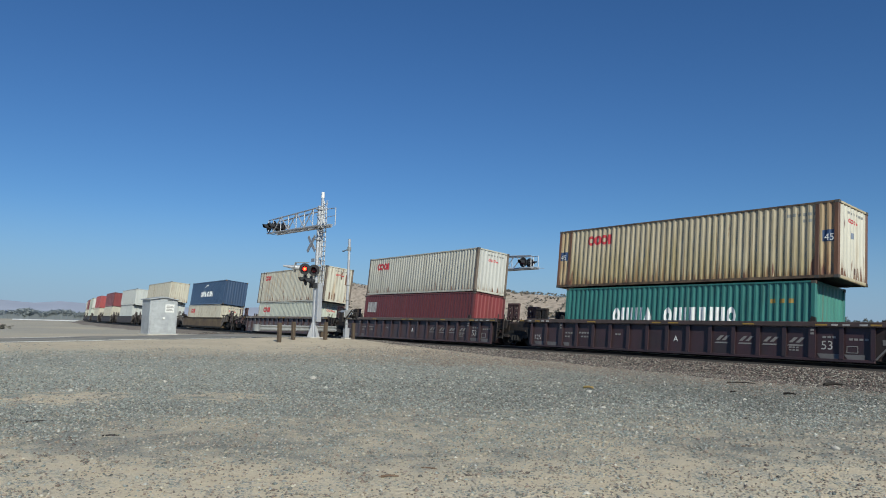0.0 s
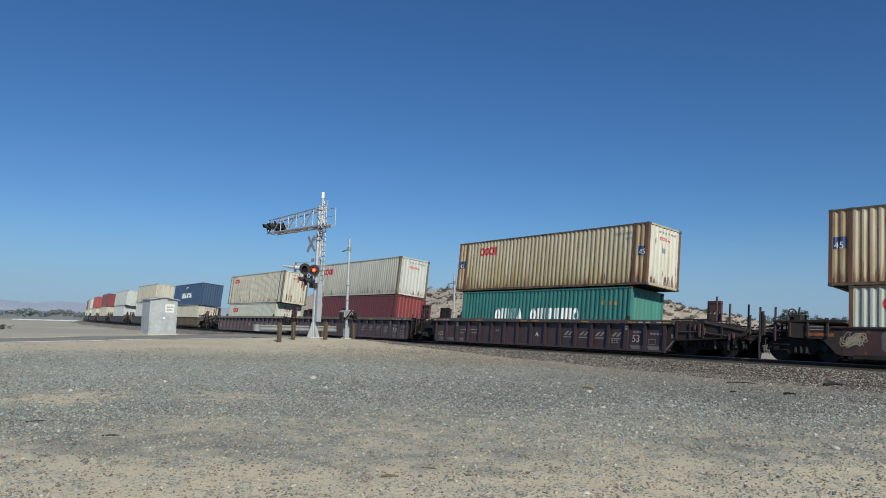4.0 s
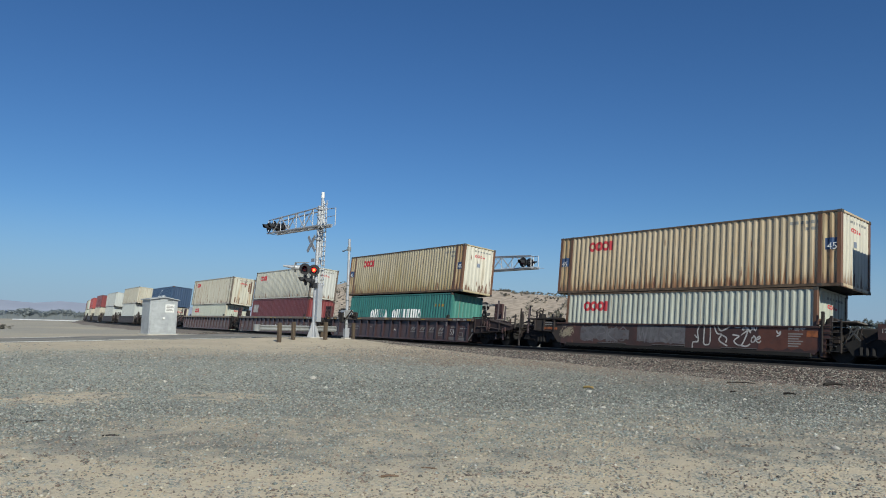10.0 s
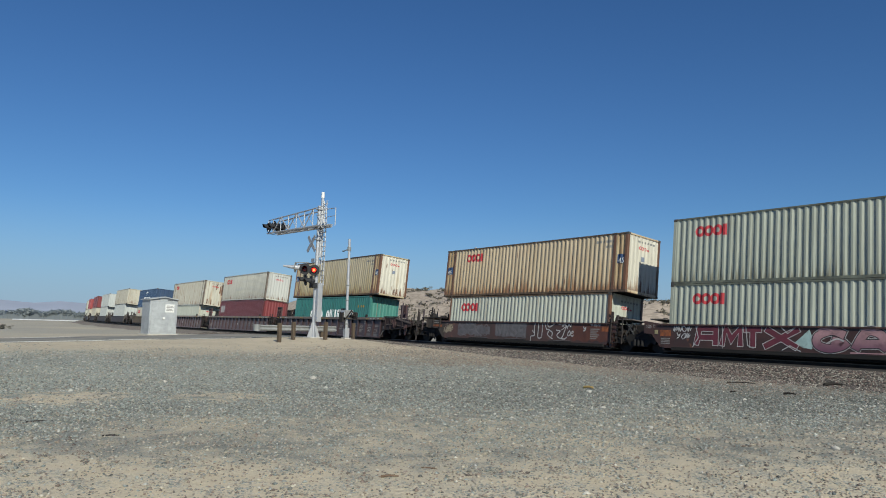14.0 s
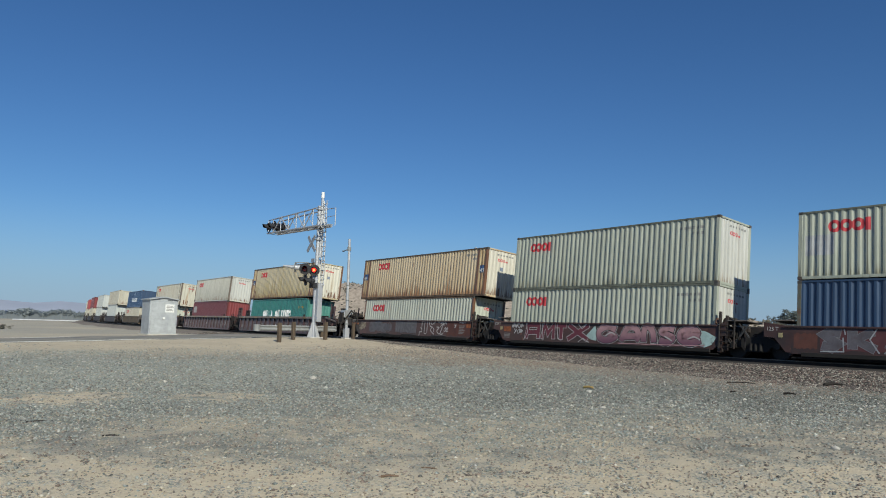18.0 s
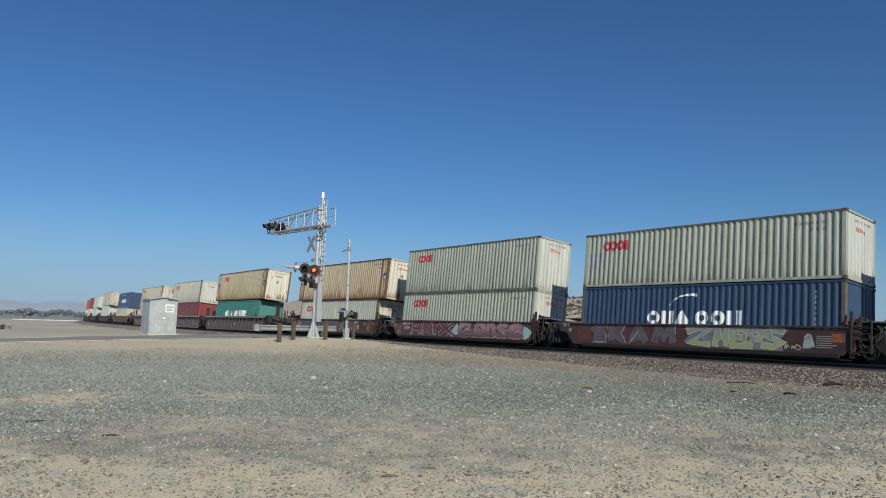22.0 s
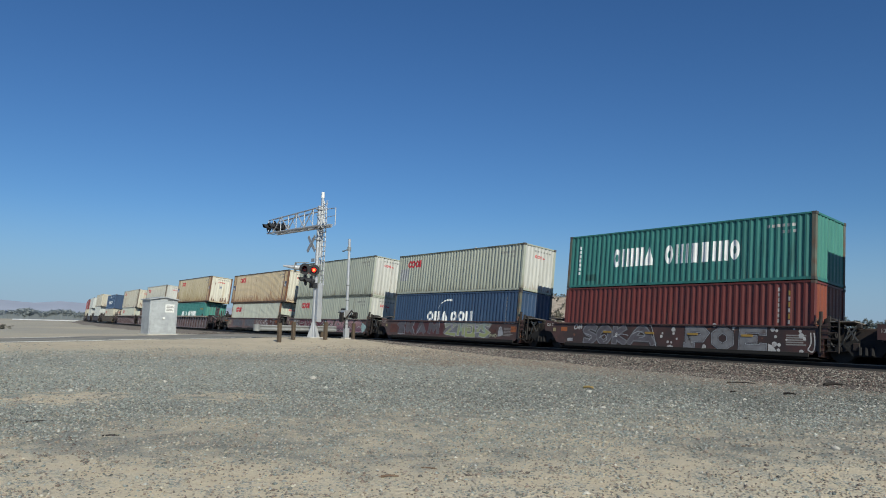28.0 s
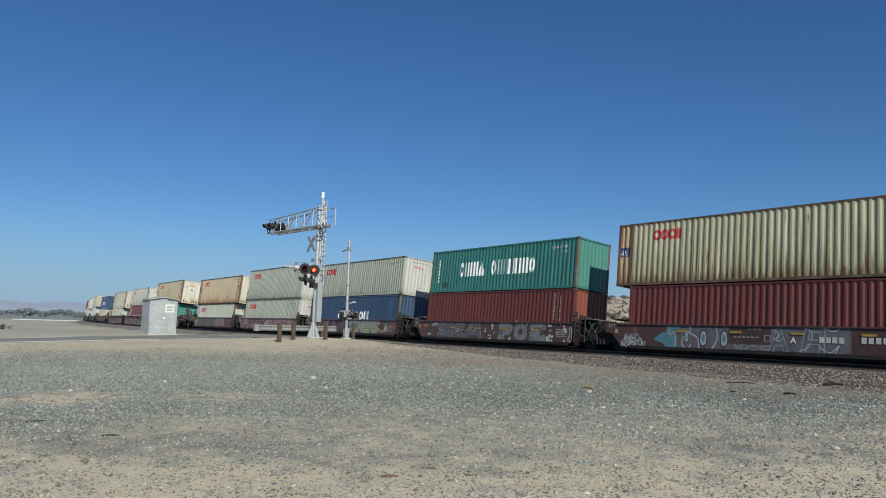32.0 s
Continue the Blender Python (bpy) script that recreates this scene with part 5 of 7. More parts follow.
def cantilever_signal(m, label, lit, L=6.15, heads=((-5.3, 0), (-6.05, 0), (-5.3, 180), (-6.05, 180))):
    """A lattice-armed signal: the arm reaches along -x, the road's near lane faces -y."""
    sig = thing("cantilever_signal", m, label, "crossing signal", "crossing signals")
    H = 7.75
    part("base_flange", Geo().box(-0.42, 0.42, -0.42, 0.42, -0.25, 0.06, 0.02), M_CONCRETE, sig, "concrete footing")
    foot = Geo()
    for a in range(4):
        c, s = math.cos(a * math.pi / 2), math.sin(a * math.pi / 2)
        q = pose(0, 0, 0, 0, 0, a * 90)
        foot.add([q @ Vector(p) for p in ((0.1, -0.02, 0.06), (0.4, -0.02, 0.06), (0.11, -0.02, 0.95), (0.1, 0.02, 0.06), (0.4, 0.02, 0.06), (0.11, 0.02, 0.95))], [(0, 1, 2), (3, 5, 4), (0, 3, 4, 1), (1, 4, 5, 2), (2, 5, 3, 0)])
    part("base_fins", foot, M_ALU, sig)
    part("mast", Geo().tube((0, 0, 0), (0, 0, H), 0.12, 16, 0.1), M_ALU, sig)
    part("mast", Geo().tube((0.04, 0.17, 4.7), (0.04, 0.17, H + 0.5), 0.085, 12), M_ALU, sig)
    part("mast_cap" if lit else "mast_tip", Geo().tube((0.04, 0.17, H + 0.5), (0.04, 0.17, H + 0.84), 0.1, 12, 0.085) if lit else Geo().tube((0.04, 0.17, H + 0.5), (0.04, 0.17, H + 0.55), 0.09, 10), M_SIGN if lit else M_ALU, sig, "white mast cap" if lit else "")
    for z in (5.7, 6.4, 7.5):
        part("clamp", Geo().box(-0.15, 0.17, -0.15, 0.28, z, z + 0.07, 0.01), M_ALU, sig)
    ladder = part("ladder", Geo().tube((0.2, 0.2, 3.0), (0.2, 0.2, H + 0.3), 0.034, 6).tube((0.5, 0.2, 3.0), (0.5, 0.2, H + 0.3), 0.034, 6), M_ALU, sig)
    for i in range(18):
        part("rung", Geo().tube((0.17, 0.2, 3.1 + i * 0.28), (0.57, 0.2, 3.1 + i * 0.28), 0.034, 6), M_ALU, ladder)
    zt, zb = 7.55, 6.5
    for y in (-0.35, 0.35):
        part("arm_chord", Geo().tube((0.3, y, zt), (-L + 0.6, y, zt - 0.2), 0.045, 8), M_ALU, sig)
        part("arm_chord", Geo().tube((0.9, y, zb), (-L, y, zb), 0.06, 8), M_ALU, sig)
        for i in range(6):
            x = -0.1 - i * 1.05
            if y < 0:
                part("arm_brace", Geo().tube((x, y, zb), (x, y, zt - 0.03 * i), 0.03, 6), M_ALU, sig)
            if i < 5:
                up, down = (x, y, zt - 0.03 * i), (x - 1.05, y, zb)
                if i % 2:
                    up, down = (x - 1.05, y, zt - 0.03 * i - 0.03), (x, y, zb)
                part("arm_brace", Geo().tube(up, down, 0.036 if y < 0 else 0.025, 6), M_ALU, sig)
        part("handrail", Geo().tube((0.3, y, zt + 0.02), (1.3, y, zt), 0.025, 6).tube((0.3, y, zt - 0.45), (1.3, y, zt - 0.45), 0.02, 6).tube((1.3, y, zt), (1.3, y, zb), 0.025, 6), M_ALU, sig)
    for i in range(9):
        x = 0.9 - i * 0.9
        part("arm_tie", Geo().tube((x, -0.35, zb), (x, 0.35, zb), 0.02, 6), M_ALU, sig)
    grating = Geo().box(-L, 1.3, -0.2, -0.16, zb + 0.02, zb + 0.07).box(-L, 1.3, 0.16, 0.2, zb + 0.02, zb + 0.07)
    for i in range(int((L + 1.3) / 0.16)):
        grating.box(-L + i * 0.16, -L + i * 0.16 + 0.07, -0.2, 0.2, zb + 0.072, zb + 0.1)
    part("walkway", grating, M_ALU, sig, "pale grating walkway")
    for x, f in heads:
        light_head(sig, x, {0: -0.45, 180: 0.45}.get(f, 0.0), zb + 0.42, f)
    part("lamp_bar", Geo().tube((-L + 1.5, 0, zb + 0.42), (-L - 0.1, 0, zb + 0.42), 0.05, 8), M_BLACK, sig)
    for y in (-0.35, 0.35):
        part("arm_end", Geo().tube((-L + 0.1, y, zb), (-L + 0.1, y, zt - 0.2), 0.03, 6).tube((-L + 0.1, y, zt - 0.2), (-L + 0.65, y, zt - 0.2), 0.03, 6), M_ALU, sig)
    buck = part("crossbuck", Geo().box(-0.62, 0.62, -0.02, 0.02, -0.11, 0.11).turned(pose(-0.28, -0.25, 5.5, 0, 45, 0)), M_SIGN_BACK, sig, "crossed grey boards")
    part("board", Geo().box(-0.62, 0.62, -0.05, -0.01, -0.11, 0.11).turned(pose(-0.28, -0.25, 5.5, 0, -45, 0)), M_SIGN_BACK, buck)
    part("track_sign", Geo().box(-0.26, 0.12, -0.24, -0.22, 4.42, 4.62), M_SIGN_BACK, sig)
    part("lamp_arm", Geo().tube((-0.75, -1.3, 4.1), (0, 0, 4.05), 0.045, 8).tube((-0.35, -0.6, 4.05), (-0.35, -0.6, 3.4), 0.04, 8).tube((-0.7, -1.2, 4.1), (-0.4, -0.7, 4.05), 0.08, 10), M_GALV, sig)
    part("bell", Geo().tube((-0.1, 0.25, 4.45), (-0.25, 0.25, 4.45), 0.16, 14, 0.06), M_ALU, sig)
    light_head(sig, -0.03, -0.75, 3.98, 58, 0 if lit else None)
    light_head(sig, 0.23, -0.29, 3.93, 58, 1 if lit else None)
    light_head(sig, -0.35, -0.62, 3.35, -15)
    light_head(sig, 0.0, -0.45, 3.3, -15)
    if lit:
        part("horn", Geo().tube((-0.62, -1.05, 4.06), (-1.05, -1.6, 4.14), 0.13, 12, 0.05).tube((-0.2, -0.5, 4.04), (-0.62, -1.05, 4.06), 0.15, 12), M_ALU, sig, "pale grey horn")
        part("horn_bracket", Geo().tube((-0.62, -1.03, 4.06), (-0.645, -1.06, 4.06), 0.3, 14).tube((-0.62, -1.04, 4.34), (-0.1, -0.45, 4.36), 0.03, 6), M_GALV, sig, "round grey backing plate")
    part("junction_box", Geo().box(-0.26, 0.26, -0.3, 0.2, 2.9, 3.2, 0.02), M_BLACK, sig)
    part("control_case", Geo().box(0.12, 0.42, -0.05, 0.25, 0.95, 3.2, 0.02), M_ALU, sig, "long grey control case")
    return sig


def on_ground(x, y, turn=0.0, sink=0.0):
    return pose(x, y, ground_z(x, y) - sink, 0, 0, turn)


cantilever_signal(on_ground(-37.66, 20.53) @ pose(0, 0, 0, 0, 0.9, 0), "aluminium cantilever crossing signal with red flashing lamps", True)
cantilever_signal(pose(-39.9, 35.1, -1.45, 0, 0, 180), "aluminium cantilever crossing signal beyond the track", False, 5.9, ((-5.05, 180), (-5.05, 0)))


def signal_pole(m, label):
    """A slim pole with a short bracket and a case at breast height."""
    p = thing("signal_pole", m, label, "pole", "signal poles")
    part("pole", Geo().tube((0, 0, 0), (0, 0, 6.1), 0.09, 12, 0.075), M_ALU, p)
    part("bracket", Geo().tube((0, 0, 5.5), (-0.65, 0, 5.38), 0.03, 6).tube((-0.65, 0, 5.38), (-0.75, 0, 5.4), 0.05, 8), M_GALV, p)
    part("collar", Geo().tube((0, 0, 5.35), (0, 0, 5.6), 0.12, 10).tube((0, 0, 3.2), (0, 0, 3.28), 0.11, 10), M_GALV, p)
    part("gear_case", Geo().box(-0.28, 0.3, -0.3, 0.3, 1.25, 1.75, 0.05), M_GALV, p, "grey gear case")
    for x0, x1, z0, z1 in ((-0.95, -0.32, 1.35, 1.85), (0.34, 0.95, 1.22, 1.62)):
        part("counterweight", Geo().box(x0, x1, 0.1, 0.22, z0, z1, 0.05), M_STEEL_DARK, p, "dark counterweight")
    part("crank_arm", Geo().beam((-0.75, 0.05, 1.15), (0.75, 0.05, 1.45), 0.08, 0.12), M_STEEL_DARK, p)
    part("gate_bracket", Geo().box(-0.2, 0.2, -0.42, -0.3, 1.0, 1.6, 0.03), M_STEEL_DARK, p)
    for x in (-0.55, 0.6):
        part("weight_bolt", Geo().tube((x, 0.08, 1.5), (x, -0.06, 1.5), 0.07, 8), M_GALV, p)
    part("gear_lid", Geo().box(-0.24, 0.26, -0.335, -0.3, 1.3, 1.7, 0.02), M_ALU, p, "pale gear case lid")
    part("link_rod", Geo().tube((-0.85, -0.1, 1.6), (-0.28, -0.15, 1.68), 0.045, 6), M_GALV, p)
    part("link_rod", Geo().tube((0.3, -0.2, 1.3), (0.8, -0.15, 1.72), 0.035, 6).tube((0.8, -0.15, 1.72), (0.98, -0.1, 1.5), 0.03, 6), M_STEEL_DARK, p)
    part("conduit", Geo().pipe([(0.05, -0.16, 1.25), (0.12, -0.2, 1.0), (0.1, -0.2, 0.75), (0.04, -0.16, 0.6)], 0.025, 6), M_STEEL_DARK, p)
    part("clamp", Geo().tube((0, 0, 0.86), (0, 0, 0.94), 0.13, 10).tube((0, 0, 2.3), (0, 0, 2.36), 0.115, 10), M_GALV, p)
    part("case", Geo().box(-0.15, 0.15, -0.15, 0.15, 0.08, 0.66, 0.03), M_ALU, p)
    part("footing", Geo().box(-0.22, 0.22, -0.22, 0.22, -0.2, 0.08, 0.02), M_CONCRETE, p)
    return p


signal_pole(on_ground(-38.08, 22.99), "slim aluminium pole with a gear case, arm removed")
signal_pole(pose(-41.7, 34.4, -1.2), "slim aluminium pole with a gear case beyond the track")


def guardrail():
    """A W-beam rail with rounded ends on timber posts."""
    g = thing("guardrail", on_ground(-38.6, 20.2), "galvanised W-beam guardrail on timber posts", "guardrail")
    prof = [(0.0, 0.36), (0.05, 0.43), (0.0, 0.5), (0.0, 0.55), (0.05, 0.62), (0.0, 0.69)]
    b = Geo()
    n = 12
    for i in range(n + 1):
        y = -2.6 + 5.0 * i / n
        b.v += [(x, y, z) for x, z in prof] + [(x - 0.012, y, z) for x, z in prof]
    k = len(prof)
    for i in range(n):
        for q in range(k - 1):
            for o in (0, k):
                b.f.append((i * 2 * k + o + q, i * 2 * k + o + q + 1, (i + 1) * 2 * k + o + q + 1, (i + 1) * 2 * k + o + q))
    part("beam", b, M_GALV, g)
    for y in (-2.75,):
        part("rounded_end", Geo().tube((0.0, y, 0.34), (0.0, y, 0.71), 0.2, 14), M_GALV, g)
    for y in (-0.4, 1.5):
        part("post", Geo().box(-0.24, -0.06, y - 0.09, y + 0.09, -0.3, 0.74, 0.01), M_TIMBER, g)


guardrail()
for x, y, h in ((-34.3, 16.75, 0.98), (-35.7, 18.25, 0.95), (-35.4, 20.05, 0.98), (-38.9, 24.0, 1.0)):
    p = new("wooden_post", Geo().box(-0.09, 0.09, -0.09, 0.09, -0.3, h, 0.015).mesh("wooden_post", M_TIMBER))
    p.matrix_basis = on_ground(x, y, 12)
    tagged(p, "short weathered square timber post in sand", "post", "timber posts by the signal")


def equipment_hut():
    """A steel signal case like a small hut, with a low gable roof and a notice."""
    h = thing("equipment_hut", pose(-53.8, 16.78, ground_z(-53.0, 16.45) - 0.02, 0, 0, 92), "grey steel equipment hut with a white notice", "equipment hut")
    w, d, t = 0.98, 0.8, 2.5
    part("plinth", Geo().box(-w - 0.12, w + 0.12, -d - 0.12, d + 0.12, -0.5, 0.08, 0.02), M_CONCRETE, h, "pale concrete pad")
    part("wall", Geo().slab([(-w, 0.08), (w, 0.08), (w, t), (0, t + 0.16), (-w, t)], -d, d), M_HUT, h)
    roof = Geo().slab([(-w - 0.1, t - 0.01), (0, t + 0.17), (w + 0.1, t - 0.01), (w + 0.1, t + 0.05), (0, t + 0.24), (-w - 0.1, t + 0.05)], -d - 0.14, d + 0.12)
    part("roof", roof, M_HUT, h)
    door = part("door", Geo().box(-0.86, 0.86, -d - 0.03, -d - 0.004, 0.16, t - 0.14, 0.01), M_HUT, h)
    part("notice", Geo().box(0.1, 0.74, -d - 0.045, -d - 0.032, 1.62, 2.2), M_SIGN, door, "white printed notice")
    for i, wd in enumerate((0.46, 0.5, 0.4, 0.48)):
        part("print", Geo().box(0.18, 0.18 + wd, -d - 0.05, -d - 0.046, 2.05 - i * 0.11, 2.1 - i * 0.11), M_CODE, door)
    part("handle", Geo().tube((0.02, -d - 0.03, 1.2), (0.02, -d - 0.09, 1.2), 0.085, 12), M_SIGN, door, "bright round handle")
    for z in (0.5, 1.3, 2.1):
        part("hinge", Geo().tube((-0.9, -d - 0.02, z), (-0.9, -d - 0.02, z + 0.16), 0.025, 8), M_ALU, door)
    part("vent", Geo().box(0.2, 0.55, -d - 0.14 - 0.02, -d - 0.14 - 0.0, t - 0.06, t - 0.02), M_BLACK, h)


M_HUT = surface("hut_grey_paint", (0.40, 0.42, 0.43), rough=0.5, metal=0.2, spread=0.14, scale=5, grain=30, bump=0.06, second=(0.3, 0.31, 0.33), amount=0.4, patch=1.2)
equipment_hut()

# ---- plants and the far distance ----
def leaf_material(name, a, b):
    m = bpy.data.materials.new(name)
    n, l, bsdf = nodes_of(m)
    bsdf.inputs["Roughness"].default_value = 0.85
    ramp = n.new("ShaderNodeValToRGB")
    ramp.color_ramp.elements[0].color, ramp.color_ramp.elements[1].color = (*a, 1), (*b, 1)
    l.new(n.new("ShaderNodeNewGeometry").outputs["Random Per Island"], ramp.inputs[0])
    l.new(ramp.outputs[0], bsdf.inputs["Base Color"])
    through_leaf = n.new("ShaderNodeBsdfTranslucent")
    l.new(ramp.outputs[0], through_leaf.inputs["Color"])
    both = n.new("ShaderNodeMixShader")
    both.inputs[0].default_value = 0.5
    l.new(bsdf.outputs[0], both.inputs[1])
    l.new(through_leaf.outputs[0], both.inputs[2])
    l.new(both.outputs[0], n["Material Output"].inputs["Surface"])
    return m


M_LEAF = leaf_material("dusty_green_leaves", (0.13, 0.16, 0.16), (0.2, 0.23, 0.22))
M_SCRUB = leaf_material("dry_scrub_twigs", (0.15, 0.145, 0.12), (0.3, 0.275, 0.215))
M_BARK = surface("grey_bark", (0.13, 0.105, 0.08), rough=0.9, spread=0.3)


def leaves(rng, centres, size, count):
    """Small bent leaves strewn round centres (x, y, z, r)."""
    g = Geo()
    for cx, cy, cz, r in centres:
        for _ in range(count):
            d = Vector((rng.gauss(0, 1), rng.gauss(0, 1), rng.gauss(0, 0.8)))
            p = Vector((cx, cy, cz)) + d.normalized() * r * rng.uniform(0.25, 1.0)
            a = Vector((rng.uniform(-1, 1), rng.uniform(-1, 1), rng.uniform(-0.6, 1))).normalized()
            b = a.orthogonal().normalized()
            s = size * rng.uniform(0.6, 1.3)
            g.add([p - a * s, p + b * s * 0.45, p + a * s, p - b * s * 0.45 + a.cross(b) * s * 0.2], [(0, 1, 2, 3)])
    return g


def tree(x, y, h, seed, label="dusty grey-green desert tree behind the line"):
    rng = random.Random(seed)
    t = thing("tree", on_ground(x, y, rng.uniform(0, 360), 0.1), label, "tree", "trees beyond the line")
    g = Geo().tube((0, 0, 0), (0.05 * h, 0, h * 0.4), 0.045 * h, 8, 0.028 * h)
    cs = []
    for i in range(34):
        a, q = rng.uniform(0, math.tau), rng.uniform(0.08, 0.85)
        k = math.sqrt(rng.random()) * 0.46 * math.sin(math.pi * (0.25 + 0.7 * q)) * h
        cs.append((math.cos(a) * k, math.sin(a) * k, q * h, h * rng.uniform(0.08, 0.15)))
    for i in range(9):
        a = rng.uniform(0, math.tau)
        tip = (math.cos(a) * h * rng.uniform(0.15, 0.42), math.sin(a) * h * rng.uniform(0.15, 0.42), h * rng.uniform(0.35, 0.92))
        g.tube((0.03 * h, 0, h * rng.uniform(0.18, 0.4)), tip, 0.02 * h, 6, 0.006 * h)
        cs += [(tip[0] * 1.1, tip[1] * 1.1, h * 0.15, h * 0.14)] if i % 2 else []
        cs += [(tip[0] + rng.gauss(0, 0.07) * h, tip[1] + rng.gauss(0, 0.07) * h, tip[2] + rng.gauss(0, 0.05) * h, h * rng.uniform(0.09, 0.17)) for _ in range(3)]
    part("trunk", g, M_BARK, t)
    part("crown", leaves(rng, cs, 0.045 * h, 26), M_LEAF, t)
    return t


def spot(px_az, r):
    """A place at an azimuth (degrees left of north) and distance."""
    a = radians(px_az)
    return -math.sin(a) * r, math.cos(a) * r


for i, (az, r, h) in enumerate(((28.3, 236, 3.4), (27.0, 228, 3.8), (26.3, 233, 5.2), (25.7, 231, 6.3), (25.0, 232, 6.1), (24.2, 229, 4.6), (23.3, 226, 4.2), (22.5, 232, 4.7), (21.7, 229, 4.2), (21.0, 233, 4.6), (20.1, 205, 4.3), (19.3, 202, 4.6), (18.4, 200, 4.4), (17.5, 203, 4.6), (16.6, 201, 4.2))):
    tree(*spot(az, r), h, 40 + i)


def shrub_mesh(seed, size):
    rng = random.Random(seed)
    cs = [(rng.gauss(0, 0.45) * size, rng.gauss(0, 0.45) * size, abs(rng.gauss(0.3, 0.2)) * size, size * rng.uniform(0.2, 0.4)) for _ in range(9)]
    g = leaves(rng, cs, 0.11 * size, 34)
    for c in cs:
        g.tube((0, 0, -0.2), c[:3], 0.02 * size, 4, 0.008 * size)
    return g.mesh("shrub", M_SCRUB)


SHRUBS = [shrub_mesh(60 + i, 1.0) for i in range(5)]
rng = random.Random(77)
for i in range(295):
    az = rng.uniform(22, 60)
    r = 64 / math.cos(radians(az)) * (rng.uniform(0.95, 1.2) if i % 3 else rng.uniform(1.22, 1.45))
    x, y = spot(az, r)
    if off_line(x, y) < 24:
        continue
    ob = new("shrub", SHRUBS[i % 5])
    k = rng.uniform(0.35, 1.0) + (0.45 if i % 7 == 0 else 0)
    ob.matrix_basis = on_ground(x, y, rng.uniform(0, 360), 0.05) @ Matrix.Diagonal((k, k, k * 0.8, 1))
    tagged(ob, "low dry desert shrub on a sandy bank", "shrub", "shrubs on the bank")
for x, y, k in ((-66, 3.0, 1.3), (-68, 2.2, 1.0), (-95, 12, 1.2), (-110, 8, 1.4)):
    ob = new("shrub", SHRUBS[int(-x) % 5])
    ob.matrix_basis = on_ground(x, y, x * 7, 0.05) @ Matrix.Diagonal((k, k, k * 0.6, 1))
    tagged(ob, "low dry desert shrub on flat sand", "shrub", "shrubs on the plain")

# fine dry tufts all over the bank
tufts = Geo()
rng = random.Random(78)
for i in range(5200):
    az = rng.uniform(20, 61)
    x, y = spot(az, 60 / math.cos(radians(az)) * rng.uniform(0.92, 1.6))
    if off_line(x, y) < 20 or noise.noise((x / 9, y / 9, 2.0)) + 0.5 * noise.noise((x / 2.5, y / 2.5, 7.0)) < -0.12:
        continue
    k, z = rng.uniform(0.1, 0.34), ground_z(x, y)
    for _ in range(5):
        a = rng.uniform(0, math.tau)
        tip = Vector((x + math.cos(a) * k, y + math.sin(a) * k, z + k * rng.uniform(0.5, 1.2)))
        side = Vector((-math.sin(a), math.cos(a), 0)) * k * 0.35
        mid = Vector((x, y, z)).lerp(tip, 0.55)
        tufts.add([(x, y, z - 0.03), mid + side, tip, mid - side], [(0, 1, 2, 3)])
tagged(new("dry_tufts", tufts.mesh("dry_tufts", M_SCRUB)), "small dry desert tufts strewn over the bank", "tufts", kind="stuff")

# distance haze is put into the leaf colour: paler and bluer than the near trees
M_FAR_LEAF = leaf_material("haze_tinted_leaves", (0.29, 0.325, 0.335), (0.35, 0.38, 0.39))
rng = random.Random(5)
cs = []
for i in range(420):
    az = rng.uniform(74.5, 92)
    x, y = spot(az, rng.uniform(390, 440))
    hh = 3.0 + 2.6 * noise.noise((az * 0.7, 1.5, 0)) + 1.3 * noise.noise((az * 3.1, 4.0, 0))
    if az > 82.9:
        hh *= 0.5
    cs += [(x, y, ground_z(x, y) + max(0.6, hh) * q, 1.6) for q in (0.25, 0.6, 0.9)]
wood = leaves(rng, [c for c in cs if c[2] > 0.3], 0.75, 26)
cols, rows = 300, 5
for k in range(rows):
    for i in range(cols):
        az = 74.3 + 18 * i / cols
        hh = 3.6 + 2.6 * noise.noise((az * 0.7, 1.5, 0)) + 1.3 * noise.noise((az * 3.1, 4.0, 0)) + 0.9 * noise.noise((az * 9.0, 2.0, k))
        hh = max(0.5, 0.72 * hh * (0.5 if az > 82.9 else 1.0))
        x, y = spot(az, 385 + 6 * k + 3 * noise.noise((az * 6, k * 1.7, 0)))
        wood.v.append((x, y, ground_z(x, y) - 0.2 + hh * (0, 0.6, 0.9, 1.0, 0.8)[k]))
first = len(wood.v) - rows * cols
wood.f += [(first + k * cols + i, first + k * cols + i + 1, first + (k + 1) * cols + i + 1, first + (k + 1) * cols + i) for k in range(rows - 1) for i in range(cols - 1)]
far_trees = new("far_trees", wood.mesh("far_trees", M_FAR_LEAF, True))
tagged(far_trees, "haze-tinted line of low trees across the plain", "trees", kind="stuff")

M_PALE_SAND = surface("pale_sand", (0.85, 0.84, 0.8), rough=0.9, spread=0.06)
g = Geo()
for az, r0, r1 in [(76 + i * 0.5, 262 + 2 * i, 300 + 5 * i) for i in range(13)]:
    for r in (r0, r1):
        x, y = spot(az, r)
        g.v.append((x, y, ground_z(x, y) + 0.06))
g.f = [(2 * i, 2 * i + 1, 2 * i + 3, 2 * i + 2) for i in range(12)]
tagged(new("sand_strip", g.mesh("sand_strip", M_PALE_SAND)), "bright strip of bare white sand on the plain", "sand", kind="structure")

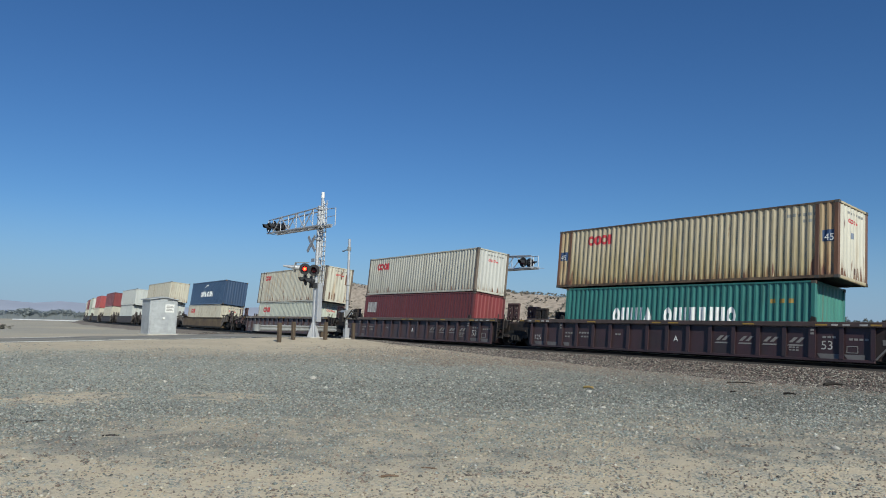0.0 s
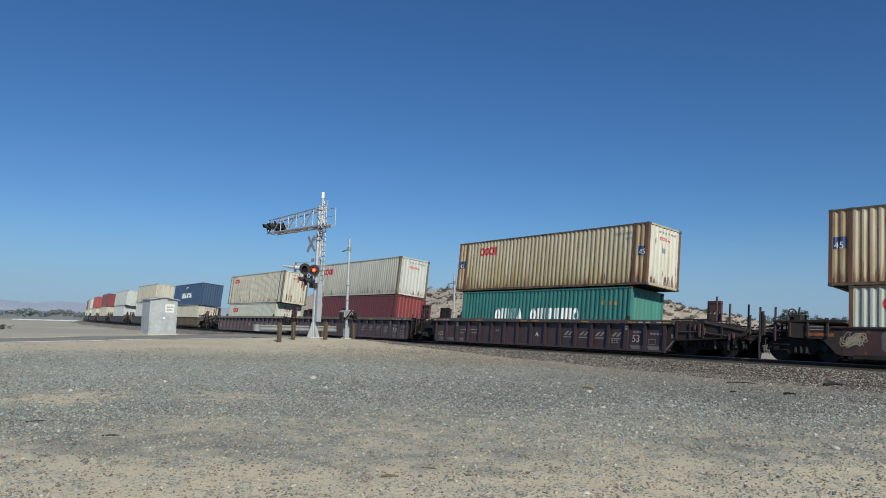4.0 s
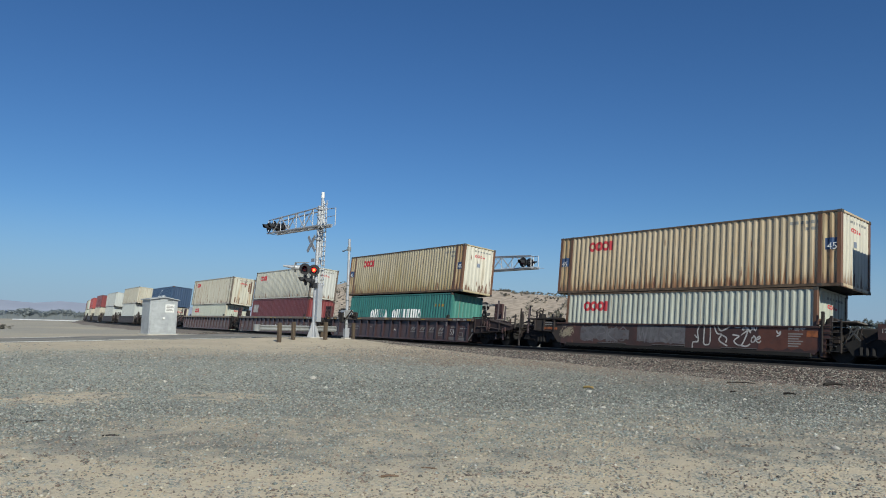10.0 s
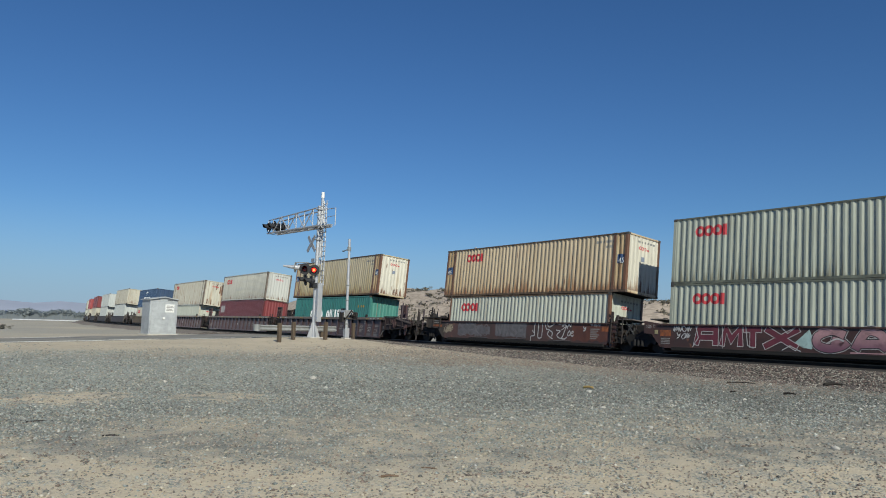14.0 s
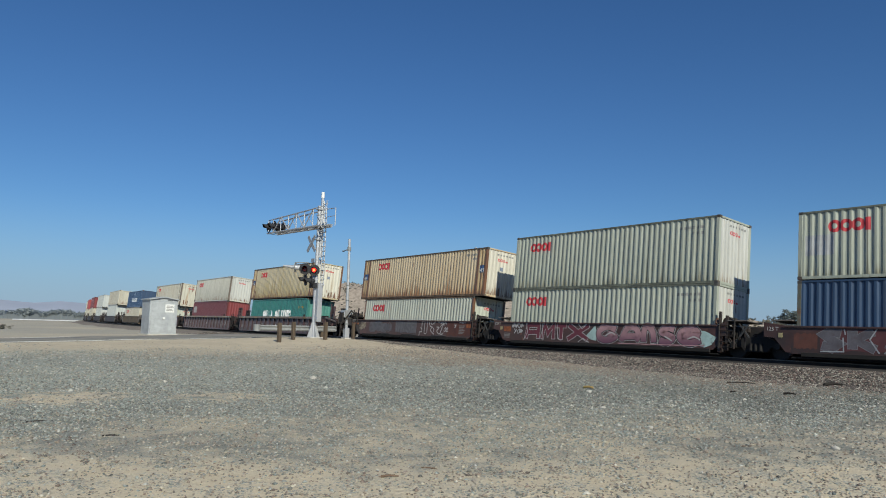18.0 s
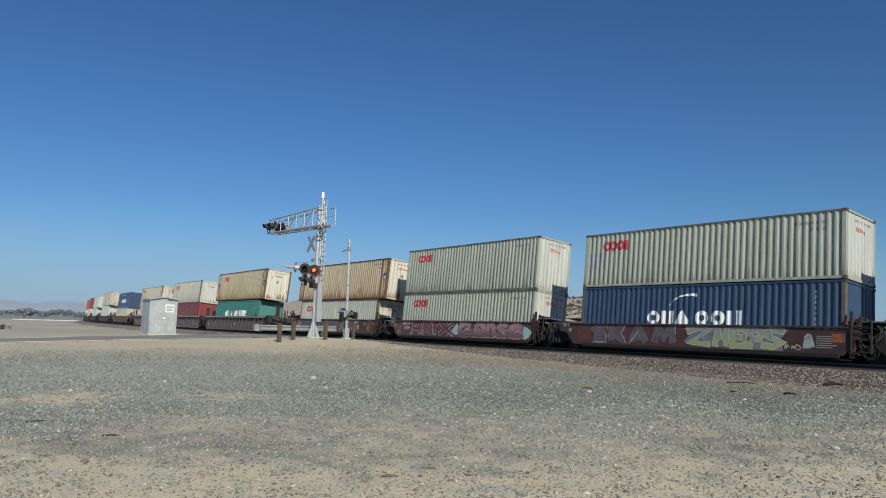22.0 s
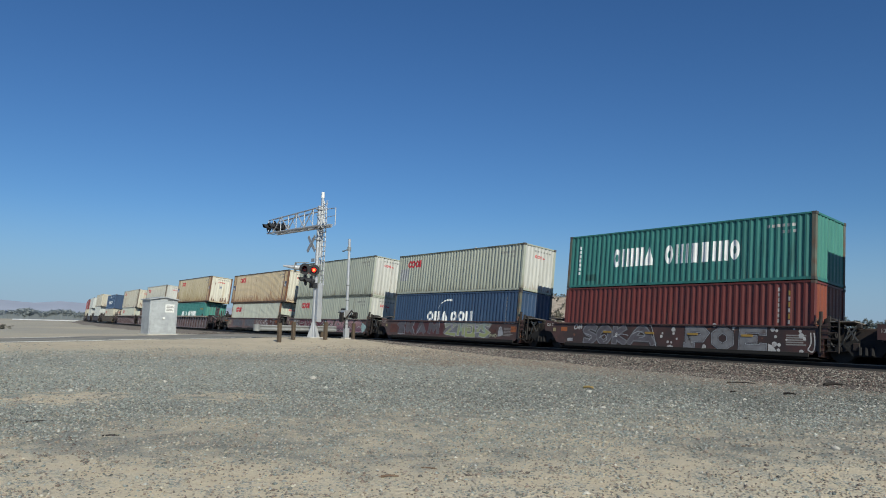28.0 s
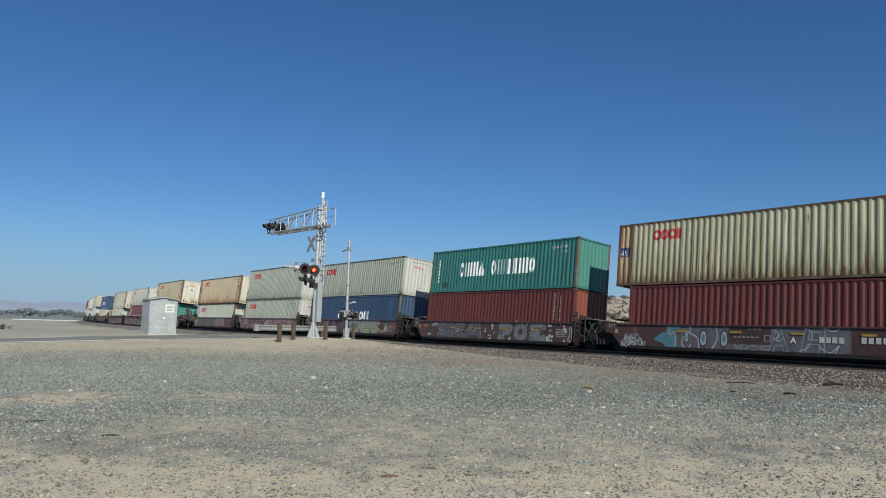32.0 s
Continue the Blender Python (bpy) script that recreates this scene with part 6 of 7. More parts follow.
# the range has no rock colour; its blue-mauve is painted-in distance haze
M_HAZE = surface("haze_tinted_mountain", (0.295, 0.325, 0.405), rough=1.0, spread=0.05, scale=0.004, grain=0.02, bump=0)
g = Geo()
cols = 90
for k in range(4):
    for i in range(cols):
        az = 40 + i * 0.8
        hgt = 60 + 14 * noise.noise((az * 0.12, 2.0, 0)) + 9 * noise.noise((az * 0.5, 7.0, 0)) + 4 * noise.noise((az * 2.1, 3.0, 0))
        hgt *= smooth(40, 62, az)
        x, y = spot(az, 2650 + 150 * k)
        g.v.append((x, y, -6 + hgt * (0, 0.45, 0.8, 1.0)[k]))
g.f = [(k * cols + i, k * cols + i + 1, (k + 1) * cols + i + 1, (k + 1) * cols + i) for k in range(3) for i in range(cols - 1)]
tagged(new("mountain_range", g.mesh("mountain_range", M_HAZE, True)), "low mountain range coloured in haze blue-mauve", "mountains", kind="structure")

# ---- graffiti and stencils on the plated cars ----
def spray(name, c):
    return surface(name, c, rough=0.6, spread=0.22, scale=3, grain=20, bump=0.05, second=(0.07, 0.04, 0.036), amount=0.3, sharp=0.14, patch=4.5)


G_SILVER, G_WHITE = spray("silver_spray", (0.17, 0.17, 0.18)), spray("white_spray", (0.43, 0.42, 0.41))
G_MAROON, G_CYAN, G_LIME = spray("wine_spray", (0.13, 0.028, 0.042)), spray("pale_cyan_spray", (0.33, 0.45, 0.43)), spray("pale_lime_spray", (0.33, 0.34, 0.23))
G_PALE, G_PALE_PINK = spray("pale_grey_spray", (0.3, 0.31, 0.33)), spray("pale_pink_spray", (0.42, 0.24, 0.25))
G_DULL_RED = spray("dull_red_spray", (0.085, 0.028, 0.03))
G_FADED = spray("faded_silver_spray", (0.115, 0.108, 0.115))
G_LILAC, G_MINT = spray("lilac_spray", (0.27, 0.25, 0.33)), spray("mint_spray", (0.27, 0.36, 0.31))
G_RUSTY_LIGHT = spray("faded_rust_spray", (0.1, 0.038, 0.026))
G_STEEL = spray("grey_mauve_spray", (0.1, 0.092, 0.105))
G_BLUE, G_BLACK, G_GREY = spray("sky_blue_spray", (0.07, 0.18, 0.22)), spray("black_spray", (0.03, 0.028, 0.03)), spray("dull_grey_spray", (0.14, 0.135, 0.14))

def spray_fade(name, low, high, z0, z1):
    """Spray paint that was faded from one colour at z0 to another at z1."""
    m = spray(name, high)
    n, l, bsdf = nodes_of(m)
    up = n.new("ShaderNodeSeparateXYZ")
    l.new(n["Texture Coordinate"].outputs["Object"], up.inputs[0])
    fade = n.new("ShaderNodeMapRange")
    fade.interpolation_type = "SMOOTHSTEP"
    fade.inputs[1].default_value, fade.inputs[2].default_value = z0, z1
    l.new(up.outputs["Z"], fade.inputs[0])
    mix = n.new("ShaderNodeMix")
    mix.data_type = "RGBA"
    l.new(fade.outputs[0], mix.inputs[0])
    mix.inputs[6].default_value = (*low, 1)
    l.new(bsdf.inputs["Base Color"].links[0].from_socket, mix.inputs[7])
    l.new(mix.outputs[2], bsdf.inputs["Base Color"])
    return m


G_PINK_FADE = spray_fade("pink_to_plum_spray", (0.14, 0.06, 0.095), (0.36, 0.21, 0.22), 0.3, 1.0)
G_LIME_FADE = spray_fade("lime_to_lilac_spray", (0.3, 0.33, 0.15), (0.24, 0.25, 0.25), 0.5, 1.25)

# strokes of letters in a unit cell
STROKES = {}
STROKES["A"] = (((0.0, 0.0), (0.12, 0.95), (0.9, 0.95), (0.92, 0.0)), ((0.1, 0.42), (0.9, 0.42)))
STROKES["V"] = (((0.0, 0.0), (0.5, 1.0), (1.0, 0.0)), ((0.2, 0.34), (0.8, 0.34)))
STROKES["M"] = (((0.0, 0.0), (0.1, 1.0), (0.5, 0.35), (0.9, 1.0), (1.0, 0.0)),)
STROKES["T"] = (((0.0, 0.95), (1.0, 0.95)), ((0.5, 0.95), (0.5, 0.0)))
STROKES["X"] = (((0.0, 0.0), (1.0, 1.0)), ((0.0, 1.0), (1.0, 0.0)))
STROKES["C"] = (((1.0, 0.8), (0.55, 1.0), (0.08, 0.65), (0.1, 0.18), (0.55, 0.0), (1.0, 0.25), (0.6, 0.45)),)
STROKES["D"] = (((0.0, 0.0), (0.3, 0.95), (0.75, 0.9), (0.98, 0.45), (0.85, 0.05)), ((0.2, 0.3), (0.9, 0.35)))
STROKES["N"] = (((0.0, 0.0), (0.12, 0.9), (0.5, 1.0), (0.85, 0.65), (0.95, 0.0)),)
STROKES["S"] = (((1.0, 0.9), (0.5, 1.0), (0.1, 0.75), (0.5, 0.5), (0.92, 0.28), (0.5, 0.0), (0.0, 0.1)),)
STROKES["e"] = (((0.12, 0.45), (0.85, 0.6), (0.6, 1.0), (0.12, 0.72), (0.08, 0.25), (0.5, 0.0), (1.0, 0.2)),)
STROKES["K"] = (((0.08, 0.0), (0.08, 1.0)), ((0.95, 1.0), (0.2, 0.5), (1.0, 0.0)))
STROKES["P"] = (((0.1, 0.0), (0.1, 1.0), (0.75, 1.0), (0.95, 0.75), (0.75, 0.45), (0.1, 0.45)), ((-0.1, 0.0), (0.35, 0.0)))
STROKES["O"] = (((0.5, 1.0), (0.08, 0.7), (0.08, 0.28), (0.5, 0.0), (0.92, 0.28), (0.92, 0.7), (0.5, 1.0)),)
STROKES["E"] = (((1.0, 0.8), (1.0, 1.0), (0.1, 1.0), (0.1, 0.0), (1.0, 0.0), (1.0, 0.25)), ((0.1, 0.5), (0.7, 0.5)))
STROKES["Z"] = (((0.0, 0.75), (0.4, 1.0), (0.9, 0.9), (0.1, 0.1), (0.9, 0.0)),)
STROKES["H"] = (((0.0, 0.0), (0.2, 1.0)), ((0.8, 0.0), (0.9, 1.0)), ((0.1, 0.5), (0.85, 0.5)))
STROKES["w"] = (((0.0, 0.9), (0.2, 0.1), (0.45, 0.8), (0.7, 0.1), (1.0, 0.9)),)
STROKES["u"] = (((0.0, 0.2), (0.15, 0.9), (0.4, 0.1), (0.6, 0.95), (0.8, 0.3), (1.0, 0.6)),)
STROKES["y"] = (((0.1, 1.0), (0.3, 0.5), (0.7, 0.9), (0.6, 0.3), (0.2, 0.0)),)


def ribbon(points, width, y, sharp=False, more=0.0):
    """A flat painted stroke on the near side through (x, z) points; more lengthens its ends."""
    pts = list(points[:-1]) if sharp or len(points) < 3 else []
    for (a, b, c, d) in () if pts else zip(points[:1] + points[:-2], points[:-1], points[1:], points[2:] + points[-1:]):
        for k in range(5):
            t = k / 5
            pts.append(tuple(0.5 * (2 * b[i] + (c[i] - a[i]) * t + (2 * a[i] - 5 * b[i] + 4 * c[i] - d[i]) * t * t + (3 * b[i] - a[i] - 3 * c[i] + d[i]) * t ** 3) for i in (0, 1)))
    pts.append(points[-1])
    g = Geo()
    for i, (x, z) in enumerate(pts):
        p = Vector((x, z))
        before = (p - Vector(pts[i - 1])).normalized() if i else None
        after = (Vector(pts[i + 1]) - p).normalized() if i < len(pts) - 1 else None
        if before is None or after is None:
            d = after or before
            p += d * (more if before else -more)
            wide = width / 2
        else:
            d = before + after
            d = d.normalized() if d.length > 1e-4 else after
            wide = width / 2 * min(1.7, 1 / max(0.3, d.dot(after)))
        n = Vector((-d.y, d.x)) * wide
        g.v += [(p.x - n.x, y, p.y - n.y), (p.x + n.x, y, p.y + n.y)]
    g.f = [(2 * i, 2 * i + 1, 2 * i + 3, 2 * i + 2) for i in range(len(pts) - 1)]
    return g


def letters(car, text, spans, z0, z1, layers, label, sharp=True, seed=0, y=-1.3285):
    """Sprayed letters; spans: (x0, x1) of each; layers: (width, material) from the widest, underneath, to the fill."""
    rng = random.Random(seed)
    pad = layers[0][0] / 2
    for i, (ch, (x0, x1)) in enumerate(zip(text, spans)):
        top = None
        lean = rng.uniform(-0.05, 0.08)
        shape = [[(min(x1 - pad * 0.6, max(x0 + pad * 0.6, x0 + pad + (x1 - x0 - 2 * pad) * a + lean * b + rng.gauss(0, 0.012))), z0 + pad + (z1 - z0 - 2 * pad) * b + rng.gauss(0, 0.012)) for a, b in stroke] for stroke in STROKES[ch]]
        for k, (wide, mat) in enumerate(layers):
            g = Geo()
            for j, pts in enumerate(shape):
                r = ribbon(pts, wide, y - 0.0022 * k - 0.0002 * i - 0.0007 * j, sharp, (wide - layers[-1][0]) / 2 + 0.02)
                g.add(r.v, r.f)
            ob = part("graffiti" if k == 0 else "graffiti_fill", g, mat, top or car, label if k == 0 else "")
            top = top or ob


def spread_out(x0, x1, n):
    return [(x0 + (x1 - x0) * (i - 0.04) / n, x0 + (x1 - x0) * (i + 1.04) / n) for i in range(n)]


def tag(car, text, x0, x1, z0, z1, mat, wide=0.05, label="white scribbled tag", seed=0, sharp=False):
    letters(car, text, spread_out(x0, x1, len(text)), z0, z1, ((wide, mat),), label, sharp, seed)


def patch(car, x0, x1, z0, z1, mat, seed, name="paint_patch", label="", y=-1.3265):
    """An uneven painted-out patch."""
    rng = random.Random(seed)
    n = 14
    top = [(x0 + (x1 - x0) * i / n, z1 - rng.uniform(0, 0.12) * (z1 - z0)) for i in range(n + 1)]
    bot = [(x0 + (x1 - x0) * i / n, z0 + rng.uniform(0, 0.12) * (z1 - z0)) for i in range(n + 1)]
    g = Geo().add([(x, y, z) for x, z in bot] + [(x, y, z) for x, z in top], [(i, i + 1, n + 2 + i, n + 1 + i) for i in range(n)])
    return part(name, g, mat, car, label)


def spots(car, places, mat):
    for x, z, r in places:
        part("paint_spot", Geo().add([(x + math.cos(k * 0.63) * r, -1.329, z + math.sin(k * 0.63) * r) for k in range(10)], [tuple(range(10))]), mat, car)


def stencil(car, x0, x1, z, h, mat=M_FADED):
    part("stencil", Geo().box(x0, x1, -1.3275, -1.32, z, z + h), mat, car)


C, D, E, F, G = (GRAFFITI[s] for s in (-3.35, -18.8, -34.27, -49.8, -65.3))
# car behind the maroon ones
scrawl = random.Random(31)
G_TAN = spray("tan_spray", (0.33, 0.28, 0.2))
for k in range(12):
    cx, cz, r = -5.88 + scrawl.uniform(-0.16, 0.16), 0.81 + scrawl.uniform(-0.13, 0.13), scrawl.uniform(0.1, 0.2)
    turn = scrawl.uniform(0, 6.28)
    loop = [(cx + r * 1.3 * math.cos(turn + q * 0.9) + 0.03 * q - 0.1, cz + r * math.sin(turn + q * 1.3 + 0.6 * math.sin(q * 2.1 + k))) for q in range(11)]
    part("graffiti", ribbon(loop, 0.024, -1.329 - 0.0006 * k), G_TAN, C, "dense tan scribbled tag")
for x0, x1, z0, z1, k in ((-5.0, -4.2, 0.36, 1.12, 2), (-4.3, -3.4, 0.44, 1.17, 3), (-3.45, -2.75, 0.36, 1.06, 5), (-2.8, -2.15, 0.5, 0.98, 6)):
    patch(C, x0, x1, z0, z1, G_FADED, k, label="faded mauve-silver sprayed patch", y=-1.3262 - 0.0005 * k)
tag(C, "SeKO", -4.7, -2.2, 0.42, 1.08, G_GREY, 0.05, "faint silver tag", 2)
patch(C, -1.7, 0.74, 0.38, 1.2, G_FADED, 4, label="faded mauve-silver sprayed patch")
letters(C, "wHSE", ((-1.7, -1.05), (-1.1, -0.5), (-0.55, 0.15), (0.05, 0.74)), 0.42, 1.18, ((0.2, G_FADED), (0.14, G_GREY)), "fat faded silver letters", True, 3)
for x0, x1 in ((-3.93, -2.3), (-0.89, 0.74), (2.4, 3.9)):
    part("drain_slot", Geo().box(x0, x1, -1.334, -1.32, 0.28, 0.325), M_UNDER, C, "dark slot in the plate's foot")
    part("slot_lip", Geo().box(x0, x1, -1.345, -1.32, 0.328, 0.35), M_PANEL, C, "worn pale lip")
for points in (((1.11, 0.22), (1.12, 0.5), (1.36, 0.56), (1.32, 1.0), (1.49, 1.22), (1.62, 1.1), (1.62, 0.5), (1.78, 0.42), (1.9, 0.55), (1.9, 1.2)), ((2.05, 1.22), (2.2, 0.9), (2.4, 0.85), (2.3, 0.62), (2.65, 0.41)), ((2.22, 1.19), (2.36, 1.0), (2.6, 1.08), (2.78, 1.2)), ((2.4, 0.84), (2.62, 0.72), (2.6, 0.55)), ((2.85, 1.22), (3.1, 1.14), (3.3, 1.2), (3.5, 1.12), (3.62, 0.95)), ((3.26, 0.86), (3.5, 1.0), (3.3, 0.5), (3.1, 0.46), (2.95, 0.62), (3.15, 0.8), (2.9, 0.85)), ((3.1, 0.46), (3.45, 0.42), (3.6, 0.5)), ((1.2, 0.8), (1.3, 0.7))):
    part("graffiti", ribbon(points, 0.055, -1.329, False, 0.02), G_WHITE, C, "thin white outlined graffiti")
tag(C, "Oe", 3.62, 4.05, 0.55, 0.85, G_WHITE, 0.05, seed=5)
tag(C, "uOw", 3.25, 3.9, 1.0, 1.22, G_WHITE, 0.04, seed=6)
tag(C, "y", 4.62, 4.9, 0.82, 1.05, G_WHITE, 0.05, seed=7)
patch(C, 3.95, 6.2, 0.32, 1.2, G_RUSTY_LIGHT, 44, label="faded rust-red painted stretch", y=-1.3262)
part("orange_plate", Geo().box(5.78, 6.2, -1.333, -1.32, 0.84, 1.07), M_ORANGE_PLATE, C, "dull orange painted plate")
tag(C, "uwuu", 5.12, 5.72, 1.06, 1.2, G_WHITE, 0.03, seed=8)
for i in range(6):
    stencil(C, 5.1, 5.1 + 0.55 - 0.08 * (i % 3), 0.92 - i * 0.09, 0.045)
part("orange_plate", Geo().box(-7.55, -6.55, -1.334, -1.322, 0.88, 1.0), M_ORANGE_PLATE, C, "dull orange painted plate")
for i in range(2):
    part("stencil", Geo().box(-7.4, -6.9, -1.334, -1.322, 1.1 + 0.1 * i, 1.14 + 0.1 * i), M_FADED, C)
# wine-red and pink pieces
part("orange_plate", Geo().box(-6.45, -5.92, -1.329, -1.32, 0.72, 0.98), M_ORANGE_PLATE, D, "dull orange painted plate")
tag(D, "uwOu", -5.8, -4.95, 0.9, 1.18, G_WHITE, 0.04, seed=9)
tag(D, "yOu", -5.65, -5.0, 0.62, 0.88, G_WHITE, 0.04, seed=10)
for i in range(4):
    stencil(D, -6.4, -5.95, 0.6 - i * 0.07, 0.035)
letters(D, "AMTX", ((-4.8, -3.6), (-3.68, -2.62), (-2.72, -1.76), (-1.9, -0.42)), 0.3, 1.25, ((0.27, G_WHITE), (0.215, G_MAROON)), "wine-red block graffiti with thin white edges", True, 11)
for points in (((-4.85, 0.3), (-4.6, 0.7), (-4.75, 1.22)), ((-3.55, 1.25), (-3.5, 0.3)), ((-2.55, 1.2), (-2.45, 0.45), (-2.2, 0.34)), ((-1.2, 1.22), (-0.9, 0.95), (-0.55, 1.22)), ((-1.1, 0.32), (-0.8, 0.5), (-0.4, 0.3))):
    part("graffiti_edge", ribbon(points, 0.035, -1.3365, True), G_WHITE, D, "thin white sprayed line")
part("paint_patch", Geo().slab([(-0.62, 0.62), (-0.1, 1.12), (0.05, 0.7), (0.0, 0.4), (-0.35, 0.45)], -1.3275, -1.32), G_CYAN, D, "pale cyan sprayed star")
part("paint_patch", Geo().slab([(5.35, 1.02), (5.75, 0.95), (6.22, 0.72), (6.0, 0.42), (5.7, 0.3), (5.5, 0.34)], -1.3275, -1.32), G_CYAN, D, "pale cyan sprayed star")
letters(D, "CDNSe", ((-0.08, 1.3), (1.25, 2.6), (2.5, 3.45), (3.35, 4.42), (4.3, 5.68)), 0.27, 1.27, ((0.385, G_WHITE), (0.345, G_BLACK), (0.28, G_PINK_FADE)), "bubbly pink and plum graffiti with black edges", False, 12)
part("graffiti_edge", ribbon(((1.3, 0.33), (3.4, 0.34), (5.7, 0.37)), 0.04, -1.3385, True), G_PALE_PINK, D, "pale sprayed base line")
for x in (0.45, 1.9, 3.0, 3.85, 4.95):
    part("graffiti_shine", ribbon(((x - 0.24, 1.1), (x, 1.16), (x + 0.24, 1.1)), 0.08, -1.341), G_PALE_PINK, D, "pale pink sprayed highlight")
for points in (((0.5, 0.62), (0.85, 0.8), (1.1, 0.72)), ((3.75, 0.72), (4.0, 0.6), (4.15, 0.52)), ((4.9, 0.62), (5.2, 0.72), (5.5, 0.6))):
    part("graffiti_shine", ribbon(points, 0.05, -1.342), G_WHITE, D, "thin white sprayed glint")
# grey-mauve and lime pieces
patch(E, -6.15, -5.3, 0.38, 1.0, G_RUSTY_LIGHT, 40, label="rust-orange sprayed patch", y=-1.3262)
patch(E, -5.2, -0.3, 0.33, 1.22, G_DULL_RED, 41, label="dull red sprayed ground", y=-1.3262)
letters(E, "SKVM", ((-5.28, -4.32), (-4.34, -3.24), (-3.12, -2.02), (-1.92, -0.66)), 0.3, 1.24, ((0.34, G_SILVER), (0.3, G_STEEL)), "grey-mauve block graffiti with silver edges", True, 14)
for points in (((-4.4, 1.22), (-4.34, 0.95)), ((-4.42, 0.85), (-4.4, 0.36), (-5.2, 0.34)), ((-3.3, 1.22), (-3.55, 0.8), (-3.25, 0.34)), ((-3.1, 0.34), (-2.85, 0.6), (-2.6, 0.95)), ((-0.72, 1.2), (-0.7, 0.8))):
    part("graffiti_edge", ribbon(points, 0.045, -1.336, True), G_PALE, E, "thin silver sprayed edge")
part("graffiti_ground", Geo().slab([(-0.3, 0.5), (0.1, 0.95), (0.35, 1.25), (1.0, 1.27), (1.2, 1.18), (2.6, 1.2), (3.7, 1.22), (4.15, 1.1), (3.85, 0.75), (3.95, 0.3), (2.4, 0.32), (0.1, 0.36)], -1.3275, -1.32), G_SILVER, E, "silver ground of a sprayed piece")
letters(E, "ZHEPS", ((-0.22, 1.12), (1.02, 1.86), (1.7, 2.62), (2.35, 3.25), (3.0, 4.08)), 0.3, 1.22, ((0.25, G_WHITE), (0.185, G_LIME_FADE)), "pale lime and lilac block graffiti with white edges", True, 16)
for x, mat in ((0.55, G_LILAC), (1.4, G_MINT), (2.15, G_LIME), (2.75, G_LILAC), (3.5, G_MINT)):
    part("graffiti_shine", ribbon(((x - 0.06, 1.1), (x + 0.06, 0.62)), 0.1, -1.339), mat, E, "pastel sprayed shading")
tag(E, "uOw", -0.2, 0.45, 1.0, 1.2, G_WHITE, 0.04, seed=45)
tag(E, "Oeu", 4.05, 4.55, 0.62, 0.82, G_RUSTY_LIGHT, 0.05, "rust-orange scribbled tag", 17)
tag(E, "uwO", 4.0, 4.6, 0.36, 0.56, G_LIME, 0.035, "pale scribbled tag", 18)
part("paint_patch", Geo().slab([(4.66, 0.42), (4.72, 0.85), (4.82, 0.97), (4.95, 0.95), (5.02, 0.8), (5.1, 0.5), (4.9, 0.44)], -1.3275, -1.32), G_PALE, E, "pale bell-shaped spray")
part("orange_plate", Geo().box(5.68, 6.12, -1.329, -1.32, 0.68, 0.98), M_ORANGE_PLATE, E, "dull orange painted plate")
for i in range(6):
    stencil(E, 5.14, 5.14 + 0.72 - 0.16 * (i % 2), 0.86 - i * 0.08, 0.035)
for i in range(3):
    stencil(E, 5.1 + 0.3 * i, 5.3 + 0.3 * i, 1.12, 0.04)
    stencil(E, -0.6 + 0.28 * i, -0.4 + 0.28 * i, 1.13 - 0.09 * (i % 2), 0.035)
# grey letters and pale spots
letters(F, "SOKV", ((-4.85, -3.78), (-4.05, -3.0), (-3.1, -2.1), (-2.25, -0.55)), 0.16, 1.24, ((0.37, G_BLACK), (0.31, G_SILVER), (0.2, G_STEEL)), "dull grey graffiti with silver lines", False, 18)
for points in (((-4.7, 0.75), (-4.2, 0.6), (-4.4, 0.4)), ((-3.75, 0.55), (-3.45, 0.7), (-3.3, 0.5), (-3.5, 0.35)), ((-2.95, 0.6), (-2.5, 0.75), (-2.1, 0.7)), ((-1.9, 0.75), (-1.5, 0.9), (-1.2, 0.7), (-1.5, 0.6)), ((-0.9, 1.2), (-0.75, 0.75), (-0.58, 0.2))):
    part("graffiti_edge", ribbon(points, 0.035, -1.337, False), G_PALE, F, "thin pale sprayed line")
letters(F, "POE", ((0.72, 2.02), (1.96, 3.1), (3.08, 4.38)), 0.15, 1.25, ((0.36, G_BLACK), (0.31, G_PALE), (0.27, G_STEEL), (0.22, G_SILVER)), "large silver block graffiti with pale edges", True, 21)
writing(F, "letter", "E", -2.82, 0.62, 0.26, -1.345, M_WHITE_MARK, "white stencilled letter")
spots(F, ((0.24, 1.01, 0.1), (0.26, 0.84, 0.06), (-0.02, 0.48, 0.06), (0.16, 0.46, 0.05), (-0.35, 0.7, 0.07), (-0.3, 0.84, 0.05), (0.42, 0.62, 0.05), (-0.95, 1.18, 0.05), (1.72, 0.34, 0.09), (1.64, 0.24, 0.06), (2.15, 1.22, 0.09), (3.0, 1.18, 0.07), (2.98, 1.08, 0.05), (4.58, 1.09, 0.09), (4.74, 1.05, 0.06), (4.7, 0.82, 0.06), (4.66, 0.54, 0.1), (4.84, 0.52, 0.07), (4.82, 0.32, 0.07), (5.12, 0.72, 0.04), (5.66, 0.88, 0.1), (5.62, 1.04, 0.06), (5.78, 0.78, 0.06), (5.68, 0.3, 0.08), (5.4, 1.12, 0.04)), G_WHITE)
part("paint_blob", Geo().slab([(-0.12, 0.2), (-0.02, 0.32), (0.1, 0.36), (0.24, 0.3), (0.34, 0.2)], -1.329, -1.32), G_WHITE, F, "white sprayed blob")
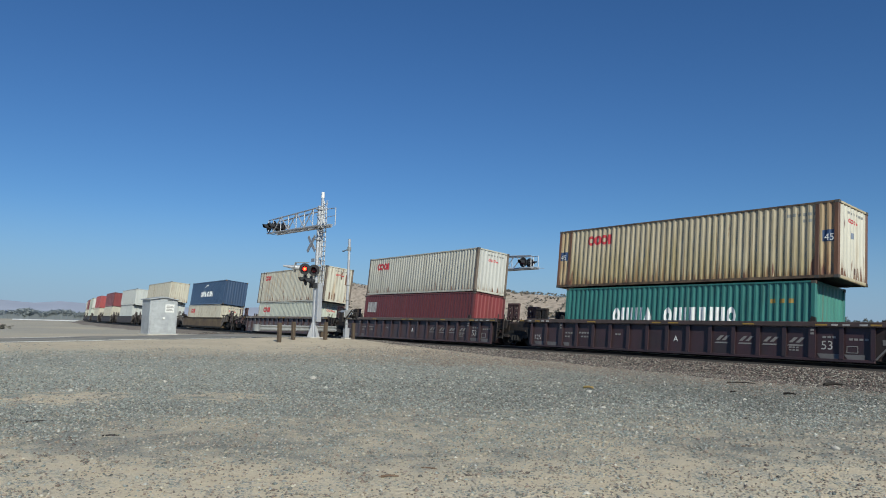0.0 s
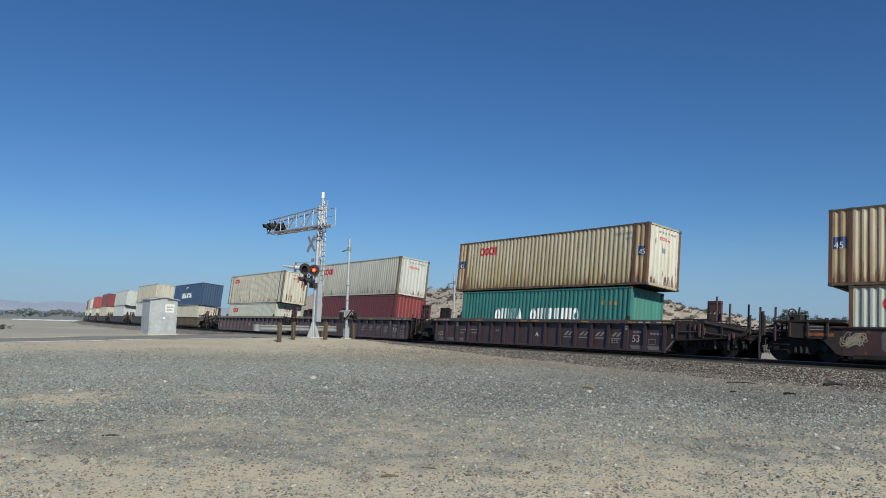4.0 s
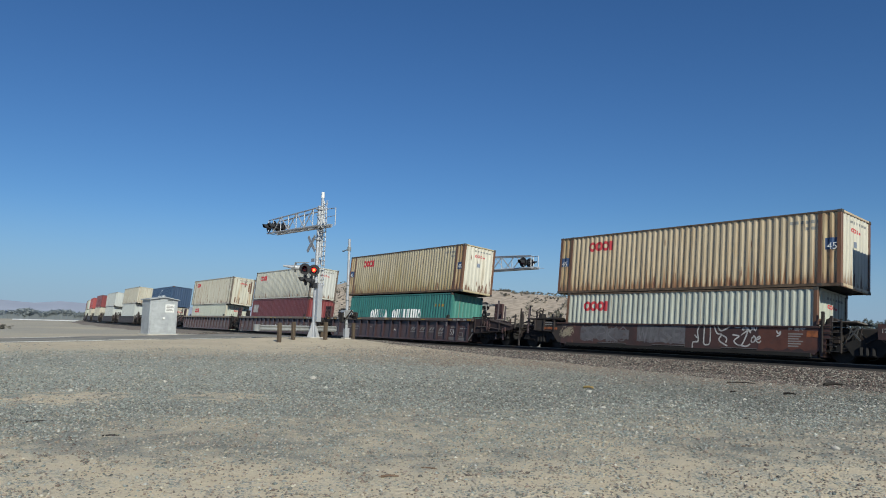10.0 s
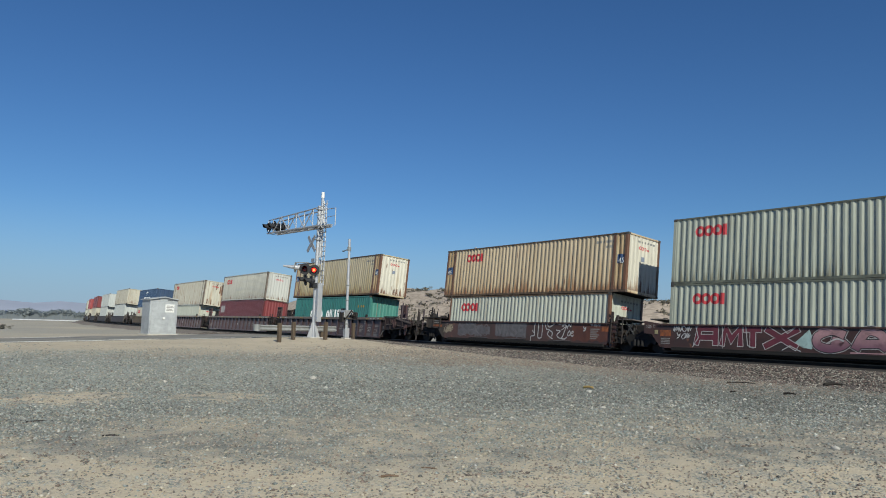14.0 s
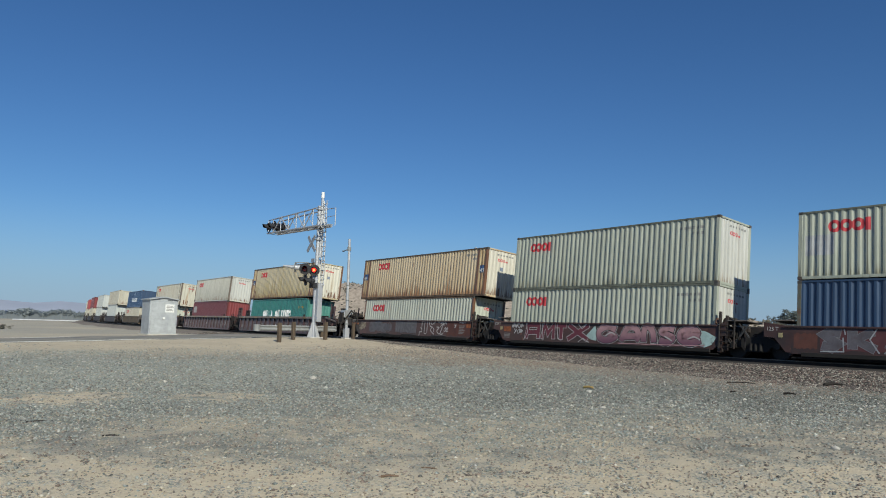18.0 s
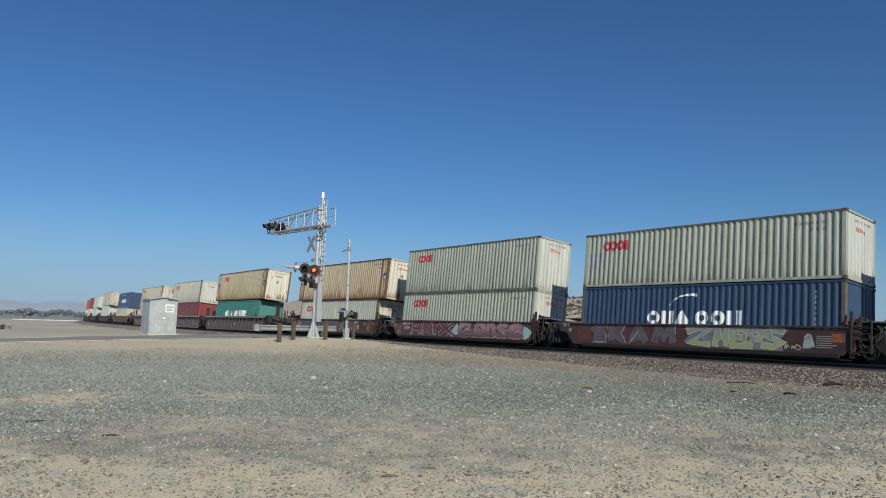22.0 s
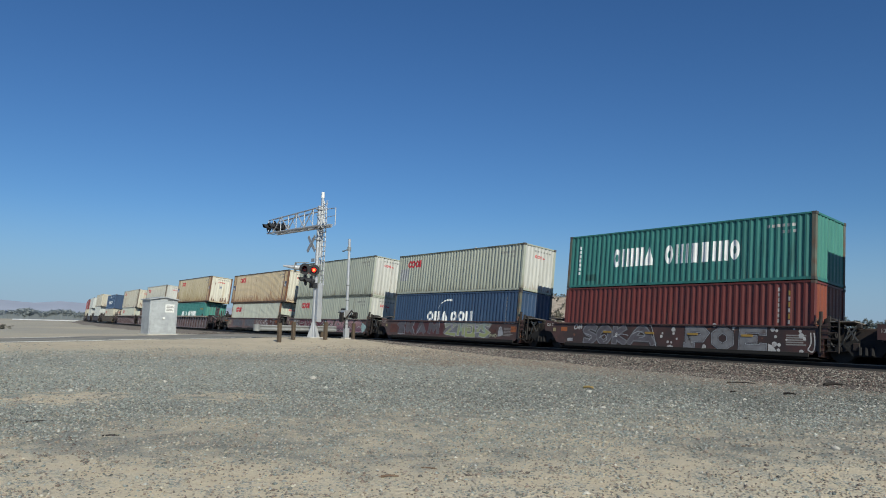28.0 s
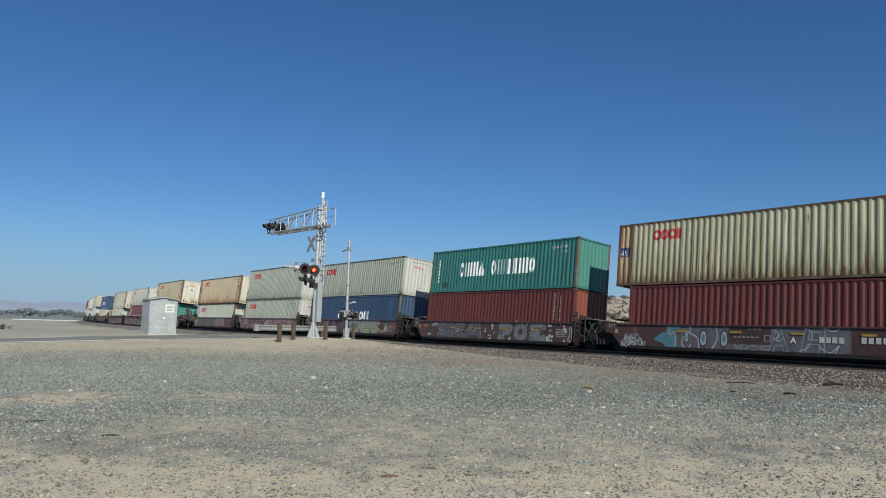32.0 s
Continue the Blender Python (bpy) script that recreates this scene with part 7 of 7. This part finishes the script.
part("paint_blob", Geo().slab([(4.42, 0.18), (4.42, 0.55), (4.55, 0.5), (4.7, 0.36), (4.76, 0.2)], -1.329, -1.32), G_WHITE, F, "white sprayed blob")
tag(F, "Ou", -5.4, -4.85, 0.88, 1.18, G_WHITE, 0.055, seed=22)
part("graffiti", ribbon(((6.0, 1.0), (6.02, 0.62), (5.92, 0.38), (6.1, 0.32), (6.16, 0.62), (6.12, 1.0)), 0.045, -1.329), G_WHITE, F, "thin white outlined graffiti")
patch(F, -5.75, -5.4, 0.34, 0.5, G_PALE, 23)
part("orange_plate", Geo().box(-6.2, -5.8, -1.329, -1.32, 0.82, 1.02), M_ORANGE_PLATE, F, "dull orange painted plate")
for i in range(5):
    stencil(F, 5.1, 5.84 - 0.1 * (i % 2), 0.86 - i * 0.085, 0.05)
for i in range(3):
    stencil(F, -0.5 + 0.3 * i, -0.3 + 0.3 * i, 1.16, 0.045)
# blue and grey piece, stencilled marks
tag(G, "wOeuSw", -6.4, -5.05, 0.18, 0.5, G_PALE, 0.045, "dense pale scribbled tag", 24)
tag(G, "uweO", -6.2, -5.35, 0.4, 0.8, G_PALE, 0.045, "dense pale scribbled tag", 25)
tag(G, "OSeO", -6.3, -5.2, 0.25, 0.62, G_WHITE, 0.035, "dense pale scribbled tag", 26)
patch(G, -3.75, -1.1, 0.12, 1.24, G_STEEL, 26, label="grey ground of a sprayed piece")
for outline in (((-4.62, 0.62), (-4.4, 0.72), (-4.25, 0.85), (-4.0, 0.9), (-3.95, 1.2), (-3.3, 1.22), (-3.35, 1.02), (-3.72, 1.0), (-3.7, 0.78), (-3.45, 0.72), (-3.5, 0.2), (-3.95, 0.2), (-4.15, 0.42), (-4.5, 0.5)),):
    part("graffiti", Geo().slab(outline, -1.3295, -1.32), G_BLUE, G, "sky-blue sprayed arrow shape")
for points, wide in ((((-3.85, 1.2), (-3.85, 0.82), (-3.55, 0.8), (-3.5, 0.2)), 0.05), (((-3.75, 1.18), (-3.2, 1.2)), 0.05), (((-3.7, 0.92), (-2.9, 0.9), (-2.85, 1.2)), 0.06), (((-3.15, 0.75), (-3.2, 0.42), (-2.95, 0.22), (-2.78, 0.4)), 0.06), (((-2.85, 0.86), (-2.5, 0.7), (-2.4, 0.35), (-2.48, 0.14)), 0.06), (((-1.72, 1.22), (-1.58, 0.8), (-1.75, 0.35), (-2.08, 0.1)), 0.06)):
    part("graffiti_edge", ribbon(points, wide, -1.332), G_PALE, G, "pale sprayed outline")
for x, r in ((-2.22, 0.13), (-1.29, 0.12), (-3.0, 0.08)):
    for k, mat in ((1.45, G_BLACK), (1.15, G_PALE), (0.62, G_BLUE)):
        part("graffiti_ring", Geo().add([(x + math.cos(q * 0.3927) * r * k, -1.331 - 0.002 * (1.5 - k), 0.68 + math.sin(q * 0.3927) * 0.26 * k * (0.6 if r < 0.1 else 1)) for q in range(16)], [tuple(range(16))]), mat, G, "sprayed oval ring")
patch(G, 0.62, 3.5, 0.2, 1.24, G_STEEL, 28, label="grey ground of a sprayed piece")
patch(G, -1.1, 0.65, 0.12, 0.52, G_STEEL, 29, label="grey painted-out strip")
tag(G, "yCS", -0.9, 0.6, 0.16, 0.5, G_SILVER, 0.07, "faded silver tag", 29)
letters(G, "VA", ((0.55, 1.3), (1.75, 2.65)), 0.2, 1.25, ((0.2, G_PALE), (0.155, G_BLUE), (0.11, G_STEEL)), "grey and blue graffiti with pale edges", True, 30, -1.331)
for points in (((1.75, 1.22), (2.15, 1.0), (2.05, 0.5), (1.7, 0.3)), ((2.5, 1.22), (2.9, 1.05), (3.2, 1.22)), ((2.4, 0.5), (2.8, 0.3), (3.1, 0.55), (2.95, 0.25)), ((0.7, 1.1), (0.95, 0.9), (0.75, 0.7))):
    part("graffiti_edge", ribbon(points, 0.045, -1.336), G_PALE, G, "pale sprayed outline")
writing(G, "letter", "A", 1.38, 0.6, 0.32, -1.346, M_WHITE_MARK, "white stencilled letter")
for i in range(4):
    part("stencil_block", Geo().box(2.42 + i * 0.225, 2.42 + i * 0.225 + 0.17, -1.346, -1.33, 0.64, 0.85), M_PALE_MARK, G, "faded white block marking")
for i in range(5):
    part("stencil_block", Geo().box(3.84 + i * 0.23, 3.84 + i * 0.23 + 0.15, -1.346, -1.32, 0.66, 0.87), M_PALE_MARK, G, "faded white block marking")
for i in range(6):
    stencil(G, -0.88 + 0.18 * i, -0.76 + 0.18 * i, 0.75, 0.05)
for i in range(3):
    stencil(G, -0.3 + 0.2 * i, -0.16 + 0.2 * i, 1.08, 0.05)
box = Geo()
for x0, x1, z0, z1 in ((0.36, 0.62, 0.84, 0.87), (0.36, 0.62, 0.62, 0.65), (0.36, 0.39, 0.62, 0.87), (0.59, 0.62, 0.62, 0.87)):
    box.box(x0, x1, -1.334, -1.325, z0, z1)
part("stencil_box", box, M_FADED, G, "faded stencilled box")

# ---- loose stones, gravel and sticks ----
def stones(name, places, material, label):
    """Many small angular stones in one mesh; places: x, y, z, size."""
    rs = np.random.RandomState(3)
    n = len(places)
    p = np.array(places)
    base = np.array([(1, 0, 0), (-0.5, 0.87, 0), (-0.5, -0.87, 0), (0.1, 0.1, 0.8), (0.0, 0.0, -0.6), (0.55, 0.6, 0.35)], dtype=float)
    v = base[None] * rs.uniform(0.6, 1.25, (n, 6, 3))
    a = rs.uniform(0, math.tau, n)
    c, s = np.cos(a)[:, None], np.sin(a)[:, None]
    x, y = v[..., 0] * c - v[..., 1] * s, v[..., 0] * s + v[..., 1] * c
    v = np.stack([x, y, v[..., 2] * 0.75], -1) * p[:, 3][:, None, None] + p[:, None, :3]
    tri = np.array([(0, 5, 3), (5, 1, 3), (1, 2, 3), (2, 0, 3), (5, 0, 4), (1, 5, 4), (2, 1, 4), (0, 2, 4)])
    f = (tri[None] + (np.arange(n) * 6)[:, None, None]).reshape(-1, 3)
    me = bpy.data.meshes.new(name)
    me.vertices.add(n * 6)
    me.vertices.foreach_set("co", v.reshape(-1))
    me.loops.add(f.size)
    me.loops.foreach_set("vertex_index", f.reshape(-1).astype(np.int32))
    me.polygons.add(len(f))
    me.polygons.foreach_set("loop_start", np.arange(len(f), dtype=np.int32) * 3)
    me.update(calc_edges=True)
    me.validate()
    me.materials.append(material)
    return tagged(new(name, me), label, "gravel", kind="stuff")


def stone_material(name, colours):
    m = bpy.data.materials.new(name)
    n, l, bsdf = nodes_of(m)
    bsdf.inputs["Roughness"].default_value = 0.9
    ramp = n.new("ShaderNodeValToRGB")
    ramp.color_ramp.interpolation = "CONSTANT"
    e = ramp.color_ramp.elements
    for i, c in enumerate(colours):
        q = e[i] if i < 2 else e.new(i / len(colours))
        q.position, q.color = i / len(colours), (*c, 1)
    l.new(n.new("ShaderNodeNewGeometry").outputs["Random Per Island"], ramp.inputs[0])
    l.new(ramp.outputs[0], bsdf.inputs["Base Color"])
    return m


M_GRAVEL = stone_material("mixed_grey_gravel", ((0.21, 0.225, 0.205), (0.265, 0.285, 0.265), (0.32, 0.34, 0.315), (0.16, 0.17, 0.16), (0.24, 0.265, 0.245), (0.36, 0.325, 0.255), (0.13, 0.135, 0.12), (0.29, 0.315, 0.295), (0.27, 0.25, 0.21), (0.23, 0.25, 0.235), (0.45, 0.44, 0.4)))
M_BALLAST_STONES = stone_material("mixed_ballast_stones", ((0.1, 0.09, 0.08), (0.21, 0.19, 0.165), (0.14, 0.1, 0.09), (0.045, 0.042, 0.04), (0.36, 0.335, 0.29), (0.175, 0.12, 0.105), (0.03, 0.027, 0.026), (0.08, 0.072, 0.065), (0.06, 0.052, 0.05)))
M_DARK_GRAVEL = stone_material("dark_gravel", ((0.13, 0.145, 0.138), (0.18, 0.2, 0.19), (0.1, 0.1, 0.092), (0.22, 0.225, 0.205), (0.15, 0.15, 0.13), (0.085, 0.085, 0.08), (0.27, 0.27, 0.25), (0.16, 0.165, 0.15)))
M_BROWN_GRAVEL = stone_material("brown_gravel", ((0.24, 0.195, 0.155), (0.18, 0.14, 0.115), (0.29, 0.245, 0.2), (0.13, 0.105, 0.09), (0.34, 0.295, 0.24), (0.22, 0.17, 0.14), (0.24, 0.22, 0.185)))
M_SAND_GRAVEL = stone_material("sandy_pebbles", ((0.4, 0.35, 0.28), (0.31, 0.27, 0.215), (0.27, 0.225, 0.185), (0.45, 0.41, 0.33), (0.235, 0.21, 0.18), (0.35, 0.315, 0.26), (0.26, 0.265, 0.245)))
M_WHITE_GRAVEL = stone_material("pale_gravel", ((0.5, 0.48, 0.43), (0.42, 0.4, 0.35), (0.55, 0.52, 0.46)))
rng = random.Random(11)
places, dark_places, brown_places, white_places, sand_places = [], [], [], [], []
while len(places) + len(dark_places) + len(brown_places) + len(sand_places) < 140000:
    r = 3.6 * (40 / 3.6) ** (rng.random() ** 0.8)
    a = radians(rng.uniform(14, 88))
    x, y = -math.sin(a) * r, math.cos(a) * r
    if off_line(x, y) > -3.3:
        continue
    lane = -0.86 * x + 0.51 * y + 4 * noise.noise((x / 3.0, y / 3.0, 2.0)) + 1.6 * noise.noise((x / 0.9, y / 0.9, 8.0))
    for bx, by, wide in ((-15.9, 3.2, 1.0), (-14.9, 6.0, 0.8)):
        lane -= 7 * (1 - smooth(wide - 0.6, wide + 0.8, math.hypot(x - bx, y - by)))
    keep = 0.17 + 0.83 * smooth(7.5, 18.5, lane)
    gone = smooth(24.5, 34.0, -0.85 * x + 0.525 * y + 3.5 * noise.noise((x / 4, y / 4, 6)) + 2.5 * noise.noise((x / 1.2, y / 1.2, 7)))
    if off_line(x, y) > -13:
        gone *= 1 - smooth(-33, -25, x) * smooth(-14, -11, off_line(x, y))
    if off_line(x, y) > -6.5:
        gone *= 1 - smooth(-38, -32, x) * smooth(-6.5, -5.0, off_line(x, y))
    keep *= 1 - 0.97 * gone
    clump = noise.noise((x / 0.5, y / 0.5, 12.0)) + 0.6 * noise.noise((x / 0.17, y / 0.17, 14.0))
    bare = 1 - smooth(10, 16, lane)
    keep *= 1 + bare * (0.9 * clump - 0.1)
    if rng.random() > keep:
        continue
    size = 0.006 + 0.008 * rng.random() + (0.016 if rng.random() < 0.07 else 0) + 0.0009 * min(r, 18)
    o = off_line(x, y)
    brown = smooth(-11.5 - 4 * (1 - smooth(-24, -16, x)), -5.5 - 3 * (1 - smooth(-24, -16, x)), o + 2.5 * noise.noise((x / 2.5, y / 2.5, 4.0))) * (1 - 0.6 * smooth(-12, -7, x))
    # more dark stones to the right for the same lens fall-off, and in clumps
    dark = max(0.9 * smooth(-22, -9, x) * smooth(13, 18, lane), (0.22 + 0.4 * smooth(0.1, 0.6, clump)) * (1 - smooth(8, 13, lane)))
    brown = max(brown, 0.45 * (1 - smooth(7.5, 12, lane)), 0.09)
    pick = rng.random()
    heap = brown_places if pick < 0.8 * brown else dark_places if pick < 0.8 * brown + dark * (1 - brown) else places
    if heap is not brown_places and rng.random() < (0.6 - 0.4 * smooth(0.1, 0.6, clump)) * (1 - smooth(9, 14.5, lane)):
        heap = sand_places
    if pick > 0.9965:
        size *= 1.6
        heap = white_places
    heap.append((x, y, ground_z(x, y) + size * 0.2, size))
stones("gravel", places, M_GRAVEL, "loose blue-grey gravel strewn over sand")
stones("gravel", dark_places, M_DARK_GRAVEL, "darker blue-grey gravel beside the line")
stones("gravel", brown_places, M_BROWN_GRAVEL, "reddish-brown gravel spilt from the ballast")
stones("gravel", sand_places, M_SAND_GRAVEL, "sandy pebbles half sunk in the sand")
stones("gravel", white_places, M_WHITE_GRAVEL, "pale chips scattered in the gravel")
places = []
for _ in range(80000):
    s, o = 4 + 70 * rng.random() ** 1.5, -rng.uniform(1.66, 5.3)
    z = -0.28 - 0.15 * (-o - 1.65) / 0.85 if o > -2.5 else -0.43 - 0.95 * (-o - 2.5) / 2.9
    p = track_pose(s) @ Vector((0, o, z))
    places.append((p.x, p.y, max(p.z, ground_z(p.x, p.y)) + 0.01, rng.uniform(0.02, 0.056 if o < -2.0 else 0.036)))
stones("ballast_stones", places, M_BALLAST_STONES, "crushed brown-grey ballast stones on the shoulder")

M_STONE_WHITE = surface("white_quartz", (0.42, 0.4, 0.36), rough=0.85, spread=0.1, scale=8)


def boulder(seed, size):
    b = bmesh.new()
    bmesh.ops.create_icosphere(b, subdivisions=2, radius=size)
    for v in b.verts:
        v.co *= 1 + 0.45 * noise.noise(v.co * (1.6 / size) + Vector((seed, 0, 0)))
        v.co.z *= 0.6
    me = bpy.data.meshes.new("stone")
    b.to_mesh(me)
    b.free()
    me.materials.append(M_STONE_WHITE)
    return me


for i, (x, y, size) in enumerate(((-17.55, 9.62, 0.09), (-4.68, 10.93, 0.055), (-25.6, 5.7, 0.06), (-7.4, 10.4, 0.05), (-7.9, 10.2, 0.045), (-9.6, 11.9, 0.06), (-11.8, 14.1, 0.07))):
    ob = new("stone", boulder(i, size))
    ob.matrix_basis = on_ground(x, y, i * 50) @ Matrix.Translation((0, 0, size * 0.3))
    tagged(ob, "pale white stone lying in the gravel", "stone", "pale stones in the gravel")

M_STICK = surface("dry_brown_wood", (0.13, 0.085, 0.055), rough=0.9, spread=0.3)
M_STICK_PALE = surface("yellow_straw_wood", (0.5, 0.33, 0.1), rough=0.8, spread=0.2)
M_STICK_DARK = surface("blackened_wood", (0.014, 0.0105, 0.009), rough=0.9, spread=0.3)
for x, y, length, turn, r, mat, label in ((-6.69, 5.21, 0.20, 30, 0.009, M_STICK, "dry brown twig on sand"), (-6.5, 4.53, 0.19, 60, 0.014, M_STICK, "dry brown twig on sand"), (-12.48, 14.9, 0.42, -14, 0.032, M_STICK_PALE, "yellowish stick in the gravel"), (-9.16, 18.86, 0.31, 9, 0.03, M_STICK_DARK, "blackened wood chip in gravel"), (-9.98, 23.29, 0.55, 51, 0.06, M_STICK_DARK, "blackened timber scrap by the ballast"), (-11.63, 20.9, 0.8, 27, 0.02, M_STICK_DARK, "thin dark stick by the ballast"), (-10.18, 17.89, 0.14, 20, 0.022, M_STICK_DARK, "blackened wood chip in gravel"), (-12.7, 2.23, 0.3, 80, 0.012, M_STICK_DARK, "dark twig on the sand"), (-10.78, 2.81, 0.22, 75, 0.011, M_STICK_DARK, "dark twig on the sand")):
    g = Geo().tube((-length / 2, 0, 0.2 * r), (-length * 0.05, 0.03 * length, r), r, 6, r * 0.9).tube((-length * 0.06, 0.03 * length, r), (length / 2, -0.04 * length, 0.5 * r), r * 0.9, 6, r * 0.5)
    g.tube((length * 0.1, 0.02 * length, r), (length * 0.28, 0.14 * length, 1.2 * r), r * 0.5, 5, r * 0.2)
    ob = new("stick", g.mesh("stick", mat))
    ob.matrix_basis = on_ground(x, y, turn) @ Matrix.Translation((0, 0, r * 0.6 + (0.02 if r > 0.015 else 0.0)))
    tagged(ob, label, "stick", "sticks on the ground")


def motions():
    """All that moves: the cars and their load roll along the line, wheels turn."""
    times = [i * 1.0 for i in range(33)]
    for car, s in CARS:
        walk(car, [(t, track_pose(s + travelled(t))) for t in times])
    for box, s, z in CARGO:
        walk(box, [(t, track_pose(s + travelled(t))) for t in times])
    steps = [i * 0.2 for i in range(161)]
    for w in WHEELS:
        x, y, z = w.location
        walk(w, [(t, pose(x, y, z, 0, -math.degrees(travelled(t) / 0.46), 0)) for t in steps])
    # the lamps turn their lit half to the front by turns, once a second
    for lamp, x, y, z, face, turn in LAMPS:
        front = pose(x, y, z, 0, 0, face) @ pose(0, 0.02, 0)
        rows = [(0.0, front @ pose(0, 0, 0, 0, 0, 0 if turn == 0 else 180))]
        angle = 0 if turn == 0 else 180
        for i in range(64):
            t = 0.46 + 0.5075 * i
            if t > SECONDS - 0.05:
                break
            t = min(t, SECONDS - 0.13)
            rows += [(t + 0.0334 * k, front @ pose(0, 0, 0, 0, 0, angle + 60 * k)) for k in range(4)]
            angle += 180
        rows.append((SECONDS, front @ pose(0, 0, 0, 0, 0, angle)))
        walk(lamp, rows)


motions()
